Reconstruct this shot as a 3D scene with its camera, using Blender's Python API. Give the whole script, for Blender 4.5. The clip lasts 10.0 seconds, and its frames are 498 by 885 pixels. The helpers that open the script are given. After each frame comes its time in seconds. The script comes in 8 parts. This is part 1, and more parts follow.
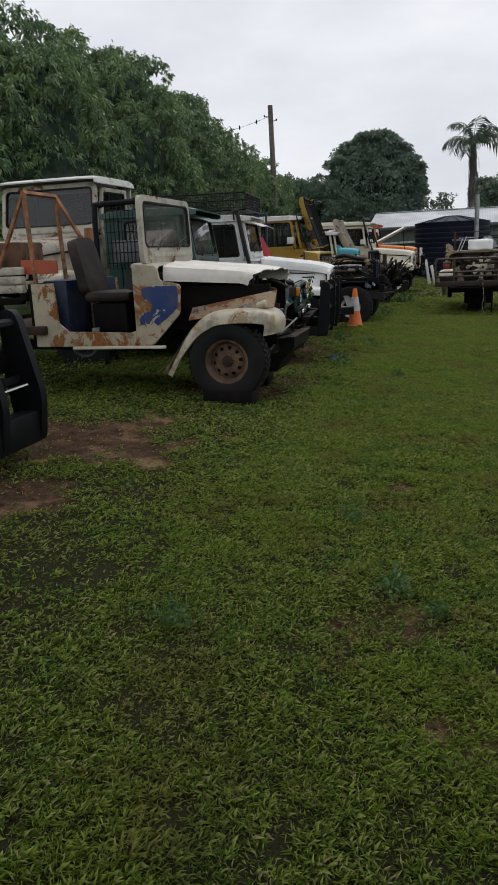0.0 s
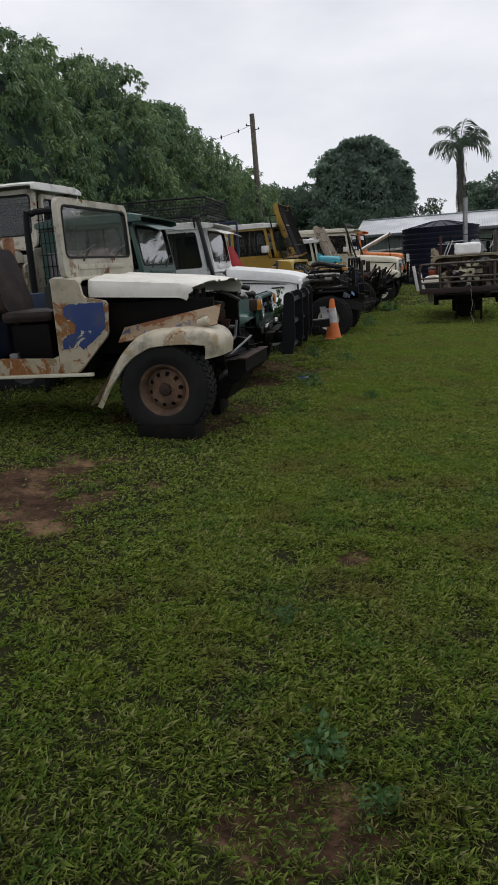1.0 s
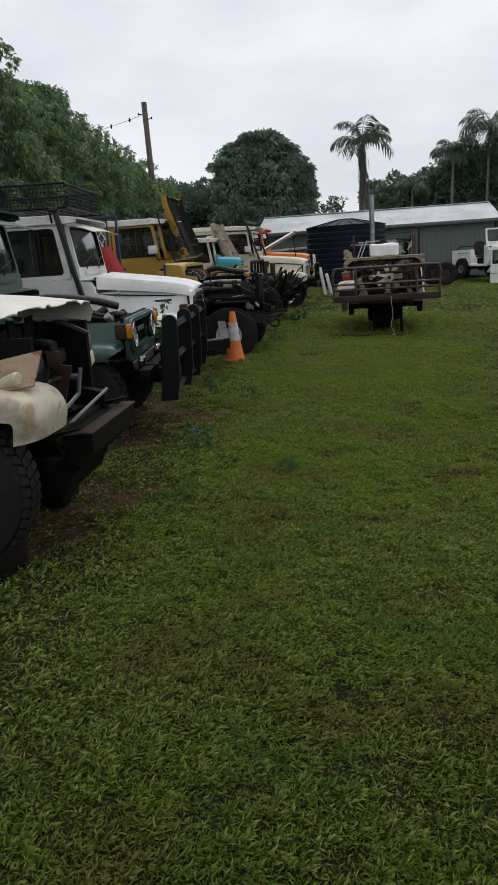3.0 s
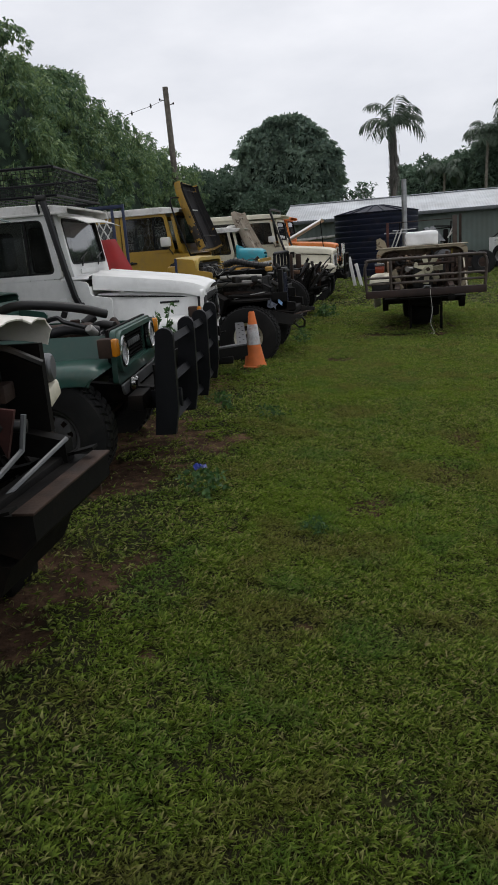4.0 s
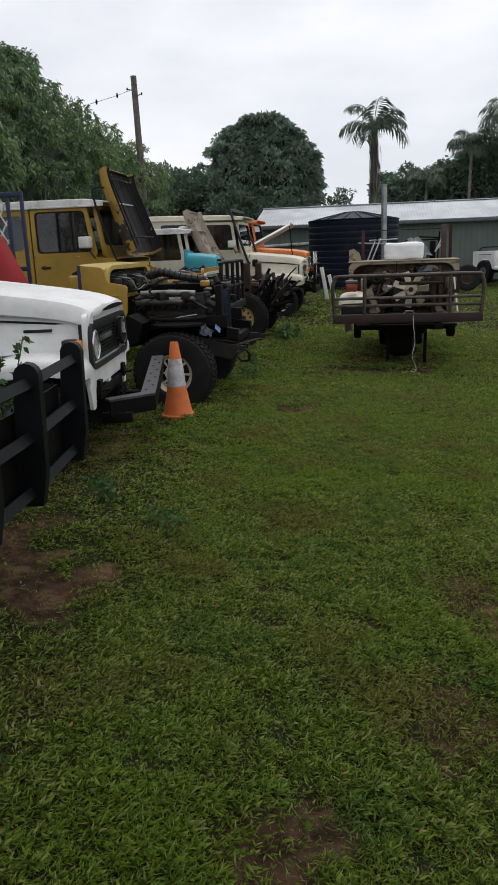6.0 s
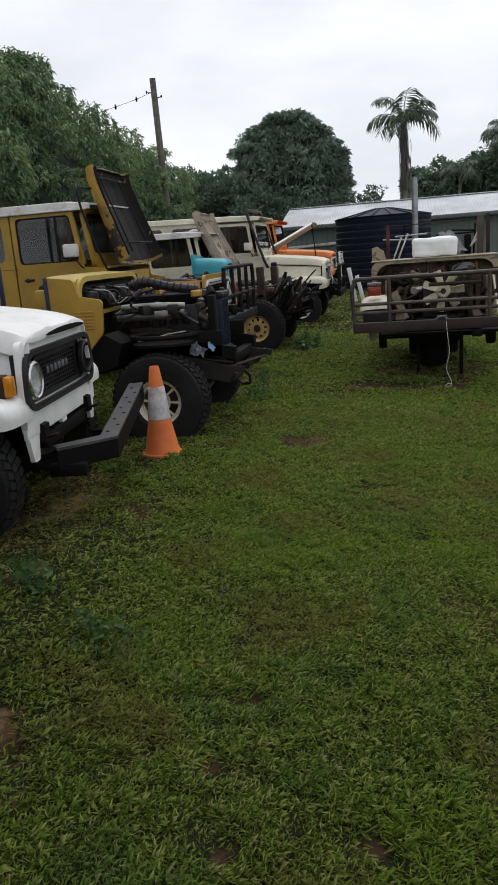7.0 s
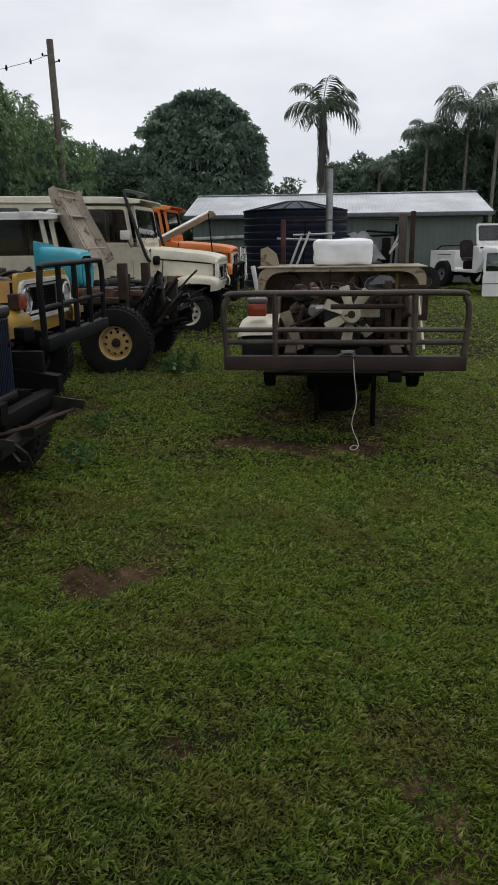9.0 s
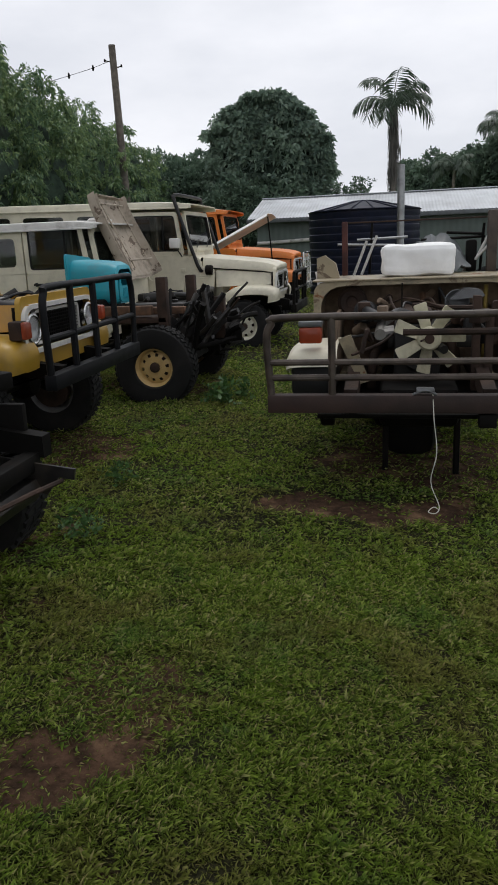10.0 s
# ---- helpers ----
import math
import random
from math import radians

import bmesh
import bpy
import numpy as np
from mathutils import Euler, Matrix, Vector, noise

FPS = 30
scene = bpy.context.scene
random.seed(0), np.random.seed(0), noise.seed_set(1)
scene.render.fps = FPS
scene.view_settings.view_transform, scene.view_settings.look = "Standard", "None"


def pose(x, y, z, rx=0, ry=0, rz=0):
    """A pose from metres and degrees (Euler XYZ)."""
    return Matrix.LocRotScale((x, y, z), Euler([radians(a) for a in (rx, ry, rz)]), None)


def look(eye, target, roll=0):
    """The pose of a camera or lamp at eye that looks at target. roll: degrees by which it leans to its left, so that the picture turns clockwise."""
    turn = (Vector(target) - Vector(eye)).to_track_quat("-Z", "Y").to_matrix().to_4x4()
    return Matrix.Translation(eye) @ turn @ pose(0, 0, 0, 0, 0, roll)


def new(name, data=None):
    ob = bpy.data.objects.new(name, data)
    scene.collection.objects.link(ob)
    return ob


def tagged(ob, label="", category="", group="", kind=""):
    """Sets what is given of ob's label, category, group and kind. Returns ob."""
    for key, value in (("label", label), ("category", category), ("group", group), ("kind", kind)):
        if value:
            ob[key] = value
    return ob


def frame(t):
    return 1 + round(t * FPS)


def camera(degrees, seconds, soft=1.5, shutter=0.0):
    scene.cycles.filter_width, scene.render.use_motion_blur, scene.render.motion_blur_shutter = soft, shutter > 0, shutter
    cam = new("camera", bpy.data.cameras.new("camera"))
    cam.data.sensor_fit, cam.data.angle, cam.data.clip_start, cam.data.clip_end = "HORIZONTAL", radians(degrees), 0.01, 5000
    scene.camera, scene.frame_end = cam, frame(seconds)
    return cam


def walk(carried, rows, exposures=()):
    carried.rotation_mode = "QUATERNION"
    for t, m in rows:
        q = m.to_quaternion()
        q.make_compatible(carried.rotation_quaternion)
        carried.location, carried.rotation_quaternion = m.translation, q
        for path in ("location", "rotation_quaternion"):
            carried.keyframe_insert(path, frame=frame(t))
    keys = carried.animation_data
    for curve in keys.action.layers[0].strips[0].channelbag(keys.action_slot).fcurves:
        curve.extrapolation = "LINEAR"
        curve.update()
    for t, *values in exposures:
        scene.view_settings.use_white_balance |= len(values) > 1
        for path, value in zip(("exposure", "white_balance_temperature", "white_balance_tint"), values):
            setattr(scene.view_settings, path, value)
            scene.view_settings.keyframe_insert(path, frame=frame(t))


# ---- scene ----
cam = camera(37.3, 10.0, soft=1.7)
METRES, EYE, TILT, LEAN, TURN, LEVEL = 12.0, 1.431, 9.705, -4.924, 17.5, 3.2
ROWS = [
    (0.0, 0.0, 0.0, 0.0, -1.89, -25.13, 4.02),
    (0.5, 0.0227, 0.0383, -0.0097, -3.58, -24.81, 4.55),
    (1.0, 0.0371, 0.0845, -0.0216, -2.64, -24.33, 5.38),
    (1.5, 0.048, 0.1334, -0.027, -5.52, -24.12, 4.15),
    (2.0, 0.0597, 0.1823, -0.0321, -9.84, -24.57, 3.83),
    (2.5, 0.0601, 0.2285, -0.0402, -10.73, -24.22, 2.55),
    (3.0, 0.0673, 0.2711, -0.0508, -9.83, -25.1, 3.73),
    (4.5, 0.1006, 0.4169, -0.0756, -7.11, -25.81, 4.49),
    (5.0, 0.1136, 0.462, -0.0861, -7.2, -25.42, 2.51),
    (5.5, 0.1324, 0.5091, -0.0931, -9.34, -25.66, 1.73),
    (7.0, 0.1905, 0.6453, -0.1234, -6.94, -25.23, 4.79),
    (7.5, 0.2085, 0.6925, -0.133, -4.54, -25.43, 4.66),
    (8.0, 0.2245, 0.7424, -0.1405, -6.58, -25.31, 2.16),
    (8.5, 0.2512, 0.7906, -0.1507, -11.27, -26.4, 1.51),
    (9.0, 0.2671, 0.8359, -0.159, -12.12, -26.22, 0.34),
    (9.5, 0.2813, 0.8822, -0.1683, -10.4, -25.99, 1.11),
    (10.0, 0.297, 0.9277, -0.174, -7.27, -25.9, 2.85),
]
START = pose(0, 0, EYE, 0, LEVEL, 0) @ pose(0, 0, 0, TILT, LEAN, TURN)
walk(cam, [(t, START @ pose(METRES * x, METRES * y, METRES * z, 90 + pitch, roll, yaw)) for t, x, y, z, yaw, pitch, roll in ROWS],
     [(0.0, -0.08), (2.0, -0.06), (4.5, -0.03), (5.0, 0.13), (5.5, 0.05), (7.0, 0.12), (8.0, 0.14), (8.5, 0.0), (9.0, -0.04), (10.0, 0.02)])

# ---- world and light: a bright overcast sky, weak wide sun ----
world = bpy.data.worlds.new("overcast")
scene.world = world
world.use_nodes = True
wn, wl = world.node_tree.nodes, world.node_tree.links
wbg = wn["Background"]
wcoord = wn.new("ShaderNodeTexCoord")
wmap = wn.new("ShaderNodeMapping")
wmap.inputs["Scale"].default_value = (1.0, 1.0, 2.6)
wnoise = wn.new("ShaderNodeTexNoise")
wnoise.inputs["Scale"].default_value = 2.6
wnoise.inputs["Detail"].default_value = 6.0
wnoise.inputs["Roughness"].default_value = 0.52
wramp = wn.new("ShaderNodeValToRGB")
wramp.color_ramp.elements[0].position, wramp.color_ramp.elements[1].position = 0.34, 0.68
wramp.color_ramp.elements[0].color = (0.705, 0.725, 0.785, 1)
wramp.color_ramp.elements[1].color = (0.945, 0.95, 0.995, 1)
wsky = wn.new("ShaderNodeTexSky")
wsky.sky_type = "NISHITA"
wsky.sun_disc = False
wsky.sun_elevation, wsky.sun_rotation = radians(66), radians(13)
wdim = wn.new("ShaderNodeMix")
wdim.data_type = "RGBA"
wdim.blend_type = "MULTIPLY"
wdim.inputs["Factor"].default_value = 1.0
wdim.inputs["B"].default_value = (0.08, 0.08, 0.08, 1)
wmix = wn.new("ShaderNodeMix")
wmix.data_type = "RGBA"
wmix.inputs["Factor"].default_value = 0.93
wl.new(wcoord.outputs["Generated"], wmap.inputs["Vector"])
wl.new(wmap.outputs["Vector"], wnoise.inputs["Vector"])
wl.new(wnoise.outputs["Fac"], wramp.inputs["Fac"])
wl.new(wsky.outputs["Color"], wdim.inputs["A"])
wl.new(wdim.outputs["Result"], wmix.inputs["A"])
wl.new(wramp.outputs["Color"], wmix.inputs["B"])
wl.new(wmix.outputs["Result"], wbg.inputs["Color"])
wbg.inputs["Strength"].default_value = 1.07
sun = new("sun", bpy.data.lights.new("sun", "SUN"))
sun.data.energy, sun.data.angle, sun.data.color = 0.9, radians(25), (1.0, 0.97, 0.92)
sun.matrix_world = look((3, 21, 30), (0, 8, 0))


# ---- materials ----
def shader(name):
    m = bpy.data.materials.new(name)
    m.use_nodes = True
    n, l = m.node_tree.nodes, m.node_tree.links
    return m, n, l, n["Principled BSDF"]


def noise_node(n, l, scale, detail=5.0, rough=0.55, coord="Object", distort=0.0):
    tc = n.new("ShaderNodeTexCoord")
    t = n.new("ShaderNodeTexNoise")
    t.inputs["Scale"].default_value, t.inputs["Detail"].default_value = scale, detail
    t.inputs["Roughness"].default_value, t.inputs["Distortion"].default_value = rough, distort
    l.new(tc.outputs[coord], t.inputs["Vector"])
    return t.outputs["Fac"]


def steps(n, l, fac, a, b):
    r = n.new("ShaderNodeMapRange")
    r.interpolation_type = "SMOOTHSTEP"
    r.inputs["From Min"].default_value, r.inputs["From Max"].default_value = a, b
    l.new(fac, r.inputs["Value"])
    return r.outputs["Result"]


def blend(n, l, fac, a, b, kind="MIX"):
    m = n.new("ShaderNodeMix")
    m.data_type, m.blend_type = "RGBA", kind
    for key, v in (("Factor", fac), ("A", a), ("B", b)):
        if isinstance(v, (tuple, list)):
            m.inputs[key].default_value = (*v[:3], 1)
        elif isinstance(v, float):
            m.inputs[key].default_value = v
        else:
            l.new(v, m.inputs[key])
    return m.outputs["Result"]


def times(n, l, a, b):
    m = n.new("ShaderNodeMath")
    m.operation = "MULTIPLY"
    for k, v in enumerate((a, b)):
        if isinstance(v, float):
            m.inputs[k].default_value = v
        else:
            l.new(v, m.inputs[k])
    return m.outputs[0]


def bump(n, l, p, height, strength, distance=0.01):
    b = n.new("ShaderNodeBump")
    b.inputs["Strength"].default_value, b.inputs["Distance"].default_value = strength, distance
    l.new(height, b.inputs["Height"])
    l.new(b.outputs["Normal"], p.inputs["Normal"])


def surface(name, col, rough=0.6, metal=0.0, var=0.25, scale=6.0, grain=60.0, grit=0.15, dirt=0.3, dirt_col=(0.09, 0.075, 0.055), spec=0.4):
    """A worn surface: base colour, broad blotches, fine grain, patches of dirt."""
    m, n, l, p = shader(name)
    broad, fine, spots = noise_node(n, l, scale, 6), noise_node(n, l, grain, 4), noise_node(n, l, scale * 0.45, 8, 0.65)
    dark = tuple(c * (1 - var) for c in col)
    lite = tuple(min(1.0, c * (1 + 0.5 * var)) for c in col)
    c = blend(n, l, steps(n, l, broad, 0.3, 0.7), dark, lite)
    c = blend(n, l, times(n, l, steps(n, l, spots, 0.5, 0.72), dirt), c, dirt_col)
    l.new(c, p.inputs["Base Color"])
    r = n.new("ShaderNodeMapRange")
    r.inputs["To Min"].default_value, r.inputs["To Max"].default_value = max(0.05, rough - 0.14), min(1.0, rough + 0.16)
    l.new(broad, r.inputs["Value"])
    l.new(r.outputs["Result"], p.inputs["Roughness"])
    p.inputs["Metallic"].default_value = metal
    p.inputs["Specular IOR Level"].default_value = spec
    bump(n, l, p, fine, grit, 0.004)
    return m


def paint(name, col, rust=0.35, chips=0.0, chip_col=(0.5, 0.46, 0.38), rough=0.42, dirt=0.3, scale=2.4, rust_col=(0.24, 0.095, 0.03)):
    """Old car paint: faded blotches, grime, rust that breaks through, chips down to another coat."""
    m, n, l, p = shader(name)
    broad, fine = noise_node(n, l, scale, 7, 0.6), noise_node(n, l, 38.0, 5)
    rusty, grime = noise_node(n, l, scale * 1.5, 9, 0.68, distort=0.4), noise_node(n, l, scale * 2.2, 8, 0.7)
    c = blend(n, l, steps(n, l, broad, 0.28, 0.72), tuple(v * 0.84 for v in col), tuple(min(1, v * 1.06) for v in col))
    c = blend(n, l, times(n, l, steps(n, l, grime, 0.46, 0.72), dirt), c, (0.11, 0.095, 0.07))
    if chips:
        flake = noise_node(n, l, scale * 1.9, 10, 0.62, distort=0.6)
        c = blend(n, l, steps(n, l, flake, 0.66 - 0.3 * chips, 0.68 - 0.3 * chips), c, chip_col)
    rcol = blend(n, l, fine, (0.075, 0.028, 0.012), rust_col)
    edge = 0.76 - 0.26 * rust
    mask = steps(n, l, rusty, edge, edge + 0.045)
    c = blend(n, l, mask, c, rcol)
    l.new(c, p.inputs["Base Color"])
    rr = n.new("ShaderNodeMapRange")
    rr.inputs["To Min"].default_value, rr.inputs["To Max"].default_value = rough, 0.9
    l.new(mask, rr.inputs["Value"])
    l.new(rr.outputs["Result"], p.inputs["Roughness"])
    bump(n, l, p, blend(n, l, mask, fine, rusty), 0.12, 0.004)
    return m


def clear(name, tint=(0.86, 0.9, 0.9), grime=0.25, rough=0.03):
    """Window glass with a film of grime."""
    m, n, l, p = shader(name)
    p.inputs["Base Color"].default_value = (*tint, 1)
    p.inputs["Roughness"].default_value = rough
    p.inputs["Transmission Weight"].default_value = 1.0
    p.inputs["IOR"].default_value = 1.5
    d = n.new("ShaderNodeBsdfDiffuse")
    d.inputs["Color"].default_value = (0.34, 0.34, 0.31, 1)
    mix = n.new("ShaderNodeMixShader")
    f = times(n, l, steps(n, l, noise_node(n, l, 3.5, 8, 0.7), 0.25, 0.8), grime)
    l.new(f, mix.inputs["Fac"])
    l.new(p.outputs["BSDF"], mix.inputs[1])
    l.new(d.outputs["BSDF"], mix.inputs[2])
    l.new(mix.outputs["Shader"], n["Material Output"].inputs["Surface"])
    return m


def foliage(name, a, b, c, rough=0.5, gloss=0.35, yellow=0.03):
    """Leaves: each its own green, a few yellowed, some light through them."""
    m, n, l, p = shader(name)
    g = n.new("ShaderNodeNewGeometry")
    r = n.new("ShaderNodeValToRGB")
    e = r.color_ramp.elements
    e[0].position, e[0].color = 0.0, (*a, 1)
    e[1].position, e[1].color = 1.0, (*c, 1)
    k = r.color_ramp.elements.new(0.6)
    k.color = (*b, 1)
    l.new(g.outputs["Random Per Island"], r.inputs["Fac"])
    broad = noise_node(n, l, 0.55, 4)
    col = blend(n, l, times(n, l, steps(n, l, broad, 0.4, 0.75), 0.5), r.outputs["Color"], tuple(v * 1.5 for v in c))
    l.new(col, p.inputs["Base Color"])
    p.inputs["Roughness"].default_value = rough
    p.inputs["Specular IOR Level"].default_value = gloss
    t = n.new("ShaderNodeBsdfTranslucent")
    l.new(col, t.inputs["Color"])
    mix = n.new("ShaderNodeMixShader")
    mix.inputs["Fac"].default_value = 0.3
    l.new(p.outputs["BSDF"], mix.inputs[1])
    l.new(t.outputs["BSDF"], mix.inputs[2])
    l.new(mix.outputs["Shader"], n["Material Output"].inputs["Surface"])
    return m


CREAM = paint("cream_paint_rusted", (0.48, 0.43, 0.32), rust=0.62, chips=0.28, chip_col=(0.30, 0.22, 0.12), dirt=0.8)
CREAM_RUST = paint("cream_paint_orange_rust", (0.40, 0.35, 0.25), rust=1.0, chips=0.3, chip_col=(0.22, 0.16, 0.09), dirt=0.5, rust_col=(0.36, 0.15, 0.035))
WHITE = paint("white_paint_faded", (0.78, 0.78, 0.76), rust=0.2, dirt=0.16)
WHITE_DULL = paint("dull_white_paint", (0.62, 0.61, 0.58), rust=0.3, dirt=0.75, rough=0.6, scale=1.6)
HOODWHITE = paint("chalky_white_bonnet_paint", (0.72, 0.69, 0.62), rust=0.22, dirt=0.25, rough=0.55)
GREEN = paint("dark_green_paint", (0.018, 0.065, 0.05), rust=0.2, dirt=0.3, rough=0.35)
MUSTARD = paint("mustard_paint", (0.36, 0.215, 0.02), rust=0.3, dirt=0.35)
YELLOW = paint("pale_yellow_paint", (0.46, 0.33, 0.07), rust=0.28, dirt=0.35)
ORANGEY = paint("orange_yellow_paint_rusted", (0.42, 0.22, 0.03), rust=0.5, dirt=0.3)
TEAL = paint("teal_paint", (0.012, 0.30, 0.38), rust=0.25, dirt=0.3)
IVORY = paint("ivory_paint", (0.64, 0.60, 0.47), rust=0.25, dirt=0.25)
ORANGE = paint("orange_paint", (0.66, 0.185, 0.022), rust=0.2, dirt=0.15)
RED = paint("red_paint", (0.42, 0.03, 0.03), rust=0.2, dirt=0.2)
BROWN = paint("brown_dirty_underside", (0.20, 0.15, 0.105), rust=0.6, chips=0.25, chip_col=(0.34, 0.29, 0.22), dirt=0.75, scale=3.2)
TANBODY = paint("tan_paint_rusted", (0.30, 0.25, 0.16), rust=0.6, chips=0.25, chip_col=(0.12, 0.085, 0.05), dirt=0.8)
BROWNDARK = surface("rusty_brown_bulkhead", (0.22, 0.155, 0.105), rough=0.85, var=0.6, grit=0.4, dirt=0.6, dirt_col=(0.018, 0.012, 0.009), scale=7)
RUSTBROWN = surface("brown_rusted_fitting", (0.13, 0.07, 0.04), rough=0.85, var=0.6, grit=0.4, dirt=0.5, dirt_col=(0.03, 0.02, 0.015), scale=9)
FANPLASTIC = surface("yellowed_fan_plastic", (0.46, 0.43, 0.30), rough=0.5, var=0.25, dirt=0.6, dirt_col=(0.12, 0.09, 0.06), scale=8)
PEELING = paint("peeling_tan_paint", (0.40, 0.34, 0.27), rust=0.42, chips=0.22, chip_col=(0.12, 0.085, 0.06), dirt=0.7, scale=3.4, rough=0.7)
BLUEPAINT = paint("old_blue_paint", (0.016, 0.042, 0.15), rust=0.42, chips=0.12, chip_col=(0.42, 0.39, 0.30), dirt=0.45, scale=3.4)
CREAM_OLD = paint("dirty_cream_paint", (0.44, 0.41, 0.33), rust=0.74, chips=0.25, chip_col=(0.20, 0.14, 0.08), dirt=0.9, scale=2.2)
APRONRUST = paint("brown_rusted_wing_panel", (0.26, 0.18, 0.10), rust=0.85, chips=0.3, chip_col=(0.04, 0.05, 0.09), dirt=0.8, scale=3.0)
SCORCHED = paint("scorched_mustard_paint", (0.34, 0.20, 0.02), rust=0.55, chips=0.34, chip_col=(0.02, 0.016, 0.014), dirt=0.5, scale=2.6)
WETSTEEL = surface("wet_dark_grey_steel", (0.06, 0.06, 0.062), rough=0.4, var=0.4, dirt=0.5, dirt_col=(0.02, 0.018, 0.017), scale=10)
REDFADED = paint("faded_red_panel", (0.36, 0.07, 0.03), rust=0.4, dirt=0.4)
BURNT = paint("burnt_bonnet_underside", (0.006, 0.005, 0.006), rust=0.1, chips=0.10, chip_col=(0.30, 0.17, 0.02), rough=0.85, dirt=0.12)
# black steel, also given to pieces that stand for shade under and inside wrecks
SOOTSHADE = surface("sooty_steel_and_shade", (0.0055, 0.005, 0.0045), rough=0.65, dirt=0.45, dirt_col=(0.022, 0.014, 0.010), spec=0.10, scale=9)
BLACKPAINT = surface("black_painted_steel", (0.006, 0.0065, 0.008), rough=0.5, dirt=0.35, dirt_col=(0.018, 0.017, 0.016), spec=0.15, scale=8)
RUST = surface("dark_rusty_steel", (0.040, 0.024, 0.017), rough=0.75, var=0.6, grit=0.5, dirt=0.7, dirt_col=(0.012, 0.009, 0.008), spec=0.25)
RUSTORANGE = surface("orange_rusty_tube", (0.27, 0.125, 0.060), rough=0.85, var=0.6, grit=0.4, dirt=0.8, dirt_col=(0.34, 0.29, 0.21), scale=11)
BROWNSTEEL = surface("worn_brown_steel_tube", (0.050, 0.036, 0.028), rough=0.45, var=0.5, grit=0.3, dirt=0.5, dirt_col=(0.10, 0.085, 0.07), spec=0.4, scale=9)
DARKBEAM = surface("dark_red_brown_beam", (0.036, 0.020, 0.016), rough=0.7, var=0.6, grit=0.4, dirt=0.8, dirt_col=(0.060, 0.020, 0.016), scale=3)
RUSTRED = surface("red_oxide_steel", (0.075, 0.026, 0.021), rough=0.8, var=0.5, grit=0.4, dirt=0.6, dirt_col=(0.03, 0.022, 0.02))
GREYSTEEL = surface("weathered_grey_steel", (0.16, 0.165, 0.17), rough=0.5, metal=0.5, dirt=0.4)
GALV = surface("galvanised_tube", (0.34, 0.35, 0.36), rough=0.45, metal=0.8, dirt=0.2)
CHROME = surface("dull_chrome", (0.62, 0.62, 0.6), rough=0.22, metal=1.0, dirt=0.35)
ALLOY = surface("dirty_aluminium", (0.30, 0.29, 0.27), rough=0.5, metal=0.7, dirt=0.5, dirt_col=(0.04, 0.035, 0.03))
GRIME = surface("oily_engine_metal", (0.014, 0.013, 0.012), rough=0.45, var=0.6, dirt=0.5, dirt_col=(0.045, 0.033, 0.022), scale=14, spec=0.35)
RUBBER = surface("weathered_tyre_rubber", (0.010, 0.010, 0.010), rough=0.75, var=0.4, dirt=0.4, dirt_col=(0.032, 0.028, 0.024), grit=0.3, spec=0.25)
PLASTIC = surface("black_plastic", (0.010, 0.010, 0.011), rough=0.5, dirt=0.2)
HOSE = surface("black_hose", (0.010, 0.010, 0.010), rough=0.45, dirt=0.3)
WIRE = surface("grey_wire", (0.33, 0.33, 0.31), rough=0.5, dirt=0.3)
VINYL = surface("cracked_dark_vinyl", (0.022, 0.015, 0.014), spec=0.22, rough=0.55, var=0.6, dirt=0.4, dirt_col=(0.08, 0.058, 0.048), scale=7)
NAVYSTEEL = surface("dark_navy_steel", (0.008, 0.013, 0.034), rough=0.5, var=0.5, dirt=0.6, dirt_col=(0.012, 0.011, 0.010), scale=12)
BLUECRATE = surface("navy_blue_plastic", (0.008, 0.018, 0.055), rough=0.5, dirt=0.4)
RIMRUST = surface("rusty_brown_rim", (0.13, 0.075, 0.045), rough=0.75, var=0.6, dirt=0.5, grit=0.4)
RIMTAN = paint("tan_painted_rim", (0.52, 0.36, 0.15), rust=0.45, dirt=0.3)
RIMWHITE = paint("cream_white_rim", (0.62, 0.59, 0.48), rust=0.4, dirt=0.4)
RIMGREY = surface("grey_rim", (0.20, 0.20, 0.20), rough=0.6, dirt=0.5)
AMBER = surface("amber_lens", (0.55, 0.20, 0.012), rough=0.2, dirt=0.2)
REDLENS = surface("orange_red_lens", (0.30, 0.05, 0.02), rough=0.22, dirt=0.25)
LAMP = surface("silvered_lamp", (0.72, 0.73, 0.74), rough=0.25, metal=0.3, dirt=0.2)
LENS = clear("headlamp_glass", (0.97, 0.98, 0.98), 0.10, 0.12)
GLASS = clear("car_window_glass", (0.19, 0.215, 0.215), 0.03)
GLASSDIRTY = clear("grimy_windscreen_glass", (0.66, 0.70, 0.68), 0.14)
CONE = surface("faded_orange_rubber", (0.66, 0.165, 0.04), rough=0.6, var=0.2, dirt=0.3, dirt_col=(0.40, 0.13, 0.06))
BAND = surface("scuffed_reflective_band", (0.44, 0.43, 0.43), rough=0.45, dirt=0.8, dirt_col=(0.30, 0.13, 0.09), scale=22)
WHITEBOX = surface("white_polystyrene", (0.88, 0.88, 0.87), rough=0.6, dirt=0.15, var=0.08)
TANKPLASTIC = surface("navy_black_polythene", (0.008, 0.011, 0.026), rough=0.5, dirt=0.15, spec=0.22)
SHEDWALL = surface("green_grey_sheet", (0.115, 0.145, 0.13), rough=0.5, var=0.12, dirt=0.2, scale=1.2)
SHEDTRIM = surface("dark_grey_trim", (0.11, 0.12, 0.125), rough=0.5, dirt=0.2)
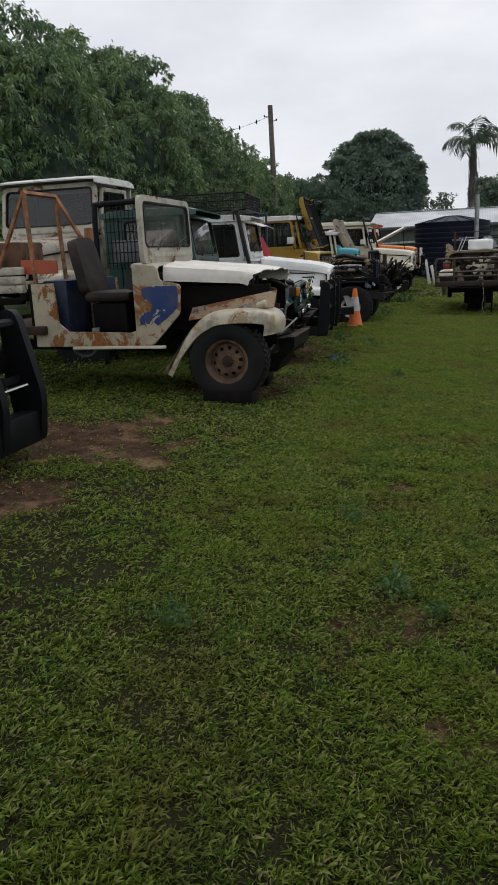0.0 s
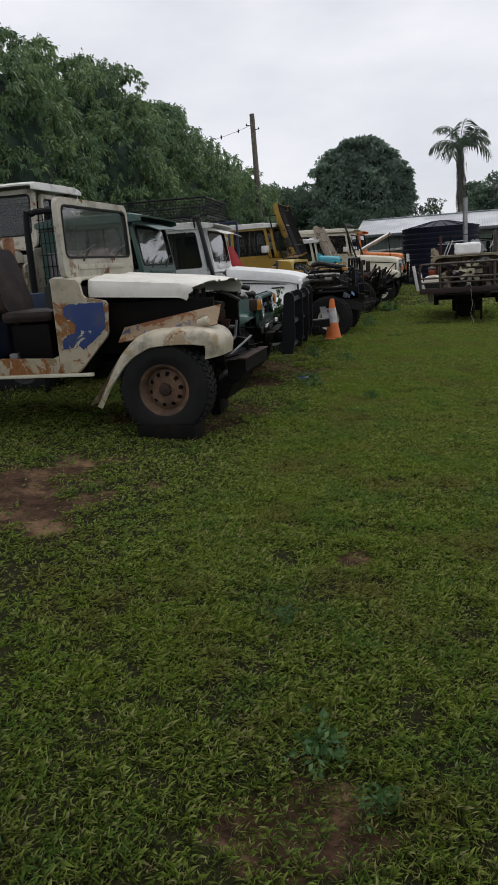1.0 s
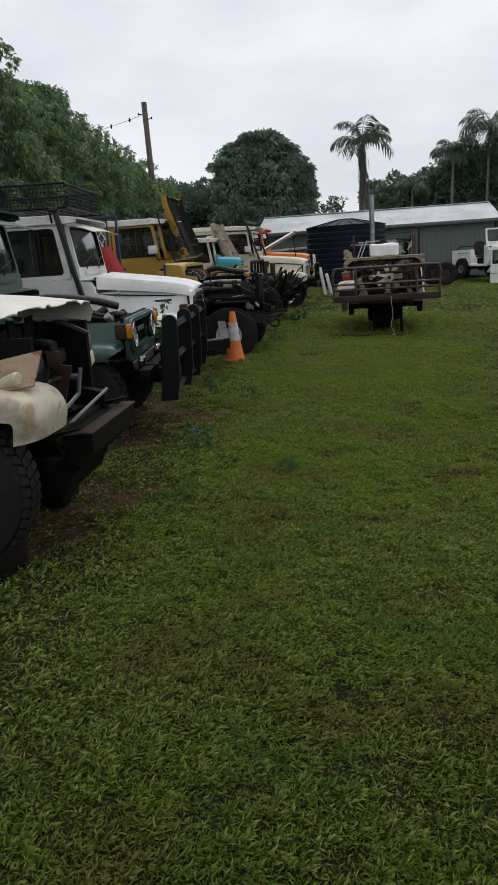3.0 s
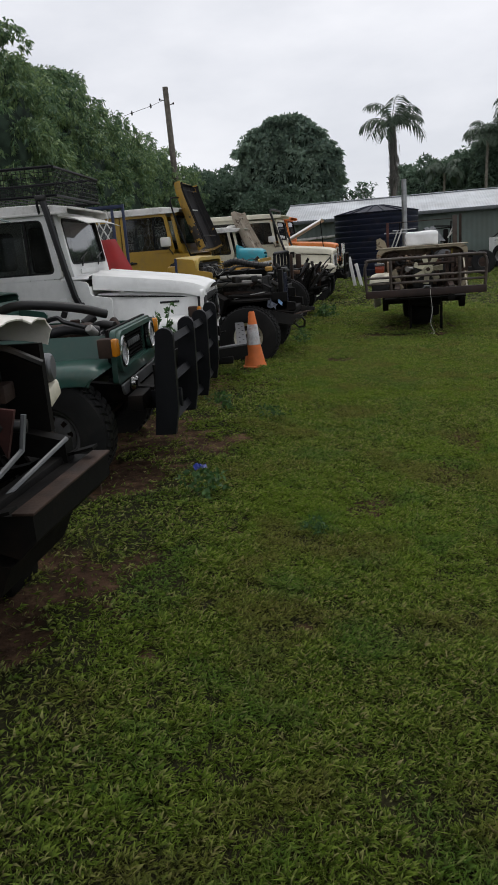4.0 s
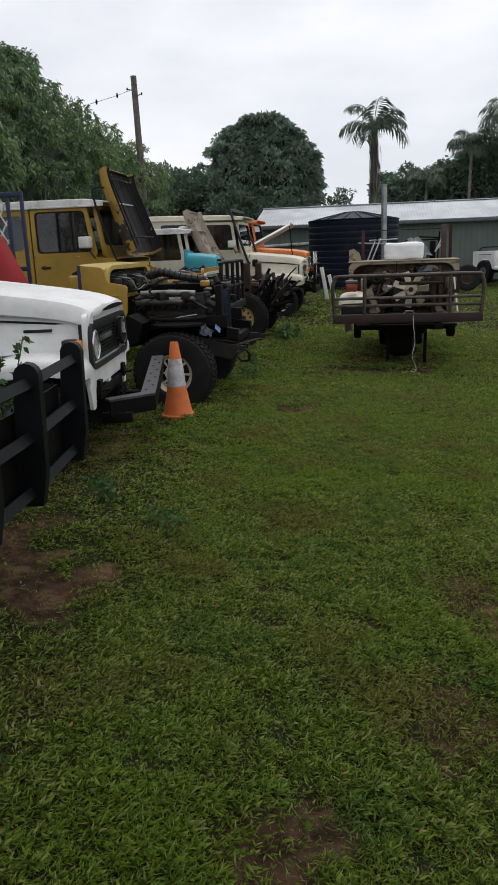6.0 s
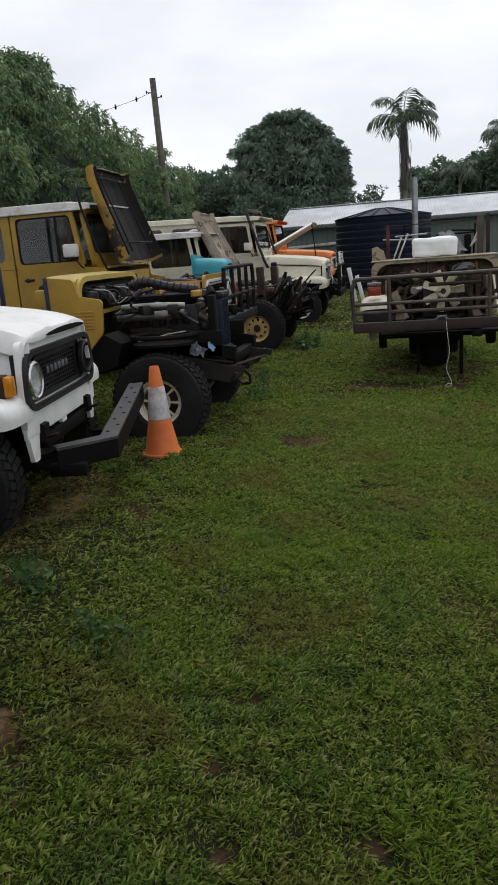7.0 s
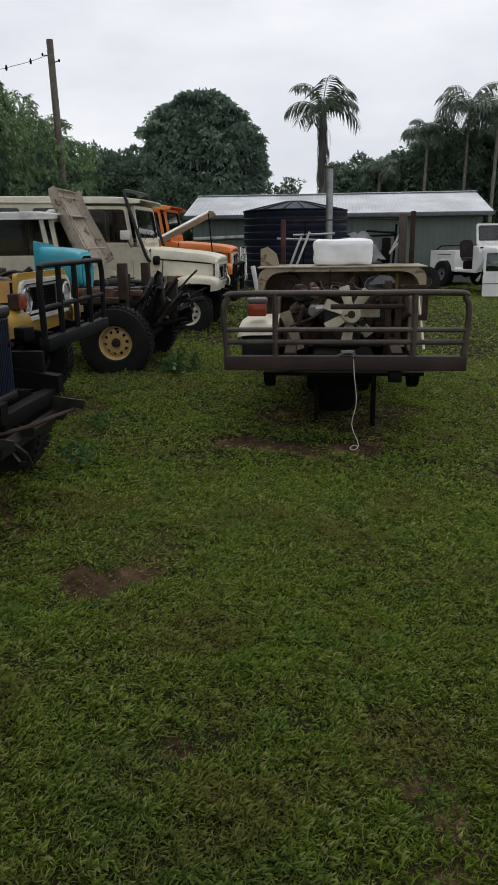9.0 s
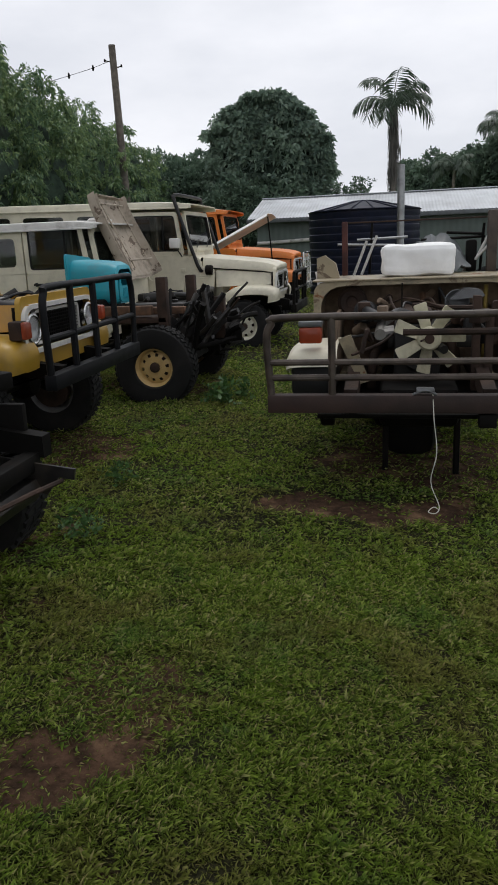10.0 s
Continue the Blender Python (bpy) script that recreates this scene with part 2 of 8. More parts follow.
ZINC = surface("zinc_roof_sheet", (0.50, 0.52, 0.54), rough=0.5, metal=0.15, var=0.25, dirt=0.3, scale=0.8, dirt_col=(0.40, 0.42, 0.43))
PINKROOF = surface("faded_red_roof_sheet", (0.42, 0.33, 0.29), rough=0.6, dirt=0.3)
TIMBER = surface("grey_weathered_timber", (0.15, 0.13, 0.11), rough=0.85, var=0.4, grit=0.5, dirt=0.4)
BARK = surface("bark", (0.10, 0.085, 0.065), rough=0.9, var=0.5, grit=0.7, scale=9)
PALMBARK = surface("palm_trunk", (0.20, 0.18, 0.15), rough=0.9, var=0.4, grit=0.6, scale=5)
BLUEBAG = surface("crumpled_blue_wrapper", (0.03, 0.05, 0.30), rough=0.3, dirt=0.5, dirt_col=(0.5, 0.52, 0.58), scale=40)
SILVERBAG = surface("silver_wrapper", (0.10, 0.115, 0.15), rough=0.40, metal=0.3, dirt=0.5)
PALEBLUE = surface("pale_blue_wrapper", (0.13, 0.24, 0.40), rough=0.35, dirt=0.5, dirt_col=(0.30, 0.32, 0.34), scale=40)
ROPE = surface("pale_rope", (0.55, 0.53, 0.47), rough=0.85, dirt=0.3)
MANGO = foliage("mango_leaves", (0.076, 0.138, 0.080), (0.128, 0.212, 0.106), (0.24, 0.32, 0.130))
# far trees: distance haze is put into these two greens, paler and bluer
DARKLEAF = foliage("hazy_tree_leaves", (0.062, 0.105, 0.076), (0.095, 0.150, 0.104), (0.15, 0.21, 0.14))
BROADLEAF = foliage("hazy_broad_leaves", (0.100, 0.150, 0.122), (0.150, 0.215, 0.165), (0.23, 0.30, 0.22))
PALMLEAF = foliage("palm_fronds", (0.035, 0.060, 0.040), (0.055, 0.085, 0.055), (0.09, 0.125, 0.08))
DEADPALM = foliage("dry_palm_fronds", (0.09, 0.086, 0.075), (0.125, 0.12, 0.105), (0.17, 0.165, 0.145))
# dark green that paints in the shade deep inside the crowns
CROWNSHADE = surface("crown_inner_shade", (0.042, 0.064, 0.046), rough=0.9, var=0.6, scale=3.0, grit=0.8, dirt=0.5, dirt_col=(0.014, 0.020, 0.014), spec=0.1)
WEED = foliage("weed_leaves", (0.03, 0.075, 0.02), (0.05, 0.11, 0.03), (0.08, 0.16, 0.045))


# ---- shapes ----
def bm_new():
    return bmesh.new()


def part(name, bm, material, parent=None, label="", sharp=38.0):
    """Links a bmesh as one mesh object, with smooth faces and sharp edges."""
    bmesh.ops.recalc_face_normals(bm, faces=bm.faces)
    limit = radians(sharp)
    for e in bm.edges:
        e.smooth = not (len(e.link_faces) == 2 and e.calc_face_angle(0) > limit)
    for f in bm.faces:
        f.smooth = True
    me = bpy.data.meshes.new(name)
    bm.to_mesh(me)
    bm.free()
    me.materials.append(material)
    ob = new(name, me)
    ob.parent = parent
    return tagged(ob, label)


def box(bm, x0, x1, y0, y1, z0, z1, bev=0.0, turn=None):
    m = Matrix.Translation(((x0 + x1) / 2, (y0 + y1) / 2, (z0 + z1) / 2))
    if turn is not None:
        m = m @ turn
    m = m @ Matrix.Diagonal((abs(x1 - x0), abs(y1 - y0), abs(z1 - z0), 1))
    vs = bmesh.ops.create_cube(bm, size=1, matrix=m)["verts"]
    if bev:
        es = list({e for v in vs for e in v.link_edges})
        bmesh.ops.bevel(bm, geom=es, offset=bev, segments=2, profile=0.5, affect="EDGES", clamp_overlap=True)


def place(axis, u, v, w):
    return {"x": (w, u, v), "y": (u, w, v), "z": (u, v, w)}[axis]


def slab(bm, pts, axis, a, b):
    """A polygon pts drawn across axis, from a to b along it."""
    lo = [bm.verts.new(place(axis, u, v, a)) for u, v in pts]
    hi = [bm.verts.new(place(axis, u, v, b)) for u, v in pts]
    bm.faces.new(lo)
    bm.faces.new(hi[::-1])
    for k in range(len(pts)):
        j = (k + 1) % len(pts)
        bm.faces.new((lo[k], hi[k], hi[j], lo[j]))


def rounded(corners, r, n=4):
    """The corners of a polygon, each rounded by r with n points."""
    out = []
    for k, c in enumerate(corners):
        c = Vector(c)
        a, b = Vector(corners[k - 1]) - c, Vector(corners[(k + 1) % len(corners)]) - c
        p, q = c + a.normalized() * min(r, a.length * 0.45), c + b.normalized() * min(r, b.length * 0.45)
        for i in range(n):
            s = i / (n - 1)
            out.append(tuple((1 - s) ** 2 * p + 2 * s * (1 - s) * c + s * s * q))
    return out


def ring(bm, outer, inner, axis, a, b, shear=None):
    """A flat frame between two outlines of as many points, from a to b along axis."""
    def put(p, w):
        q = Vector(place(axis, p[0], p[1], w))
        return bm.verts.new(shear(q) if shear else q)
    oa, ia, ob_, ib = ([put(p, w) for p in pts] for pts, w in ((outer, a), (inner, a), (outer, b), (inner, b)))
    n = len(outer)
    for k in range(n):
        j = (k + 1) % n
        for quad in ((oa[k], oa[j], ia[j], ia[k]), (ob_[k], ib[k], ib[j], ob_[j]), (oa[k], ob_[k], ob_[j], oa[j]), (ia[k], ia[j], ib[j], ib[k])):
            bm.faces.new(quad)


def smooth_line(pts, n=5):
    """A finer line through pts (Catmull-Rom)."""
    p = [Vector(q) for q in pts]
    p = [2 * p[0] - p[1]] + p + [2 * p[-1] - p[-2]]
    out = []
    for k in range(1, len(p) - 2):
        for i in range(n):
            t = i / n
            a, b, c, d = p[k - 1], p[k], p[k + 1], p[k + 2]
            out.append(0.5 * (2 * b + (c - a) * t + (2 * a - 5 * b + 4 * c - d) * t * t + (3 * b - a - 3 * c + d) * t ** 3))
    return out + [p[-2]]


def tube(bm, pts, r, n=8, fine=0):
    """A round tube along pts; r: one radius or one for each end."""
    pts = smooth_line(pts, fine) if fine else [Vector(q) for q in pts]
    r0, r1 = r if isinstance(r, tuple) else (r, r)
    up, rings = Vector((0.31, 0.22, 0.93)), []
    for k, p in enumerate(pts):
        d = (pts[min(k + 1, len(pts) - 1)] - pts[max(k - 1, 0)]).normalized()
        side = d.cross(up)
        if side.length < 1e-3:
            side = d.cross(Vector((1, 0, 0)))
        side.normalize()
        up = side.cross(d).normalized()
        rad = r0 + (r1 - r0) * k / (len(pts) - 1)
        rings.append([bm.verts.new(p + rad * (side * math.cos(2 * math.pi * i / n) + up * math.sin(2 * math.pi * i / n))) for i in range(n)])
    for a, b in zip(rings, rings[1:]):
        for i in range(n):
            j = (i + 1) % n
            bm.faces.new((a[i], a[j], b[j], b[i]))
    bm.faces.new(rings[0][::-1])
    bm.faces.new(rings[-1])


def lathe(bm, prof, m=Matrix(), n=24, closed=False):
    """Turns a profile of (radius, height) round the z axis of m."""
    rings = []
    for r, h in prof:
        if r < 1e-5:
            rings.append([bm.verts.new(m @ Vector((0, 0, h)))])
        else:
            rings.append([bm.verts.new(m @ Vector((r * math.cos(2 * math.pi * i / n), r * math.sin(2 * math.pi * i / n), h))) for i in range(n)])
    for a, b in zip(rings, rings[1:] + ([rings[0]] if closed else [])):
        for i in range(n):
            j = (i + 1) % n
            if len(a) > 1 and len(b) > 1:
                bm.faces.new((a[i], a[j], b[j], b[i]))
            elif len(a) > 1:
                bm.faces.new((a[i], a[j], b[0]))
            elif len(b) > 1:
                bm.faces.new((a[0], b[j], b[i]))


def sheet(bm, rows, thick=0.0):
    """A sheet of metal over rows of points, given a thickness."""
    vs = [[bm.verts.new(p) for p in row] for row in rows]
    fs = []
    for a, b in zip(vs, vs[1:]):
        for k in range(len(a) - 1):
            fs.append(bm.faces.new((a[k], a[k + 1], b[k + 1], b[k])))
    if thick:
        bmesh.ops.recalc_face_normals(bm, faces=fs)
        bmesh.ops.solidify(bm, geom=fs, thickness=thick)


def shell(bm, rows, thick):
    """A pressed sheet over rows of points with a back face set in by thick, closed round the edge."""
    rows = [[Vector(p) for p in row] for row in rows]
    n, m = len(rows), len(rows[0])
    back = []
    for i in range(n):
        line = []
        for j in range(m):
            a = rows[min(i + 1, n - 1)][j] - rows[max(i - 1, 0)][j]
            b = rows[i][min(j + 1, m - 1)] - rows[i][max(j - 1, 0)]
            c = a.cross(b)
            line.append(rows[i][j] - (c.normalized() if c.length > 1e-9 else Vector((0, 0, 1))) * thick)
        back.append(line)
    f = [[bm.verts.new(p) for p in row] for row in rows]
    g = [[bm.verts.new(p) for p in row] for row in back]
    for i in range(n - 1):
        for j in range(m - 1):
            bm.faces.new((f[i][j], f[i][j + 1], f[i + 1][j + 1], f[i + 1][j]))
            bm.faces.new((g[i][j], g[i + 1][j], g[i + 1][j + 1], g[i][j + 1]))
    rim = [(i, 0) for i in range(n)] + [(n - 1, j) for j in range(1, m)] + [(i, m - 1) for i in range(n - 2, -1, -1)] + [(0, j) for j in range(m - 2, 0, -1)]
    for (a, b), (c, d) in zip(rim, rim[1:] + rim[:1]):
        bm.faces.new((f[a][b], f[c][d], g[c][d], g[a][b]))


def along(p, q):
    """The pose at p whose z axis points to q."""
    d = Vector(q) - Vector(p)
    return Matrix.Translation(p) @ d.to_track_quat("Z", "Y").to_matrix().to_4x4()


def drum(bm, p, q, r, n=16, bev=0.0):
    h = (Vector(q) - Vector(p)).length
    prof = [(0, 0), (r - bev, 0), (r, bev), (r, h - bev), (r - bev, h), (0, h)] if bev else [(0, 0), (r, 0), (r, h), (0, h)]
    lathe(bm, prof, along(p, q), n)


def thing(name, x, y, z, yaw, label, category, group=""):
    root = new(name)
    root.empty_display_size = 0.2
    root.matrix_basis = pose(x, y, z, 0, 0, yaw)
    return tagged(root, label, category, group)


def soup(name, verts, faces, material, parent=None, label=""):
    """One mesh from numpy arrays of corners and of faces with the same number of corners each."""
    me = bpy.data.meshes.new(name)
    k = faces.shape[1]
    me.vertices.add(len(verts))
    me.vertices.foreach_set("co", verts.astype(np.float32).ravel())
    me.loops.add(faces.size)
    me.loops.foreach_set("vertex_index", faces.astype(np.int32).ravel())
    me.polygons.add(len(faces))
    me.polygons.foreach_set("loop_start", np.arange(0, faces.size, k, dtype=np.int32))
    me.update(calc_edges=True)
    me.materials.append(material)
    ob = new(name, me)
    ob.parent = parent
    return tagged(ob, label)


# ---- ground: one sheet to the horizon ----
DIRT_AND_SHADE = [  # bare patches, and shade under the cars drawn as more of them: x, y, half lengths along their own axes, turn, strength
    (-2.66, 4.90, 0.62, 0.62, 20, 1.0), (-2.60, 3.62, 0.34, 0.30, 10, 0.95), (-0.26, 2.68, 0.20, 0.14, 20, 0.75), (0.02, 1.95, 0.14, 0.20, 0, 0.6), (-0.41, 4.35, 0.10, 0.08, 0, 0.45),
    (-0.37, 4.30, 0.085, 0.11, 0, 0.95), (-0.47, 4.66, 0.30, 0.07, 4, 0.66), (0.37, 5.00, 0.10, 0.10, 0, 0.85), (0.42, 6.06, 0.09, 0.12, 0, 0.85), (0.42, 8.16, 0.22, 0.11, 10, 0.8),
    (-0.52, 8.60, 0.17, 0.17, 10, 0.85), (-1.15, 8.09, 0.07, 0.05, 0, 0.7), (-1.26, 6.92, 0.05, 0.05, 0, 0.7), (-0.71, 7.19, 0.06, 0.05, 0, 0.65), (-2.10, 9.10, 0.22, 0.45, 10, 0.9),
    (0.10, 10.92, 0.13, 0.30, 0, 0.60), (0.02, 9.30, 0.12, 0.30, 0, 0.62), (0.16, 10.0, 0.10, 0.28, 0, 0.7), (0.28, 11.88, 0.15, 0.34, 0, 0.62), (0.34, 12.7, 0.14, 0.26, 0, 0.5), (-0.14, 11.83, 0.06, 0.05, 0, 0.95),
    (-0.77, 10.02, 0.06, 0.09, 20, 0.9), (-0.74, 10.33, 0.055, 0.05, 0, 0.7), (-0.29, 9.75, 0.06, 0.06, 0, 0.9), (-0.64, 9.66, 0.04, 0.035, 0, 0.85), (-0.44, 12.60, 0.05, 0.04, 0, 0.7),
    (-0.95, 14.05, 0.26, 0.24, 10, 0.66), (-1.02, 13.62, 0.22, 0.16, 0, 0.92), (-0.68, 13.29, 0.05, 0.07, 0, 0.7), (-0.28, 16.06, 0.34, 0.19, -4, 1.0), (0.30, 16.06, 0.27, 0.22, 4, 1.0),
    # patches beneath the parked row, dark soil standing for the shade there
    (-2.5, 9.9, 0.8, 0.8, 0, 0.9), (-2.6, 12.2, 0.8, 0.7, 0, 0.8), (-2.3, 14.6, 0.6, 0.7, 0, 0.75), (-2.5, 17.0, 0.6, 0.7, 0, 0.7), (-2.5, 19.4, 0.6, 0.6, 0, 0.7),
    # first and last here put under-car shade into the ground colour
    (-2.35, 7.2, 0.7, 0.6, 0, 0.8), (0.60, 9.4, 0.15, 0.75, 0, 0.6), (0.68, 11.4, 0.22, 0.6, -8, 0.66), (1.1, 13.2, 0.2, 0.5, -20, 0.5), (0.62, 7.2, 0.16, 0.5, 0, 0.5), (2.0, 17.6, 0.5, 0.25, -10, 0.5), (0.15, 17.3, 0.62, 0.75, 0, 0.8),
    (0.86, 7.9, 0.10, 0.9, 4, 0.42), (0.88, 10.4, 0.14, 1.0, -4, 0.45),
]
TRACK = [(1.50, 4.6), (1.24, 6.65), (1.10, 7.6), (1.05, 8.9), (1.16, 11.0), (1.56, 13.6), (1.95, 16.0), (2.5, 17.3), (4.2, 20.0), (8.0, 24.0)]


def patchy(x, y, cell, seed):
    """Smooth random values, 0 to 1, that change over a length of cell."""
    grid = np.random.default_rng(seed).random((256, 256))
    u, v = x / cell + 900.3, y / cell + 700.7
    i, j = np.floor(u).astype(int), np.floor(v).astype(int)
    f, g = u - i, v - j
    f, g = f * f * (3 - 2 * f), g * g * (3 - 2 * g)
    a, b, c, d = (grid[(i + p) % 256, (j + q) % 256] for p, q in ((0, 0), (1, 0), (0, 1), (1, 1)))
    return (a * (1 - f) + b * f) * (1 - g) + (c * (1 - f) + d * f) * g


def rut(x, y):
    """How near the dark muddy wheel rut is, 0 to 1."""
    near = np.full_like(x, 9.0)
    for (ax, ay), (bx, by) in zip(TRACK, TRACK[1:]):
        t = np.clip(((x - ax) * (bx - ax) + (y - ay) * (by - ay)) / ((bx - ax) ** 2 + (by - ay) ** 2), 0, 1)
        near = np.minimum(near, np.hypot(x - ax - t * (bx - ax), y - ay - t * (by - ay)))
    wob = 1.5 * (patchy(x, y, 0.55, 31) - 0.5) + 0.9 * (patchy(x, y, 0.16, 32) - 0.5)
    return np.clip((1.2 - near / 0.23 + wob) / 1.1, 0, 1)


def worn(x, y):
    """How bare the ground is, shade patches under cars included, 0 to 1, at arrays of x and y."""
    w = np.zeros_like(x)
    wob = 0.42 * np.sin(5.1 * x + 1.3 * y) * np.sin(4.3 * y - 2.1 * x) + 0.34 * np.sin(13.0 * x + 2) * np.sin(11.0 * y + 1) + 0.18 * np.sin(29.0 * x - 7 * y) * np.sin(31.0 * y + 3 * x)
    for cx, cy, a, b, turn, k in DIRT_AND_SHADE:
        c, s = math.cos(radians(turn)), math.sin(radians(turn))
        u, v = ((x - cx) * c + (y - cy) * s) / a, (-(x - cx) * s + (y - cy) * c) / b
        d = np.sqrt(u * u + v * v) + wob
        w = np.maximum(w, k * np.clip((1.42 - d) / 0.65, 0, 1))
    w = np.maximum(w, 0.93 * rut(x, y))
    return w


def rise(x, y):
    """The lie of the ground."""
    return -0.16 * np.tanh(x / 3.0) + 0.018 * np.sin(1.9 * x + 0.6) * np.sin(1.3 * y) + 0.010 * np.sin(4.7 * x + 1.1 * y) * np.sin(3.9 * y - x) - 0.022 * worn(x, y)


def spread(a, b, step, far, grow=1.35):
    mid = list(np.arange(a, b + step / 2, step))
    out, d = [], step
    lo, hi = [mid[0]], [mid[-1]]
    while hi[-1] < far:
        d *= grow
        hi.append(hi[-1] + d)
    d = step
    while lo[-1] > -far:
        d *= grow
        lo.append(lo[-1] - d)
    return np.array(lo[:0:-1] + mid + hi[1:])


def ground_material():
    m, n, l, p = shader("grass_and_soil")
    at = n.new("ShaderNodeAttribute")
    at.attribute_name = "bare"
    fine, mid, broad = noise_node(n, l, 90, 6, 0.7), noise_node(n, l, 14, 6, 0.65), noise_node(n, l, 1.1, 5)
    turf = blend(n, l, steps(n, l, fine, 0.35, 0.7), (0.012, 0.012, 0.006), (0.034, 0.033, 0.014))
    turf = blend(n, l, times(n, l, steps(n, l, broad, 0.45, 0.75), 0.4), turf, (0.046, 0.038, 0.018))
    open_ = n.new("ShaderNodeAttribute")
    open_.attribute_name = "field"
    meadow = blend(n, l, steps(n, l, mid, 0.3, 0.7), (0.034, 0.055, 0.010), (0.066, 0.094, 0.020))
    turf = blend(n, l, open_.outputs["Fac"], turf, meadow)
    soil = blend(n, l, steps(n, l, mid, 0.3, 0.7), (0.022, 0.013, 0.008), (0.085, 0.048, 0.030))
    soil = blend(n, l, times(n, l, steps(n, l, noise_node(n, l, 3.3, 6, 0.7), 0.48, 0.7), 0.8), soil, (0.24, 0.150, 0.088))
    soil = blend(n, l, times(n, l, steps(n, l, fine, 0.5, 0.75), 0.5), soil, (0.12, 0.078, 0.052))
    edge = n.new("ShaderNodeMath")
    edge.operation = "MULTIPLY_ADD"
    l.new(mid, edge.inputs[0])
    edge.inputs[1].default_value = 0.7
    l.new(at.outputs["Fac"], edge.inputs[2])
    gravel = n.new("ShaderNodeAttribute")
    gravel.attribute_name = "gravel"
    stones = blend(n, l, steps(n, l, noise_node(n, l, 45, 5, 0.7), 0.4, 0.7), (0.016, 0.012, 0.009), (0.070, 0.052, 0.038))
    soil = blend(n, l, times(n, l, gravel.outputs["Fac"], 0.85), soil, stones)
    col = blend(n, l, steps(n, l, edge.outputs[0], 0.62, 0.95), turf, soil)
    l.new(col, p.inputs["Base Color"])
    p.inputs["Roughness"].default_value = 0.9
    p.inputs["Specular IOR Level"].default_value = 0.08
    bump(n, l, p, blend(n, l, 0.5, fine, mid), 0.8, 0.03)
    return m


def ground():
    xs, ys = spread(-4.5, 4.0, 0.07, 400), spread(0.6, 20.0, 0.07, 400)
    gx, gy = np.meshgrid(xs, ys)
    gx, gy = gx.ravel(), gy.ravel()
    keep = np.clip(1 - (np.hypot(gx, gy - 12) - 30) / 30, 0, 1)
    v = np.stack([gx, gy, rise(gx, gy) * keep], 1)
    nx = len(xs)
    i = (np.arange(len(ys) - 1)[:, None] * nx + np.arange(nx - 1)).ravel()
    f = np.stack([i, i + 1, i + nx + 1, i + nx], 1)
    g = soup("ground", v, f, ground_material())
    a = g.data.attributes.new("bare", "FLOAT", "POINT")
    a.data.foreach_set("value", worn(gx, gy).astype(np.float32))
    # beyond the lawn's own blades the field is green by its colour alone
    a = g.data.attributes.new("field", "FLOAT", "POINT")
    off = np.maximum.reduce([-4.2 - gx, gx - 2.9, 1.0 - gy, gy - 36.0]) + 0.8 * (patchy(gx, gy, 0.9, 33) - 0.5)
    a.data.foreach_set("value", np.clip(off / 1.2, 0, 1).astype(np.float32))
    a = g.data.attributes.new("gravel", "FLOAT", "POINT")
    a.data.foreach_set("value", rut(gx, gy).astype(np.float32))
    g.data.polygons.foreach_set("use_smooth", np.ones(len(f), dtype=bool))
    tagged(g, "damp mown lawn worn to bare soil in patches", "ground", kind="structure")


ground()


# ---- the four-wheel drives: one kit of parts, in metres from the front axle's middle on the ground, x ahead ----
TYRES, RIMS = {}, {}


def tyre_mesh(R, W):
    if (R, W) not in TYRES:
        bm = bm_new()
        m = Matrix.Rotation(radians(90), 4, "X")
        h = W / 2
        prof = [(0.185, -h * 0.72), (0.205, -h * 0.9), (R * 0.78, -h), (R * 0.93, -h * 0.93), (R - 0.014, -h * 0.78), (R - 0.014, h * 0.78),
                (R * 0.93, h * 0.93), (R * 0.78, h), (0.205, h * 0.9), (0.185, h * 0.72)]
        lathe(bm, prof, m, 40, closed=True)
        ob = part("tyre", bm, RUBBER)
        bm = bm_new()
        for i in range(44):
            for row, off in ((-0.56, 0.0), (0.0, 0.5), (0.56, 0.25)):
                a = 2 * math.pi * (i + off) / 44
                t = Matrix.Rotation(a, 4, "Y") @ Matrix.Translation((0, row * h, R - 0.0095))
                t = t @ Matrix.Rotation(radians(18 if row >= 0 else -18), 4, "Z") @ Matrix.Diagonal((0.036, 0.50 * h, 0.018, 1))
                bmesh.ops.create_cube(bm, size=1, matrix=t)
        lugs = part("tread", bm, RUBBER)
        TYRES[(R, W)] = ob.data, lugs.data
        bpy.data.objects.remove(ob)
        bpy.data.objects.remove(lugs)
    return TYRES[(R, W)]


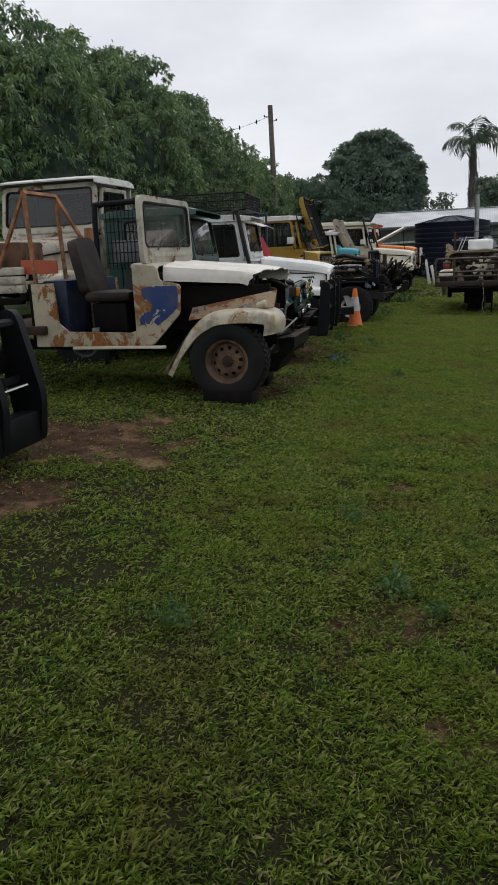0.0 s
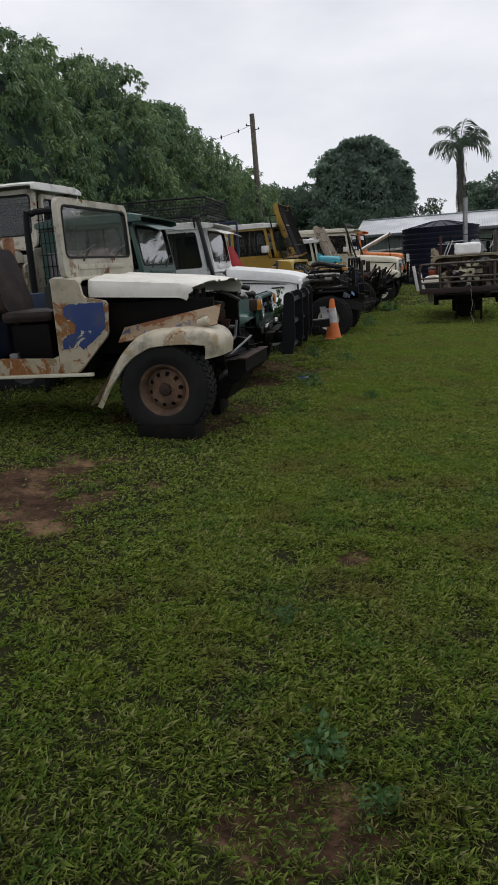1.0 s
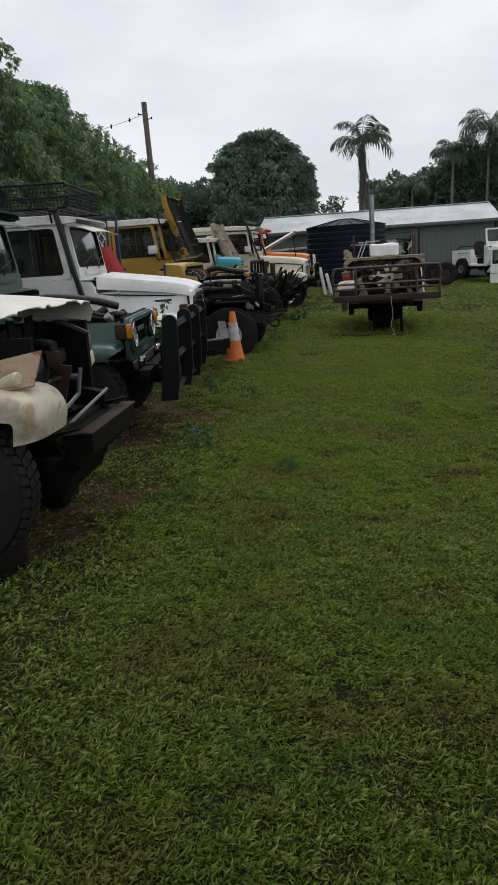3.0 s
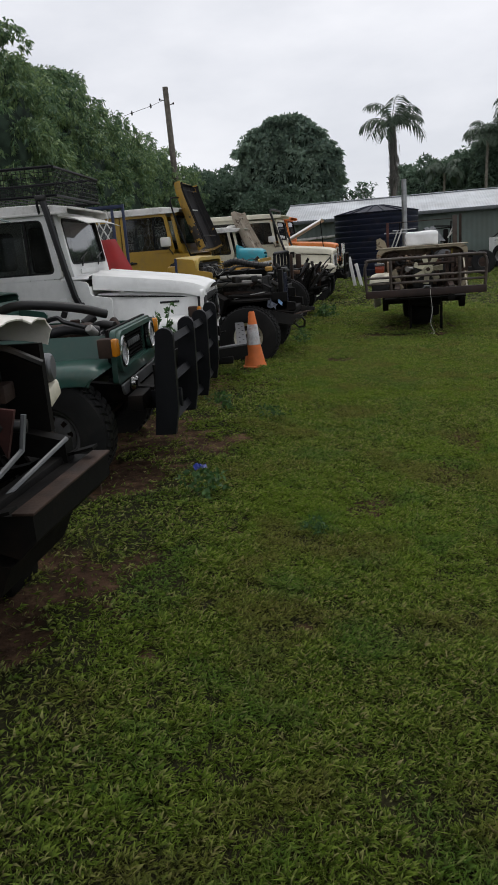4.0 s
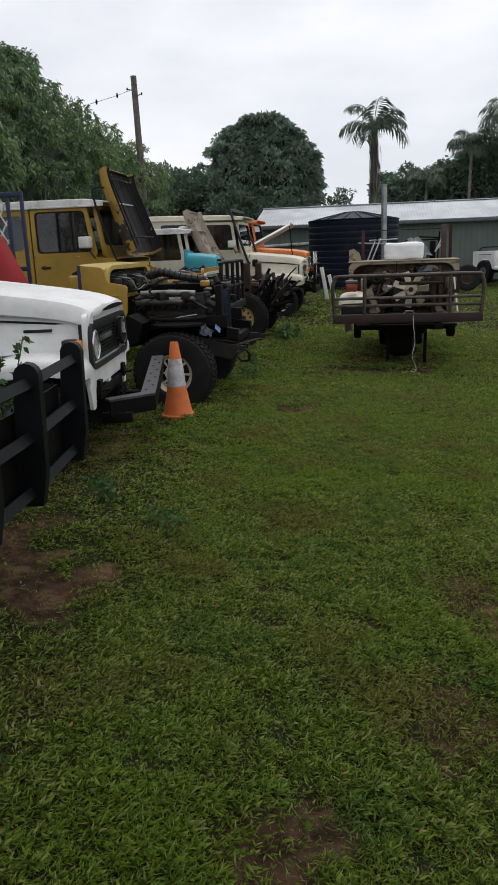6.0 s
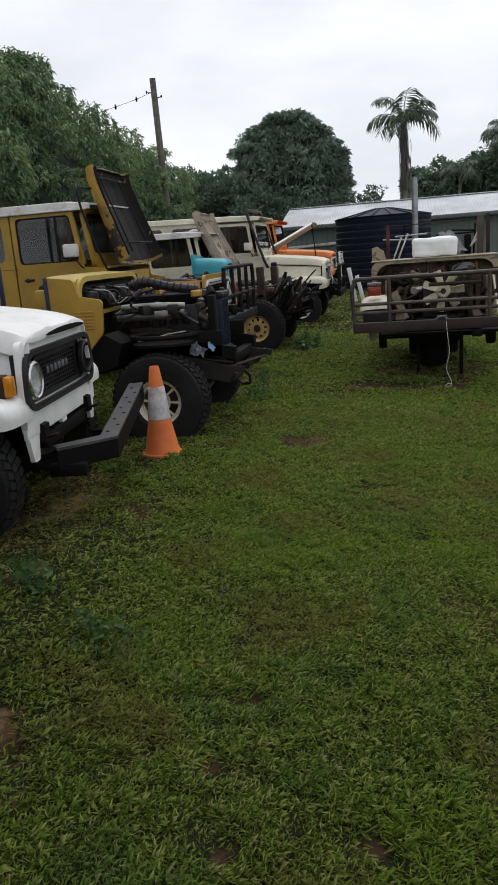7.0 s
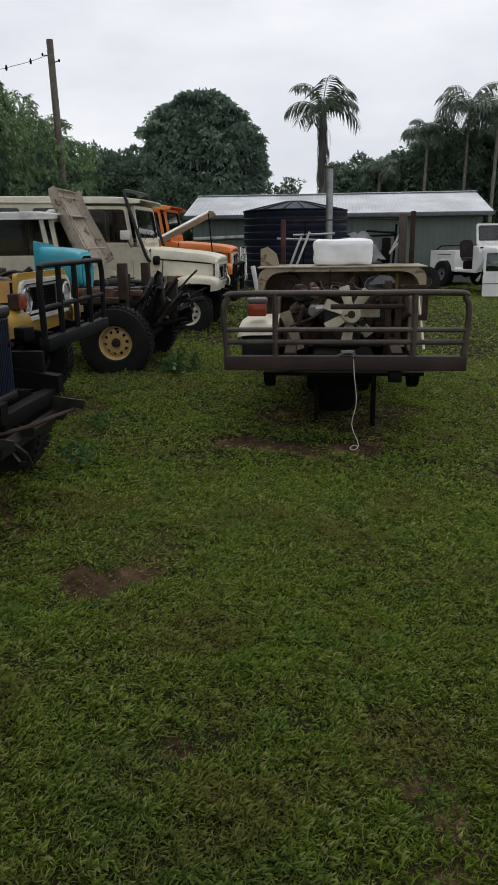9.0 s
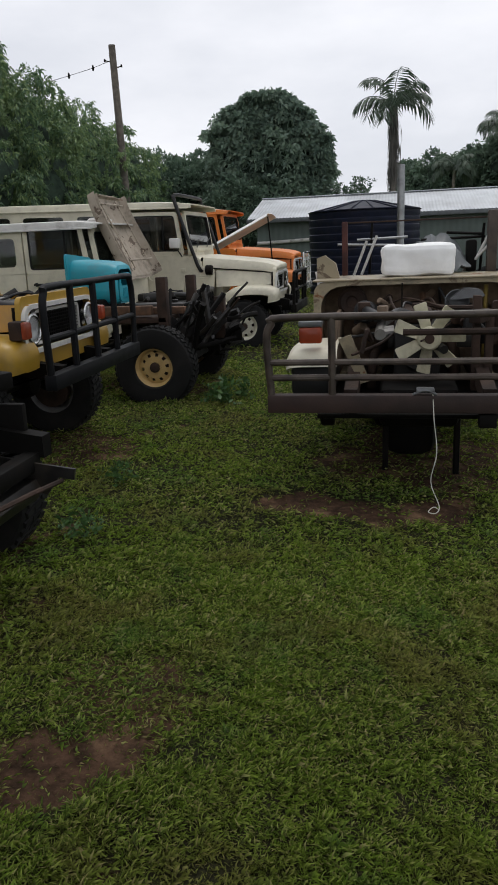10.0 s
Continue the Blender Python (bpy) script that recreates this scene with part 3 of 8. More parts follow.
def rim_mesh(style, material):
    if (style, material.name) not in RIMS:
        holes, wide, r_in, r_out = {"holes": (8, 2, 0.110, 0.148), "spokes": (8, 4, 0.085, 0.150), "plain": (10, 2, 0.108, 0.140)}[style]
        bm = bm_new()
        m = Matrix.Rotation(radians(90), 4, "X")
        lathe(bm, [(0.190, 0.095), (0.203, 0.098), (0.203, 0.084), (0.186, 0.078), (0.172, 0.05), (0.168, -0.05), (0.203, -0.09), (0.196, -0.098), (0.16, -0.05), (0.162, 0.045), (0.178, 0.085)], m, 40, closed=True)
        n = holes * 5
        band = [(0.168, 0.03), (r_out, 0.045), (r_in, 0.062), (0.07, 0.056), (0.045, 0.056)]
        rows = [[m @ Vector((r * math.cos(2 * math.pi * i / n), r * math.sin(2 * math.pi * i / n), h)) for i in range(n)] for r, h in band]
        vs = [[bm.verts.new(p) for p in row] for row in rows]
        fs = []
        for k in range(len(band) - 1):
            for i in range(n):
                if k == 1 and i % 5 < wide:
                    continue
                j = (i + 1) % n
                fs.append(bm.faces.new((vs[k][i], vs[k][j], vs[k + 1][j], vs[k + 1][i])))
        bmesh.ops.recalc_face_normals(bm, faces=fs)
        bmesh.ops.solidify(bm, geom=fs, thickness=0.006)
        for i in range(6):
            a = 2 * math.pi * i / 6
            c = Vector((0.058 * math.cos(a), -0.054, 0.058 * math.sin(a)))
            drum(bm, c, c + Vector((0, -0.016, 0)), 0.010, 6)
        ob = part("rim", bm, material)
        RIMS[(style, material.name)] = ob.data
        bpy.data.objects.remove(ob)
    return RIMS[(style, material.name)]


def wheel(parent, x, y, z, R=0.38, W=0.23, rim=RIMRUST, style="holes", steer=0, lean=0):
    bm = bm_new()
    m = Matrix.Rotation(radians(90), 4, "X")
    lathe(bm, [(0, 0.092), (0.030, 0.092), (0.046, 0.084), (0.052, 0.05), (0.13, -0.012), (0.150, -0.03), (0.150, -0.1), (0, -0.1)], m, 20)
    w = part("wheel", bm, RUST, parent)
    w.matrix_basis = pose(x, y, z, lean, 0, (0 if y < 0 else 180) + steer)
    tagged(w, "flat tyre on a steel rim")
    for name, me in (("tyre", tyre_mesh(R, W)[0]), ("tread", tyre_mesh(R, W)[1]), ("rim", rim_mesh(style, rim))):
        o = new(name, me)
        o.parent = w
        if name == "tread":
            tagged(o, kind="stuff")
    return w


def chassis(root, x0=0.62, x1=-2.9, mat=SOOTSHADE):
    for s in (-1, 1):
        bm = bm_new()
        slab(bm, [(x0, 0.50), (x0, 0.60), (0.15, 0.66), (-0.25, 0.62), (-0.7, 0.52), (x1, 0.54), (x1, 0.44), (-0.7, 0.41), (-0.2, 0.51), (0.15, 0.55)], "y", s * 0.36, s * 0.44)
        part("chassis_rail", bm, mat, root)
    for xx in (x0 - 0.06, -0.75, -1.6, x1 + 0.1):
        bm = bm_new()
        box(bm, xx - 0.04, xx + 0.04, -0.37, 0.37, 0.45, 0.53, 0.01)
        part("crossmember", bm, mat, root)


def axle(root, x, zc=0.36, mat=SOOTSHADE):
    bm = bm_new()
    tube(bm, [(x, -0.62, zc), (x, -0.2, zc), (x, 0.62, zc)], 0.04, 10)
    lathe(bm, [(0, -0.13), (0.06, -0.12), (0.12, -0.05), (0.13, 0.02), (0.09, 0.10), (0, 0.13)], Matrix.Translation((x, 0.16, zc)) @ Matrix.Rotation(radians(90), 4, "Y"), 16)
    for s in (-1, 1):
        drum(bm, (x, s * 0.55, zc), (x, s * 0.64, zc), 0.14, 18, 0.01)
        for k in range(4):
            L = 0.52 - 0.09 * k
            pts = [(x - L, s * 0.40, zc + 0.16 - 0.018 * k), (x, s * 0.40, zc + 0.06 - 0.018 * k), (x + L, s * 0.40, zc + 0.16 - 0.018 * k)]
            line = smooth_line(pts, 4)
            for a, b in zip(line, line[1:]):
                mid = (a + b) / 2
                box(bm, mid.x - (b - a).length / 2, mid.x + (b - a).length / 2, s * 0.40 - 0.03, s * 0.40 + 0.03, mid.z - 0.006, mid.z + 0.006, 0, Matrix.Rotation(-math.atan2(b.z - a.z, b.x - a.x), 4, "Y"))
    part("axle", bm, mat, root)


SHORTWING = [(0.385, 0.765), (0.365, 0.79), (0.31, 0.808)]
MIDWING = [(0.435, 0.66), (0.435, 0.725), (0.395, 0.78), (0.31, 0.806)]


def fender(root, s, mat, tip=True, front=None):
    """A front wing: a pressed sheet that runs level over the wheel and slopes down behind it."""
    line = [(0.475, 0.60), (0.485, 0.70), (0.44, 0.775), (0.34, 0.805), (0.15, 0.815), (-0.08, 0.80), (-0.22, 0.745), (-0.34, 0.64), (-0.44, 0.50), (-0.53, 0.36), (-0.60, 0.245)]
    line = line if tip else line[1:]
    line = front + line[4:] if front else line
    line = [(v.x, v.z) for v in smooth_line([(u, 0, v) for u, v in line], 3)]
    rows = []
    for k, (u, v) in enumerate(line):
        a, b = line[max(k - 1, 0)], line[min(k + 1, len(line) - 1)]
        t = Vector((b[0] - a[0], b[1] - a[1])).normalized()
        nx, nz = -t.y, t.x
        if nz < 0 and k > 3:
            nx, nz = -nx, -nz
        f = k / (len(line) - 1)
        if k <= 4:
            nx, nz = abs(nx), abs(nz)
        outer, drop = 0.825 - 0.05 * max(0, f - 0.55) / 0.45, 0.115 * (1 - 0.75 * max(0, f - 0.6) / 0.4)
        inner = 0.50 + 0.22 * max(0, f - 0.5) / 0.5
        prof = [(inner, 0.015), (inner + 0.10, 0.012), (outer - 0.10, 0.006), (outer - 0.045, -0.006), (outer - 0.015, -0.028), (outer, -0.06), (outer + 0.004, -drop), (outer - 0.012, -drop - 0.006)]
        rows.append([(u + nx * h, s * yy, v + nz * h) for yy, h in prof])
    bm = bm_new()
    shell(bm, rows, -0.009 * s)
    return part("front_wing", bm, mat, root)


def apron(root, s, mat, front=0.46, rear=-0.44, z0=0.82, z1=1.07):
    bm = bm_new()
    rows = [[(rear + (front - rear) * i / 6, s * (0.56 - 0.07 * i / 6 + 0.05 * (1 - j / 3)), (z0 - 0.02 + 0.03 * i / 6) + (z1 - z0 - 0.05 * i / 6) * j / 3) for j in range(4)] for i in range(7)]
    sheet(bm, rows, 0.008)
    return part("wing_apron", bm, mat, root)


def hood_rows(x0=0.47, x1=-0.63, torn=0.0, high=0.0):
    cols, across = 20, 61 if torn else 25
    rows = []
    for i in range(cols + 1):
        u = i / cols
        half, top, skirt = 0.61 - 0.075 * u, 1.245 + high * (1 - u) - 0.095 * u - (0.0 if torn else 0.045 * u ** 9), 0.135 - 0.03 * u
        row = []
        for j in range(across):
            v = -1 + 2 * j / (across - 1)
            av = abs(v)
            if av > 0.86:
                f = (av - 0.86) / 0.14
                yy, zz = half * (0.965 + 0.035 * min(1, f * 2)), top - 0.028 - skirt * f
            else:
                f = av / 0.86
                yy, zz = half * 0.965 * f, top - 0.028 * f ** 4 + 0.012 * max(0, 1 - (abs(f - 0.42) / 0.12) ** 2) * (1 - u * 0.3)
            xx = x1 + (x0 - x1) * u - 0.035 * u ** 8 * av ** 3
            if torn and u > 0.7:
                f = (u - 0.7) / 0.3
                xx -= f * (torn * (0.45 - 0.35 * v + 0.35 * noise.noise(Vector((v * 3.2, 2.7, 0)))) + 0.035 * noise.noise(Vector((v * 17, 1, 0))) + 0.02 * noise.noise(Vector((v * 45, 4, 0))))
                zz += f ** 3 * (0.02 * noise.noise(Vector((v * 6.0, 8.1, 0))) - 0.012)
            row.append(Vector((xx, math.copysign(yy, v), zz)))
        rows.append(row)
    if not torn:
        # the turned-down lip along the front
        edge = max(p.y for p in rows[-1])
        for dx, dz in ((0.010, -0.022), (-0.006, -0.032)):
            rows.append([p + Vector((0.002 + (dx - 0.002) * k, 0, dz * k)) for p in rows[-1] for k in (max(0.0, 1 - (abs(p.y) / edge) ** 8),)])
    return rows


def hood(root, mat, angle=0.0, torn=0.0, under=None, x0=0.47, label="", shift=(0.0, 0.0), high=0.0):
    """The bonnet, hinged at its rear edge; angle: degrees by which it stands open."""
    m = Matrix.Translation((-0.63 + shift[0], 0, 1.22 + shift[1])) @ Matrix.Rotation(radians(-angle), 4, "Y") @ Matrix.Translation((0.63, 0, -1.22))
    rows = [[m @ p for p in row] for row in hood_rows(x0, torn=torn, high=high)]
    bm = bm_new()
    sheet(bm, rows, 0.007)
    ob = part("bonnet", bm, mat, root, label)
    if not angle and not torn:
        for s in (-1, 1):
            # dark tube along the panel gap, drawn in place of the gap's shade
            bm = bm_new()
            tube(bm, [(-0.62, s * 0.600, 1.076), (-0.10, s * 0.548, 1.034), (0.42, s * 0.494, 0.990)], 0.008, 6)
            part("gap_shade_line", bm, RUBBER, ob)
    if under:
        low = []
        for i, row in enumerate(hood_rows(x0 - 0.03, -0.60)):
            low.append([m @ (p + Vector((0, 0, -0.018)) - Vector((0, p.y * 0.05, 0))) for p in row])
        bm = bm_new()
        sheet(bm, low, 0.004)
        part("bonnet_lining", bm, under, ob)
        bm = bm_new()
        for yy in (-0.33, 0.33):
            pts = [m @ Vector((-0.55 + 0.95 * k / 6, yy * (1 - 0.15 * k / 6), 1.10 - 0.05 * k / 6)) for k in range(7)]
            tube(bm, pts, 0.011, 6)
        for k in (0.15, 0.9):
            pts = [m @ Vector((-0.6 + 1.03 * k, yy, 1.085 - 0.05 * k)) for yy in (-0.44, 0, 0.44)]
            tube(bm, pts, 0.012, 6)
        part("bonnet_brace", bm, under, ob)
    return ob


def cowl(root, mat, side_mat=None, vents=False, wall=None, steering=True, high=0.0):
    """Bulkhead, scuttle and the body sides between the door and the wing."""
    bm = bm_new()
    box(bm, -0.67, -0.64, -0.70, 0.70, 0.50, 1.17, 0.004)
    part("bulkhead", bm, wall or mat, root)
    bm = bm_new()
    rows = []
    for i, xx in enumerate((-0.63, -0.70, -0.80, -0.90)):
        rows.append([(xx, 0.725 * math.sin(math.pi / 2 * v), 1.235 + 0.008 * i + high * (1 - 0.15 * i) - 0.035 * abs(v) ** 5) for v in np.linspace(-1, 1, 13)])
    sheet(bm, rows, 0.01)
    part("scuttle", bm, mat, root)
    for s in (-1, 1):
        bm = bm_new()
        slab(bm, rounded([(-0.88, 0.50), (-0.72, 0.50), (-0.44, 0.79), (-0.42, 1.05), (-0.62, 1.09), (-0.64, 1.22), (-0.88, 1.25)], 0.02, 2), "y", s * 0.715, s * 0.745)
        side = part("cowl_side", bm, side_mat or mat, root)
        for k in range(6 if vents else 0):
            bm = bm_new()
            box(bm, -0.66, -0.50, s * 0.742, s * 0.756, 0.83 + 0.026 * k, 0.843 + 0.026 * k, 0.003)
            part("louvre", bm, side_mat or mat, side)
    bm = bm_new()
    slab(bm, [(-0.90, 1.21), (-0.97, 1.18), (-0.98, 1.03), (-0.90, 1.0)], "y", -0.68, 0.68)
    part("dashboard", bm, PLASTIC, root)
    if not steering:
        return
    bm = bm_new()
    c, ax = Vector((-1.18, -0.34, 1.18)), Vector((0.82, 0, -0.57))
    q = ax.to_track_quat("Z", "Y").to_matrix().to_4x4()
    tube(bm, [c + (q @ Vector((0.19 * math.cos(a), 0.19 * math.sin(a), 0))) for a in np.linspace(0, 2 * math.pi, 25)], 0.012, 6)
    for a in (0.5, 2.6, 4.7):
        tube(bm, [c, c + (q @ Vector((0.19 * math.cos(a), 0.19 * math.sin(a), 0)))], 0.01, 5)
    tube(bm, [c, c + ax * 0.35], 0.022, 8)
    part("steering_wheel", bm, PLASTIC, root)


def lean_back(q, slope=0.16):
    """The slope of the windscreen."""
    return q + Vector((-(q.z - 1.24) * slope, 0, 0))


def windscreen(root, mat, glass=GLASS, top=1.88, wipers=True, half=0.70, slope=0.16):
    def tilt(q):
        return lean_back(q, slope)

    outer = rounded([(-half, 1.24), (half, 1.24), (half - 0.02, top), (-half + 0.02, top)], 0.09, 6)
    inner = rounded([(-half + 0.06, 1.39), (half - 0.06, 1.39), (half - 0.075, top - 0.055), (-half + 0.075, top - 0.055)], 0.07, 6)
    bm = bm_new()
    ring(bm, outer, inner, "x", -0.81, -0.765, tilt)
    f = part("windscreen_frame", bm, mat, root)
    bm = bm_new()
    seal_in = rounded([(-half + 0.075, 1.405), (half - 0.075, 1.405), (half - 0.09, top - 0.07), (-half + 0.09, top - 0.07)], 0.06, 6)
    ring(bm, inner, seal_in, "x", -0.80, -0.758, tilt)
    part("rubber_seal", bm, RUBBER, f)
    bm = bm_new()
    va = [bm.verts.new(tilt(Vector((-0.782, y, z)))) for y, z in inner]
    vb = [bm.verts.new(tilt(Vector((-0.788, y, z)))) for y, z in inner]
    bm.faces.new(va)
    bm.faces.new(vb[::-1])
    for k in range(len(va)):
        bm.faces.new((va[k], vb[k], vb[(k + 1) % len(va)], va[(k + 1) % len(va)]))
    g = part("windscreen_glass", bm, glass, f)
    g.visible_shadow = False
    bm = bm_new()
    box(bm, -0.768, -0.756, -0.46, 0.46, 1.30, 1.345, 0.006)
    part("vent_flap", bm, mat, f)
    if wipers:
        for yy in (-0.38, 0.22):
            bm = bm_new()
            a = tilt(Vector((-0.745, yy, 1.37)))
            b = tilt(Vector((-0.74, yy + 0.12, 1.46)))
            tube(bm, [a, b], 0.007, 6)
            tube(bm, [b + Vector((0.002, -0.14, -0.03)), b + Vector((0.002, 0.13, 0.04))], 0.006, 5)
            part("wiper", bm, PLASTIC, f)
    return f


def door(root, s, mat, glass=GLASS, mirror=None, handle=PLASTIC):
    y0, y1 = s * 0.705, s * 0.745
    bm = bm_new()
    slab(bm, rounded([(-0.895, 0.56), (-1.71, 0.56), (-1.71, 1.265), (-0.875, 1.265)], 0.05, 4), "y", y0, y1)
    d = part("door", bm, mat, root)
    bm = bm_new()
    ring(bm, rounded([(-0.87, 1.268), (-1.71, 1.268), (-1.71, 1.865), (-0.965, 1.865)], 0.04, 4), rounded([(-0.935, 1.315), (-1.655, 1.315), (-1.655, 1.815), (-1.005, 1.815)], 0.05, 4), "y", y0, y1)
    part("window_frame", bm, mat, d)
    bm = bm_new()
    ring(bm, rounded([(-0.935, 1.315), (-1.655, 1.315), (-1.655, 1.815), (-1.005, 1.815)], 0.05, 4), rounded([(-0.955, 1.33), (-1.64, 1.33), (-1.64, 1.80), (-1.02, 1.80)], 0.05, 4), "y", y0 - s * 0.002, y1 - s * 0.008)
    box(bm, -1.19, -1.17, y0, y1 - s * 0.008, 1.315, 1.815)
    part("rubber_seal", bm, RUBBER, d)
    bm = bm_new()
    slab(bm, rounded([(-0.945, 1.325), (-1.65, 1.325), (-1.65, 1.81), (-1.01, 1.81)], 0.05, 4), "y", s * 0.722, s * 0.728)
    g = part("door_glass", bm, glass, d)
    g.visible_shadow = False
    bm = bm_new()
    box(bm, -1.62, -1.50, s * 0.748, s * 0.768, 1.13, 1.155, 0.006)
    box(bm, -1.60, -1.57, s * 0.742, s * 0.765, 1.12, 1.165, 0.004)
    part("door_handle", bm, handle, d)
    for zz in (0.68, 1.05):
        bm = bm_new()
        box(bm, -0.925, -0.855, s * 0.744, s * 0.758, zz - 0.03, zz + 0.03, 0.006)
        part("hinge", bm, mat, d)
    if mirror:
        bm = bm_new()
        tube(bm, [(-0.90, s * 0.75, 1.24), (-0.90, s * 0.83, 1.28), (-0.95, s * 0.87, 1.37)], 0.009, 6)
        arm = part("mirror", bm, PLASTIC, d)
        bm = bm_new()
        box(bm, -1.03, -0.89, s * 0.81, s * 0.95, 1.36, 1.50, 0.02)
        part("mirror_shell", bm, mirror, arm)
    return d


def tub(root, mat, rear=-2.95, floor=True, z1=1.27):
    """The rear body below the waist: sides with wheel arches, floor, tailgate."""
    ax = -2.285 if rear > -3.2 else -2.70
    for s in (-1, 1):
        arch = [(ax + 0.47 * math.cos(a), 0.40 + 0.47 * math.sin(a)) for a in np.linspace(0.2, math.pi - 0.2, 12)]
        pts = [(-1.73, 0.52), (-1.73, z1), (rear, z1), (rear, 0.56)] + arch[::-1]
        bm = bm_new()
        slab(bm, pts, "y", s * 0.71, s * 0.745)
        part("body_side", bm, mat, root)
        bm = bm_new()
        box(bm, -1.75, -0.70, s * 0.66, s * 0.742, 0.475, 0.545, 0.012)
        part("sill", bm, mat, root)
    bm = bm_new()
    box(bm, rear, -0.68, -0.70, 0.70, 0.53, 0.556)
    part("floor_pan", bm, mat, root)
    bm = bm_new()
    box(bm, rear - 0.03, rear, -0.73, 0.73, 0.54, z1, 0.006)
    part("tailgate", bm, mat, root)


def hardtop(root, mat, side_mat, rear=-2.95, glass=GLASS, windows=1, visor=False, x0=-0.80, top=1.88, vent=None):
    rows = []
    for u in np.linspace(0, 1, 9):
        xx = x0 + 0.06 - (x0 + 0.06 - rear + 0.06) * u
        end = (2 * abs(u - 0.5)) ** 10
        lift = 0.105 - 0.04 * end
        rows.append([(xx, 0.768 * math.sin(v * math.pi / 2) if abs(v) < 0.9 else 0.768 * v / abs(v), top - 0.02 + (lift * (1 - 0.28 * abs(v) ** 4) if abs(v) < 0.9 else (lift * 0.42 if abs(v) < 0.98 else 0.0))) for v in (-1.0, -0.93, -0.88, -0.75, -0.6, -0.4, -0.2, 0.0, 0.2, 0.4, 0.6, 0.75, 0.88, 0.93, 1.0)])
    bm = bm_new()
    sheet(bm, rows, 0.018)
    r = part("roof", bm, mat, root)
    for s in (-1, 1):
        bm = bm_new()
        box(bm, rear - 0.04, x0 + 0.02, s * 0.752, s * 0.782, top - 0.028, top - 0.006, 0.005)
        part("rain_gutter", bm, mat, r)
    for k in range(5):
        bm = bm_new()
        yy = -0.5 + 0.25 * k
        tube(bm, [(x0 - 0.25, yy, top + 0.078 - 0.1 * abs(yy) ** 4), (rear + 0.3, yy, top + 0.078 - 0.1 * abs(yy) ** 4)], 0.008, 6)
        part("roof_rib", bm, mat, r)
    if vent:
        bm = bm_new()
        lathe(bm, [(0.16, 0), (0.16, 0.02), (0.12, 0.05), (0, 0.06)], Matrix.Translation((-1.0, 0, top + 0.075)), 20)
        part("roof_vent", bm, vent, r)
    if visor:
        bm = bm_new()
        sheet(bm, [[(-0.84, 0.70 * v, top - 0.02 - 0.02 * v * v) for v in np.linspace(-1, 1, 9)], [(-0.70, 0.69 * v, top - 0.05 - 0.02 * v * v) for v in np.linspace(-1, 1, 9)], [(-0.58, 0.67 * v, top - 0.10 - 0.02 * v * v) for v in np.linspace(-1, 1, 9)]], 0.008)
        part("sun_visor", bm, mat, r)
    for s in (-1, 1):
        a = -1.73
        w = (rear - a) / max(1, windows)
        for k in range(windows):
            p, q = a + w * k, a + w * (k + 1)
            bm = bm_new()
            ring(bm, rounded([(p, 1.275), (q, 1.275), (q, top - 0.01), (p, top - 0.01)], 0.01, 4), rounded([(p - 0.10, 1.36), (q + 0.10, 1.36), (q + 0.10, top - 0.10), (p - 0.10, top - 0.10)], 0.06, 4), "y", s * 0.705, s * 0.742)
            side = part("hardtop_side", bm, side_mat, root)
            bm = bm_new()
            slab(bm, rounded([(p - 0.09, 1.35), (q + 0.09, 1.35), (q + 0.09, top - 0.09), (p - 0.09, top - 0.09)], 0.06, 4), "y", s * 0.722, s * 0.728)
            g = part("side_glass", bm, glass, side)
            g.visible_shadow = False
    bm = bm_new()
    ring(bm, rounded([(-0.73, 1.275), (0.73, 1.275), (0.73, top), (-0.73, top)], 0.02, 4), rounded([(-0.62, 1.36), (0.62, 1.36), (0.62, top - 0.12), (-0.62, top - 0.12)], 0.06, 4), "x", rear - 0.03, rear)
    part("rear_wall", bm, side_mat, root)
    return r


def seat(root, yy, xx=-1.45, mat=VINYL, up=0.0):
    had = set(root.children)
    bm = bm_new()
    box(bm, xx - 0.22, xx + 0.26, yy - 0.24, yy + 0.24, 0.80, 0.90, 0.04)
    base = part("seat", bm, mat, root)
    bm = bm_new()
    slab(bm, rounded([(yy - 0.24, 0.0), (yy + 0.24, 0.0), (yy + 0.20, 0.54), (yy - 0.20, 0.54)], 0.10, 5), "x", -0.05, 0.05)
    bmesh.ops.bevel(bm, geom=[e for e in bm.edges if e.is_manifold and e.calc_face_angle(0) > 1.0], offset=0.025, segments=2, profile=0.5, affect="EDGES")
    bmesh.ops.transform(bm, matrix=Matrix.Translation((xx - 0.20, 0, 0.88)) @ Matrix.Rotation(radians(-14), 4, "Y"), verts=bm.verts)
    part("backrest", bm, mat, base)
    bm = bm_new()
    box(bm, xx - 0.16, xx + 0.20, yy - 0.2, yy + 0.2, 0.56 - up, 0.79, 0.02)
    part("seat_base", bm, SOOTSHADE, base)
    for o in set(root.children) - had:
        o.location.z += up


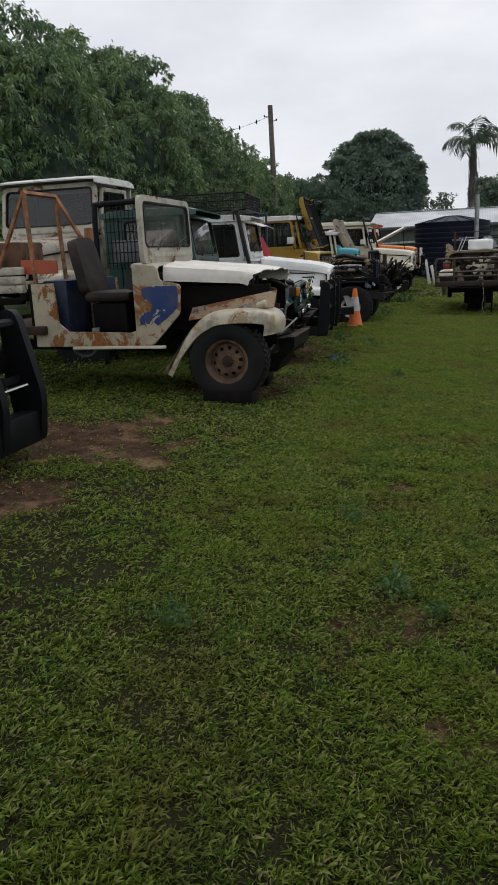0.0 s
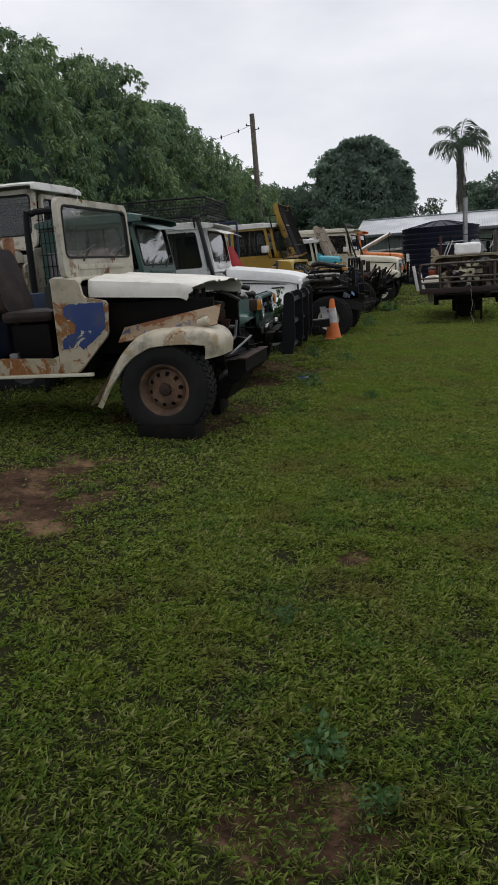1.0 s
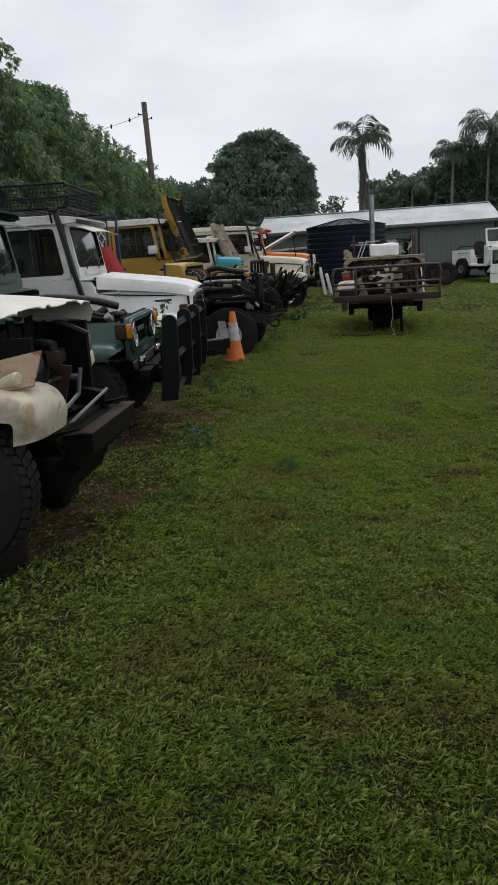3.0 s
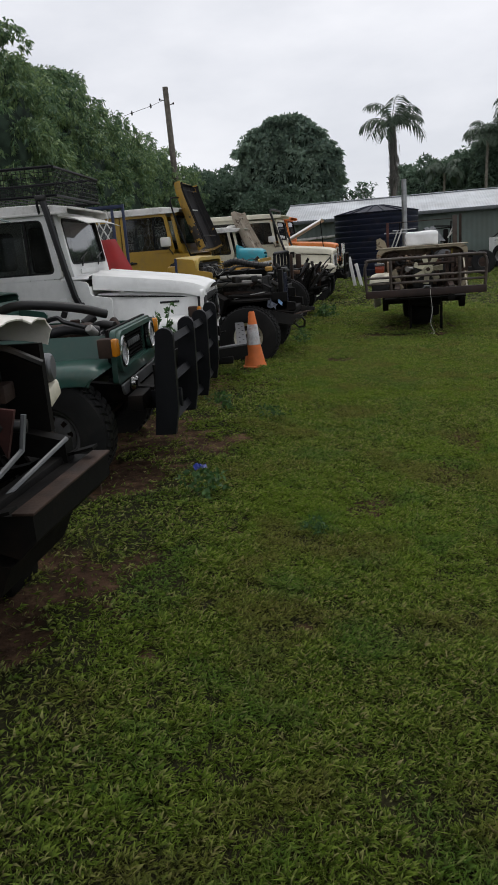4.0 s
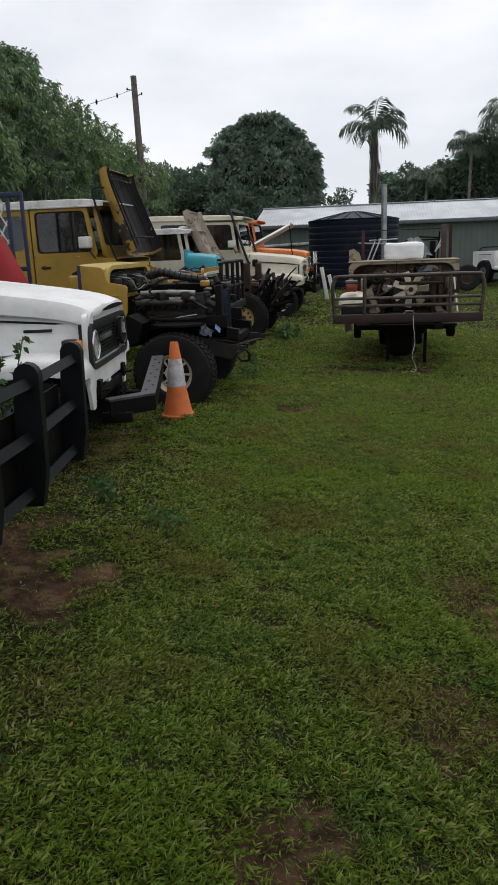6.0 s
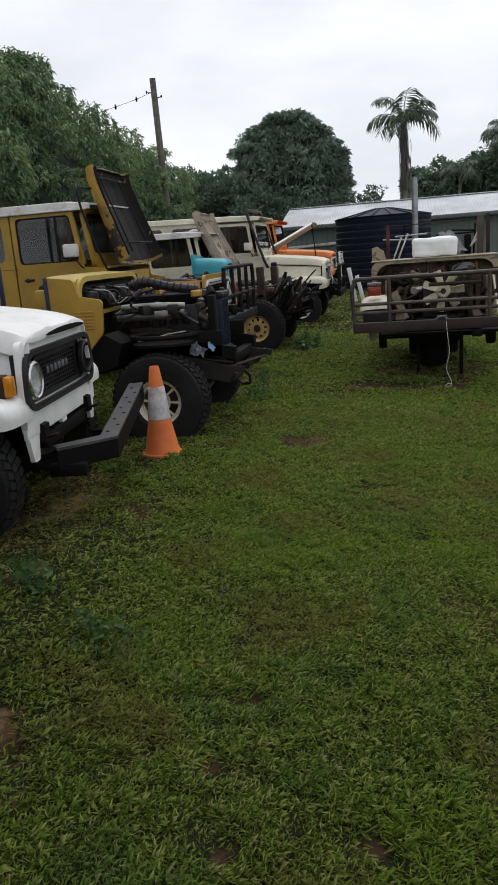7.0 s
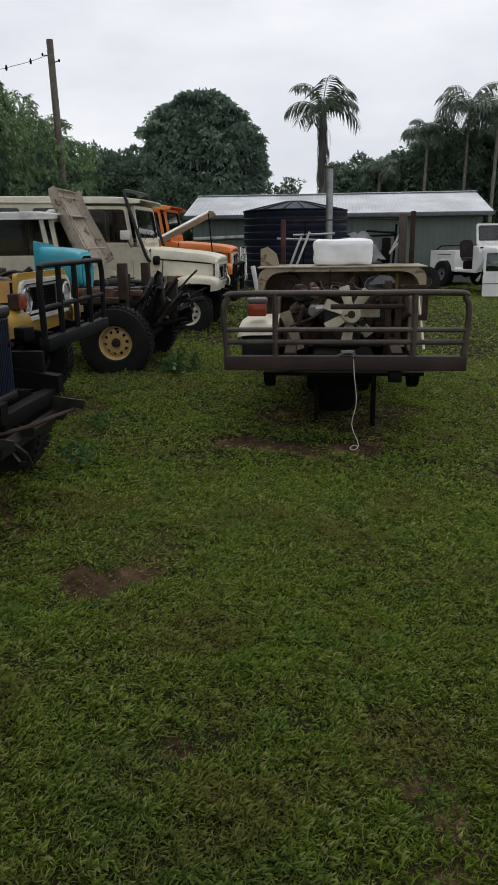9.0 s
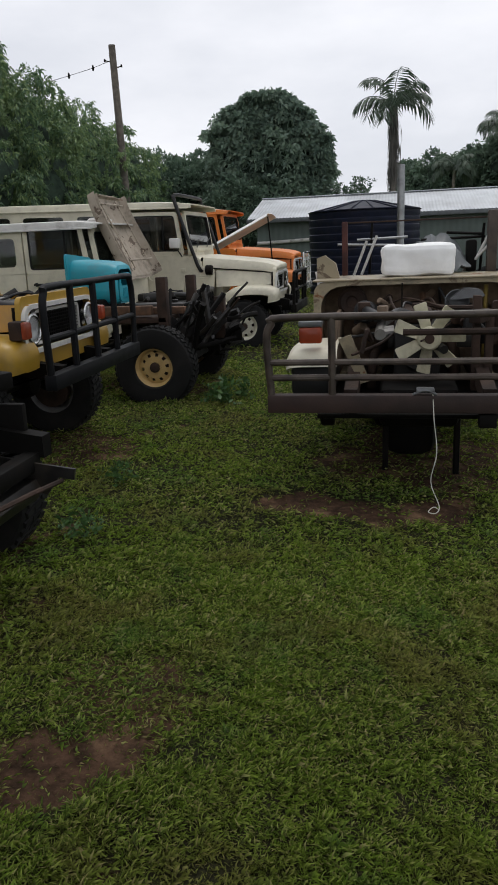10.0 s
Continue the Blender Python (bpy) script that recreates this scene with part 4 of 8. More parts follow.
def headlamp(root, x, y, z, r=0.088, rim=CHROME, whole=True):
    bm = bm_new()
    m = Matrix.Translation((x, y, z)) @ Matrix.Rotation(radians(90), 4, "Y")
    lathe(bm, [(r, 0.0), (r + 0.014, 0.004), (r + 0.014, 0.03), (r, 0.036), (r - 0.006, 0.03), (r - 0.006, 0.0)], m, 24, closed=True)
    h = part("headlamp", bm, rim, root)
    bm = bm_new()
    lathe(bm, [(0, -0.012), (r * 0.4, -0.010), (r * 0.75, 0.0), (r * 0.98, 0.014)], m, 24)
    part("reflector", bm, LAMP if whole else SOOTSHADE, h)
    if not whole:
        return h
    bm = bm_new()
    lathe(bm, [(r * 0.98, 0.018), (r * 0.7, 0.032), (r * 0.35, 0.038), (0, 0.040)], m, 24)
    part("lens", bm, LENS, h)
    return h


def grille(root, mat, bezel, mesh_mat=SOOTSHADE, lamps=True, letters=None, inset=None, x=0.435, broken=(), slim=False):
    """Front panel, oval surround, mesh, raised letter bars, headlamps."""
    bm = bm_new()
    lo, hi, cut = (0.655, 0.992, 0.028) if slim else (0.58, 1.065, 0.0)
    outer = rounded([(-0.61, lo), (0.61, lo), (0.565, hi), (-0.565, hi)], 0.05, 6)
    inner = rounded([(-0.565, 0.715 + cut), (0.565, 0.715 + cut), (0.535, 0.985 - cut), (-0.535, 0.985 - cut)], 0.10, 6)
    ring(bm, outer, inner, "x", x - 0.035, x)
    g = part("front_panel", bm, mat, root)
    bm = bm_new()
    ring(bm, rounded([(-0.60, 0.69 + cut), (0.60, 0.69 + cut), (0.57, 1.01 - cut), (-0.57, 1.01 - cut)], 0.12, 7), rounded([(-0.565, 0.72 + cut), (0.565, 0.72 + cut), (0.535, 0.98 - cut), (-0.535, 0.98 - cut)], 0.10, 7), "x", x, x + 0.026)
    part("surround", bm, bezel, g)
    bm = bm_new()
    box(bm, x - 0.06, x - 0.037, -0.57, 0.57, 0.70, 1.0)
    part("grille_backing", bm, inset or mesh_mat, g)
    bm = bm_new()
    ring(bm, rounded([(-0.365, 0.735), (0.365, 0.735), (0.36, 0.965), (-0.36, 0.965)], 0.03, 3), rounded([(-0.345, 0.755), (0.345, 0.755), (0.34, 0.945), (-0.34, 0.945)], 0.02, 3), "x", x - 0.036, x - 0.012)
    part("grille_frame", bm, bezel, g)
    bm = bm_new()
    for k in range(8):
        box(bm, x - 0.03, x - 0.022, -0.34, 0.34, 0.765 + 0.024 * k, 0.771 + 0.024 * k)
    for k in range(19):
        box(bm, x - 0.034, x - 0.028, -0.335 + 0.036 * k, -0.331 + 0.036 * k, 0.757, 0.943)
    part("grille_mesh", bm, mesh_mat, g)
    if letters:
        for k in range(6):
            bm = bm_new()
            box(bm, x - 0.02, x - 0.008, -0.19 + 0.066 * k, -0.150 + 0.066 * k, 0.845, 0.885, 0.004)
            part("letter_bar", bm, letters, g)
    if lamps:
        for s in (-1, 1):
            headlamp(root, x - 0.004, s * 0.462, 0.85, 0.091, rim=PLASTIC if s in broken else CHROME, whole=s not in broken)
    return g


def indicator(root, x, y, z, mat=AMBER, s=1):
    bm = bm_new()
    box(bm, x - 0.05, x + 0.04, y - 0.045, y + 0.045, z - 0.06, z + 0.06, 0.012)
    i = part("indicator", bm, RUST, root)
    bm = bm_new()
    box(bm, x + 0.03, x + 0.075, y - 0.04, y + 0.04, z - 0.055, z + 0.055, 0.014)
    part("indicator_lens", bm, mat, i)


def radiator(root, x=0.36, mat=SOOTSHADE, z0=0.60, z1=1.0, half=0.30):
    bm = bm_new()
    box(bm, x - 0.03, x + 0.03, -half, half, z0 + 0.05, z1 - 0.06, 0.004)
    r = part("radiator", bm, mat, root)
    n = int(half * 94)
    for k in range(n):
        yy = -half + 0.01 + 2 * (half - 0.01) * k / n
        bm = bm_new()
        box(bm, x + 0.026, x + 0.034, yy, yy + 0.006, z0 + 0.06, z1 - 0.07)
        part("fin", bm, mat, r)
    bm = bm_new()
    box(bm, x - 0.045, x + 0.045, -half - 0.012, half + 0.012, z1 - 0.06, z1 + 0.002, 0.02)
    part("header_tank", bm, GRIME, r)
    bm = bm_new()
    box(bm, x - 0.045, x + 0.045, -half - 0.012, half + 0.012, z0, z0 + 0.05, 0.015)
    part("lower_tank", bm, GRIME, r)
    bm = bm_new()
    drum(bm, (x, 0.04, z1), (x, 0.04, z1 + 0.025), 0.025, 14, 0.004)
    part("filler_cap", bm, GRIME, r)


def engine(root, seed, pipe=HOSE, bits=16, cover=GRIME, cleaner=True, raised=0.0, tint=(GRIME, ALLOY, SOOTSHADE, RUST), hoses=(HOSE, HOSE, HOSE, WIRE, GRIME)):
    """Six cylinders, rocker cover, manifolds, air cleaner, battery, hoses and wires."""
    rnd = random.Random(seed)
    had = set(root.children)
    bm = bm_new()
    box(bm, -0.55, 0.18, -0.15, 0.15, 0.50, 0.86, 0.02)
    for k in range(6):
        box(bm, -0.50 + 0.11 * k, -0.44 + 0.11 * k, -0.19, -0.14, 0.70, 0.80, 0.012)
    drum(bm, (0.18, 0, 0.66), (0.24, 0, 0.66), 0.09, 18, 0.01)
    part("engine_block", bm, GRIME, root)
    bm = bm_new()
    box(bm, -0.54, 0.14, -0.10, 0.10, 0.86, 0.955, 0.03)
    drum(bm, (0.02, 0, 0.95), (0.02, 0, 0.985), 0.035, 14, 0.005)
    part("rocker_cover", bm, cover, root)
    bm = bm_new()
    tube(bm, [(-0.50, -0.24, 0.79), (0.10, -0.24, 0.79)], 0.038, 10)
    for k in range(4):
        tube(bm, [(-0.46 + 0.17 * k, -0.14, 0.80), (-0.46 + 0.17 * k, -0.24, 0.79)], 0.03, 8)
    part("inlet_manifold", bm, ALLOY, root)
    bm = bm_new()
    tube(bm, [(-0.45, 0.2, 0.74), (-0.1, 0.24, 0.70), (-0.1, 0.26, 0.5)], 0.04, 10, 3)
    part("exhaust_pipe", bm, RUST, root)
    bm = bm_new()
    tube(bm, [(-0.40, -0.2, 0.66), (0.0, -0.28, 0.64), (0.0, -0.30, 0.42)], 0.032, 10, 3)
    part("exhaust_pipe", bm, RUST, root)
    if cleaner:
        bm = bm_new()
        drum(bm, (-0.35, -0.33, 0.90), (-0.05, -0.35, 0.93), 0.075, 18, 0.012)
        tube(bm, [(-0.05, -0.35, 0.93), (0.08, -0.34, 0.95), (0.25, -0.25, 0.92)], 0.035, 10, 4)
        part("air_cleaner", bm, PLASTIC, root)
    bm = bm_new()
    box(bm, -0.12, 0.10, 0.30, 0.47, 0.72, 0.92, 0.01)
    part("battery", bm, PLASTIC, root)
    for s, zz in ((-1, 0.92), (1, 0.70)):
        bm = bm_new()
        tube(bm, [(0.14, 0.05 * s, zz), (0.24, 0.12 * s, zz + 0.03), (0.34, 0.16 * s, zz + 0.02)], 0.028, 10, 4)
        part("radiator_hose", bm, pipe, root)
    for k in range(bits):
        p = Vector((rnd.uniform(-0.55, 0.35), rnd.uniform(-0.48, 0.48), rnd.uniform(0.74, 0.98)))
        bm = bm_new()
        kind = k % 4
        if kind == 0:
            drum(bm, p, p + Vector((rnd.uniform(-0.09, 0.09), rnd.uniform(-0.09, 0.09), 0.05)), rnd.uniform(0.018, 0.036), 12, 0.005)
            part("canister", bm, rnd.choice(tint), root)
        elif kind == 1:
            w = rnd.uniform(0.03, 0.08)
            box(bm, p.x - w, p.x + w, p.y - 0.04, p.y + 0.04, p.z - 0.05, p.z + 0.03, 0.01, Matrix.Rotation(rnd.uniform(0, 3), 4, "Z"))
            part("bracket", bm, rnd.choice(tint), root)
        else:
            q = Vector((rnd.uniform(-0.55, 0.42), rnd.uniform(-0.5, 0.5), rnd.uniform(0.7, 0.95)))
            mid = (p + q) / 2 + Vector((rnd.uniform(-0.1, 0.1), rnd.uniform(-0.1, 0.1), rnd.uniform(-0.06, 0.13)))
            tube(bm, [p, p.lerp(mid, 0.6), mid, q], rnd.choice((0.006, 0.009, 0.016)), 6, 4)
            part("loose_hose", bm, rnd.choice(hoses), root)
    for o in set(root.children) - had:
        o.location.z += raised


def tube_bar(root, mat, x=0.82, z0=0.55, z1=1.02, half=0.72, rails=(0.70, 0.84), posts=(-0.42, 0.42), beam=0.12, r=0.024, rake=0.0, beam_mat=None):
    """A bull bar of bent tube over a channel beam."""
    bm = bm_new()
    box(bm, x - 0.04, x + 0.04, -half, half, z0 - beam, z0, 0.008)
    b = part("bull_bar", bm, beam_mat or mat, root)
    bm = bm_new()
    c = 0.10
    tube(bm, [(x, -half + 0.02, z0), (x + rake * 0.7, -half, z0 + (z1 - z0) * 0.7), (x + rake, -half + c * 0.3, z1 - c * 0.35), (x + rake, -half + c, z1), (x + rake, 0, z1), (x + rake, half - c, z1), (x + rake, half - c * 0.3, z1 - c * 0.35), (x + rake * 0.7, half, z0 + (z1 - z0) * 0.7), (x, half - 0.02, z0)], r, 10, 4)
    part("hoop", bm, mat, b)
    for zz in rails:
        bm = bm_new()
        f = rake * (zz - z0) / (z1 - z0)
        tube(bm, [(x + f, -half, zz), (x + f, half, zz)], r * 0.85, 8)
        part("rail", bm, mat, b)
    for yy in posts:
        bm = bm_new()
        tube(bm, [(x, yy, z0 - 0.02), (x + rake, yy, z1)], r, 8)
        part("upright", bm, mat, b)
    for s in (-1, 1):
        bm = bm_new()
        box(bm, 0.50, x, s * 0.37, s * 0.43, z0 - 0.11, z0 - 0.02, 0.006)
        part("mounting_arm", bm, mat, b)
    return b


# ---- shed, tank, poles ----
def shed():
    """Long low shed of green-grey sheet under a zinc gable roof."""
    root = thing("shed", 0, 0, 0, 0, "long low green-grey metal shed with a zinc gable roof", "shed")
    tagged(root, kind="")
    x0, x1, y0, y1, eave, ridge = -4.6, 5.35, 37.6, 43.6, 2.36, 3.08
    for name, yy, s in (("front_wall", y0, 1), ("back_wall", y1, -1)):
        bm = bm_new()
        n = int((x1 - x0) / 0.1)
        rows = []
        for k in range(n * 2 + 1):
            xx = x0 + (x1 - x0) * k / (2 * n)
            d = yy + (0.012 if k % 4 in (1, 2) else 0.0)
            rows.append([(xx, d, 0.0), (xx, d, eave)])
        sheet(bm, rows, 0.02)
        part(name, bm, SHEDWALL, root)
    for xx in (x0, x1):
        bm = bm_new()
        slab(bm, [(y0, 0), (y1, 0), (y1, eave), ((y0 + y1) / 2, ridge), (y0, eave)], "x", xx - 0.02, xx + 0.02)
        part("gable_wall", bm, SHEDWALL, root)
    for s in (0, 1):
        ya, yb = (y0 - 0.3, (y0 + y1) / 2) if s == 0 else (y1 + 0.3, (y0 + y1) / 2)
        za = eave - 0.3 * (ridge - eave) / 3.0
        bm = bm_new()
        n = int((x1 - x0 + 0.6) / 0.11)
        rows = []
        for k in range(4 * n + 1):
            xx = x0 - 0.3 + (x1 - x0 + 0.6) * k / (4 * n)
            w = 0.010 * math.sin(k * math.pi / 2 + 0.3)
            rows.append([(xx, ya, za + 0.05 + w), (xx, yb, ridge + 0.05 + w)])
        sheet(bm, rows, 0.004)
        part("roof_sheet", bm, ZINC, root)
    bm = bm_new()
    box(bm, x0 - 0.3, x1 + 0.3, y0 - 0.42, y0 - 0.30, eave - 0.16, eave - 0.03, 0.01)
    part("gutter", bm, SHEDTRIM, root)
    bm = bm_new()
    box(bm, x0 - 0.3, x1 + 0.3, (y0 + y1) / 2 - 0.15, (y0 + y1) / 2 + 0.15, ridge + 0.06, ridge + 0.09, 0.01)
    part("ridge_cap", bm, ZINC, root)
    bm = bm_new()
    tube(bm, [(x0, y0 - 0.1, 1.55), (-2.5, y0 - 0.1, 1.62)], 0.06, 8)
    part("white_pipe", bm, WHITE_DULL, root)


def tank():
    """Ribbed round water tank with a shallow cone lid."""
    root = thing("water_tank", -0.86, 33.6, 0, 0, "round ribbed navy-black poly water tank beside the shed", "water tank")
    R, H = 1.52, 2.26
    prof = [(0, 0.0), (R, 0.0)]
    k = 0.0
    while k < H - 0.01:
        prof += [(R + 0.012, k + 0.03), (R + 0.012, k + 0.14), (R - 0.008, k + 0.16), (R - 0.008, k + 0.185)]
        k += 0.195
    prof += [(R, H + 0.02), (R + 0.04, H + 0.05)]
    bm = bm_new()
    lathe(bm, prof, Matrix(), 56)
    part("tank_wall", bm, TANKPLASTIC, root)
    bm = bm_new()
    lathe(bm, [(R + 0.04, H + 0.03), (R - 0.1, H + 0.05), (R * 0.5, H + 0.20), (0.30, H + 0.30), (0.28, H + 0.33), (0, H + 0.34)], Matrix(), 56)
    lid = part("tank_lid", bm, TANKPLASTIC, root)
    for i in range(14):
        a = 2 * math.pi * i / 14
        bm = bm_new()
        tube(bm, [((R - 0.05) * math.cos(a), (R - 0.05) * math.sin(a), H + 0.06), (0.3 * math.cos(a), 0.3 * math.sin(a), H + 0.31)], 0.022, 6)
        part("rib", bm, TANKPLASTIC, lid)


def power_pole():
    root = thing("power_pole", -10.30, 41.0, 0, 0, "leaning weathered timber power pole", "power pole")
    top = Vector((-0.22, 0, 8.95))
    bm = bm_new()
    tube(bm, [(0.0, 0, -0.3), (-0.13, 0, 4.3), top], (0.17, 0.13), 12)
    p = part("pole", bm, TIMBER, root)
    bm = bm_new()
    pts = [(top.x - 0.05, -0.1, top.z - 0.55), (top.x - 1.2, -0.5, top.z - 0.95), (top.x - 4.0, -1.6, top.z - 1.7), (top.x - 9.0, -3.6, top.z - 2.6), (top.x - 20, -8, top.z - 3.4)]
    wire = smooth_line(pts, 6)
    tube(bm, wire, 0.010, 5)
    part("wire", bm, SOOTSHADE, root, "thin sagging power wire")
    for k, dz in ((4, 0.0), (7, 0.0)):
        bm = bm_new()
        lathe(bm, [(0, -0.11), (0.03, -0.10), (0.05, -0.02), (0.035, 0.05), (0.02, 0.10), (0, 0.11)], Matrix.Translation(wire[k] + Vector((0, 0, dz))), 12)
        part("insulator", bm, SOOTSHADE, root)
    for sx, dz in ((-1, -0.52), (1, -0.75)):
        bm = bm_new()
        tube(bm, [(top.x, 0, top.z + dz - 0.06), (top.x + sx * 0.30, 0, top.z + dz)], 0.022, 6)
        arm = part("bracket", bm, TIMBER, root)
        bm = bm_new()
        lathe(bm, [(0, -0.04), (0.03, -0.03), (0.04, 0.02), (0.02, 0.07), (0, 0.08)], Matrix.Translation((top.x + sx * 0.32, 0, top.z + dz)), 12)
        part("insulator", bm, SOOTSHADE, arm)


def neighbour_house():
    root = thing("neighbour_house", 13.4, 47, 0, 0, "house with a faded pink metal roof behind the shed", "house")
    bm = bm_new()
    box(bm, -3.2, 4, -3, 3, 0, 2.4)
    part("wall", bm, WHITE_DULL, root)
    bm = bm_new()
    sheet(bm, [[(-3.6 + 0.2 * k, -3.4, 2.35 + 0.02 * (k % 2)), (-3.6 + 0.2 * k, 0, 3.7 + 0.02 * (k % 2)), (-3.6 + 0.2 * k, 3.4, 2.35 + 0.02 * (k % 2))] for k in range(40)], 0.02)
    roof = part("roof", bm, PINKROOF, root)
    bm = bm_new()
    box(bm, -1.7, -1.2, -1.2, -0.7, 3.0, 4.3, 0.03)
    part("chimney", bm, SHEDTRIM, roof)


shed()
tank()
power_pole()
neighbour_house()


# ---- trees ----
def leaves(rng, centres, normals, per, length, width, droop, spread_=0.9, fan=0.25):
    """Leaf blades, folded along the middle, in clumps at centres that open along normals."""
    n = len(centres) * per
    c = np.repeat(centres, per, 0) + rng.normal(0, fan, (n, 3)) * length
    d = np.repeat(normals, per, 0) * 0.7 + rng.normal(0, spread_, (n, 3)) * 0.8
    d[:, 2] -= droop
    d /= np.linalg.norm(d, axis=1, keepdims=True)
    side = np.cross(d, rng.normal(0, 1, (n, 3)))
    side /= np.linalg.norm(side, axis=1, keepdims=True) + 1e-9
    L = length * rng.uniform(0.65, 1.25, (n, 1))
    w = width * rng.uniform(0.7, 1.2, (n, 1))
    tip = c + d * L
    tip[:, 2] -= 0.25 * L[:, 0] * droop
    mid = c + d * L * 0.5
    mid[:, 2] += 0.06 * L[:, 0]
    v = np.stack([c, mid + side * w / 2, tip, mid - side * w / 2], 1).reshape(-1, 3)
    f = np.arange(n * 4).reshape(-1, 4)
    return v, f


def crown_points(rng, lobes, count, depth=0.35, low=-0.75):
    """Points and outward ways on the uneven outside of overlapping lobes."""
    lobes = np.array(lobes, float)
    area = (lobes[:, 3] * lobes[:, 4] + lobes[:, 4] * lobes[:, 5])
    pick = rng.choice(len(lobes), count, p=area / area.sum())
    d = rng.normal(0, 1, (count, 3))
    d /= np.linalg.norm(d, axis=1, keepdims=True)
    d[:, 2] = np.where(d[:, 2] < low, -d[:, 2], d[:, 2])
    r = 1 - depth * rng.random((count, 1)) ** 1.8
    r = r * (1 + 0.10 * np.sin(5.3 * d[:, :1] + pick[:, None]) * np.sin(4.7 * d[:, 1:2] + 2 * pick[:, None]) + 0.06 * np.sin(11 * d[:, 2:3] + 9 * d[:, :1]))
    p = lobes[pick, :3] + d * r * lobes[pick, 3:6]
    inside = np.zeros(count, bool)
    for k, q in enumerate(lobes):
        inside |= (pick != k) & ((((p - q[:3]) / q[3:6]) ** 2).sum(1) < 0.34)
    return p[~inside], d[~inside]


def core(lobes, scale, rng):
    """A ragged dark hull added for the shade inside the crown, so that the sky does not show through its middle."""
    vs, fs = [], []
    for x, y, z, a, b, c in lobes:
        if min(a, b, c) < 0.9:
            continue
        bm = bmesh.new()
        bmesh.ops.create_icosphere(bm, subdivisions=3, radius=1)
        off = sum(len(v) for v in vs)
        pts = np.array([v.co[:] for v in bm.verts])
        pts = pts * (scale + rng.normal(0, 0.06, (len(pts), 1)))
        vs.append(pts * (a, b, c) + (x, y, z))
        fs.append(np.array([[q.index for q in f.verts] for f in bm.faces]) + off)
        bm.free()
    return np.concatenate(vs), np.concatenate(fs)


def tree(name, label, x, y, lobes, seed, count, per, length, width, droop, mat, trunk=0.22, fork=1.6, depth=0.35, inner=0.62, category="tree", spread_=0.9, fan=0.25, low=-0.75):
    """A tapered trunk with limbs into each lobe, and a crown of many leaf clumps."""
    rng = np.random.default_rng(seed)
    root = thing(name, x, y, 0, 0, label, category)
    bm = bm_new()
    tube(bm, [(0, 0, -0.2), (0.05, 0.03, fork * 0.5), (0, 0.05, fork)], (trunk, trunk * 0.75), 12, 3)
    part("trunk", bm, BARK, root)
    for k, q in enumerate(lobes):
        bm = bm_new()
        e = Vector(q[:3])
        tube(bm, [(0, 0.05, fork * 0.9), (e.x * 0.4, e.y * 0.4, fork + (e.z - fork) * 0.55), tuple(e)], (trunk * 0.5, 0.035), 8, 4)
        if k < 14:
            part("limb", bm, BARK, root)
        else:
            bm.free()
    p, d = crown_points(rng, lobes, count, depth, low)
    v, f = leaves(rng, p, d, per, length, width, droop, spread_, fan)
    c = soup("crown", v, f, mat, root)
    # hull in the shade colour, not leaves
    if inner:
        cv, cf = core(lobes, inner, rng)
        soup("shade_hull", cv, cf, CROWNSHADE, c)
    return root


def mango(x, y, seed, size, top, count):
    """Heaped leaf masses over a broad dome, each a cushion of drooping rosettes."""
    rng = np.random.default_rng(seed)
    lobes = [(0, 0, top * 0.46, size * 0.84, size * 0.84, top * 0.40)]
    n = 120
    for k in range(n):
        h = -0.5 + 1.47 * (k + rng.uniform(-0.4, 0.4)) / n
        e, a = math.asin(min(0.98, h)), 2.399963 * k + rng.uniform(-0.3, 0.3)
        g = rng.uniform(0.34, 0.80)
        f = rng.uniform(0.80, 1.03)
        lobes.append((size * f * math.cos(a) * math.cos(e), size * f * math.sin(a) * math.cos(e), top * 0.48 + (top * 0.50 - 0.30) * f * math.sin(e), g, g, g * 0.75))
    lobes = [(q[0] * 0.74, *q[1:3], q[3] * (0.74 if k == 0 else 1.0), *q[4:]) for k, q in enumerate(lobes)]
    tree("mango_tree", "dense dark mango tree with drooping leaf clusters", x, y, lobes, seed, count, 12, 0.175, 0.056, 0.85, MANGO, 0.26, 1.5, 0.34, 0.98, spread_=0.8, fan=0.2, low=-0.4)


mango(-12.6, 13.5, 11, 3.6, 6.5, 4600)
mango(-12.5, 19.6, 12, 3.5, 8.1, 6400)
mango(-12.6, 25.6, 13, 3.6, 9.2, 6400)
mango(-12.5, 31.2, 14, 3.3, 8.7, 5200)
mango(-12.5, 36.0, 16, 3.0, 7.4, 4200)
mango(-12.5, 40.5, 17, 2.9, 7.2, 3200)
mango(-12.4, 44.9, 18, 2.8, 7.0, 2600)


def lump(rng, n, sx, sy, z0, z1, r0, r1):
    return [(rng.uniform(-sx, sx), rng.uniform(-sy, sy), rng.uniform(z0, z1), *(rng.uniform(r0, r1, 3) * (1, 1, 0.85))) for _ in range(n)]


R5 = np.random.default_rng(5)
tree("shrub_tree", "rounded mid-green tree between the mango trees and the broad tree", -10.7, 50, [(0, 0, 3.4, 3.4, 2.5, 2.6)] + lump(R5, 6, 2.6, 1.5, 3.4, 5.1, 0.9, 1.5), 21, 2600, 9, 0.24, 0.11, 0.1, DARKLEAF, 0.2, 1.4, 0.3, 0.7)
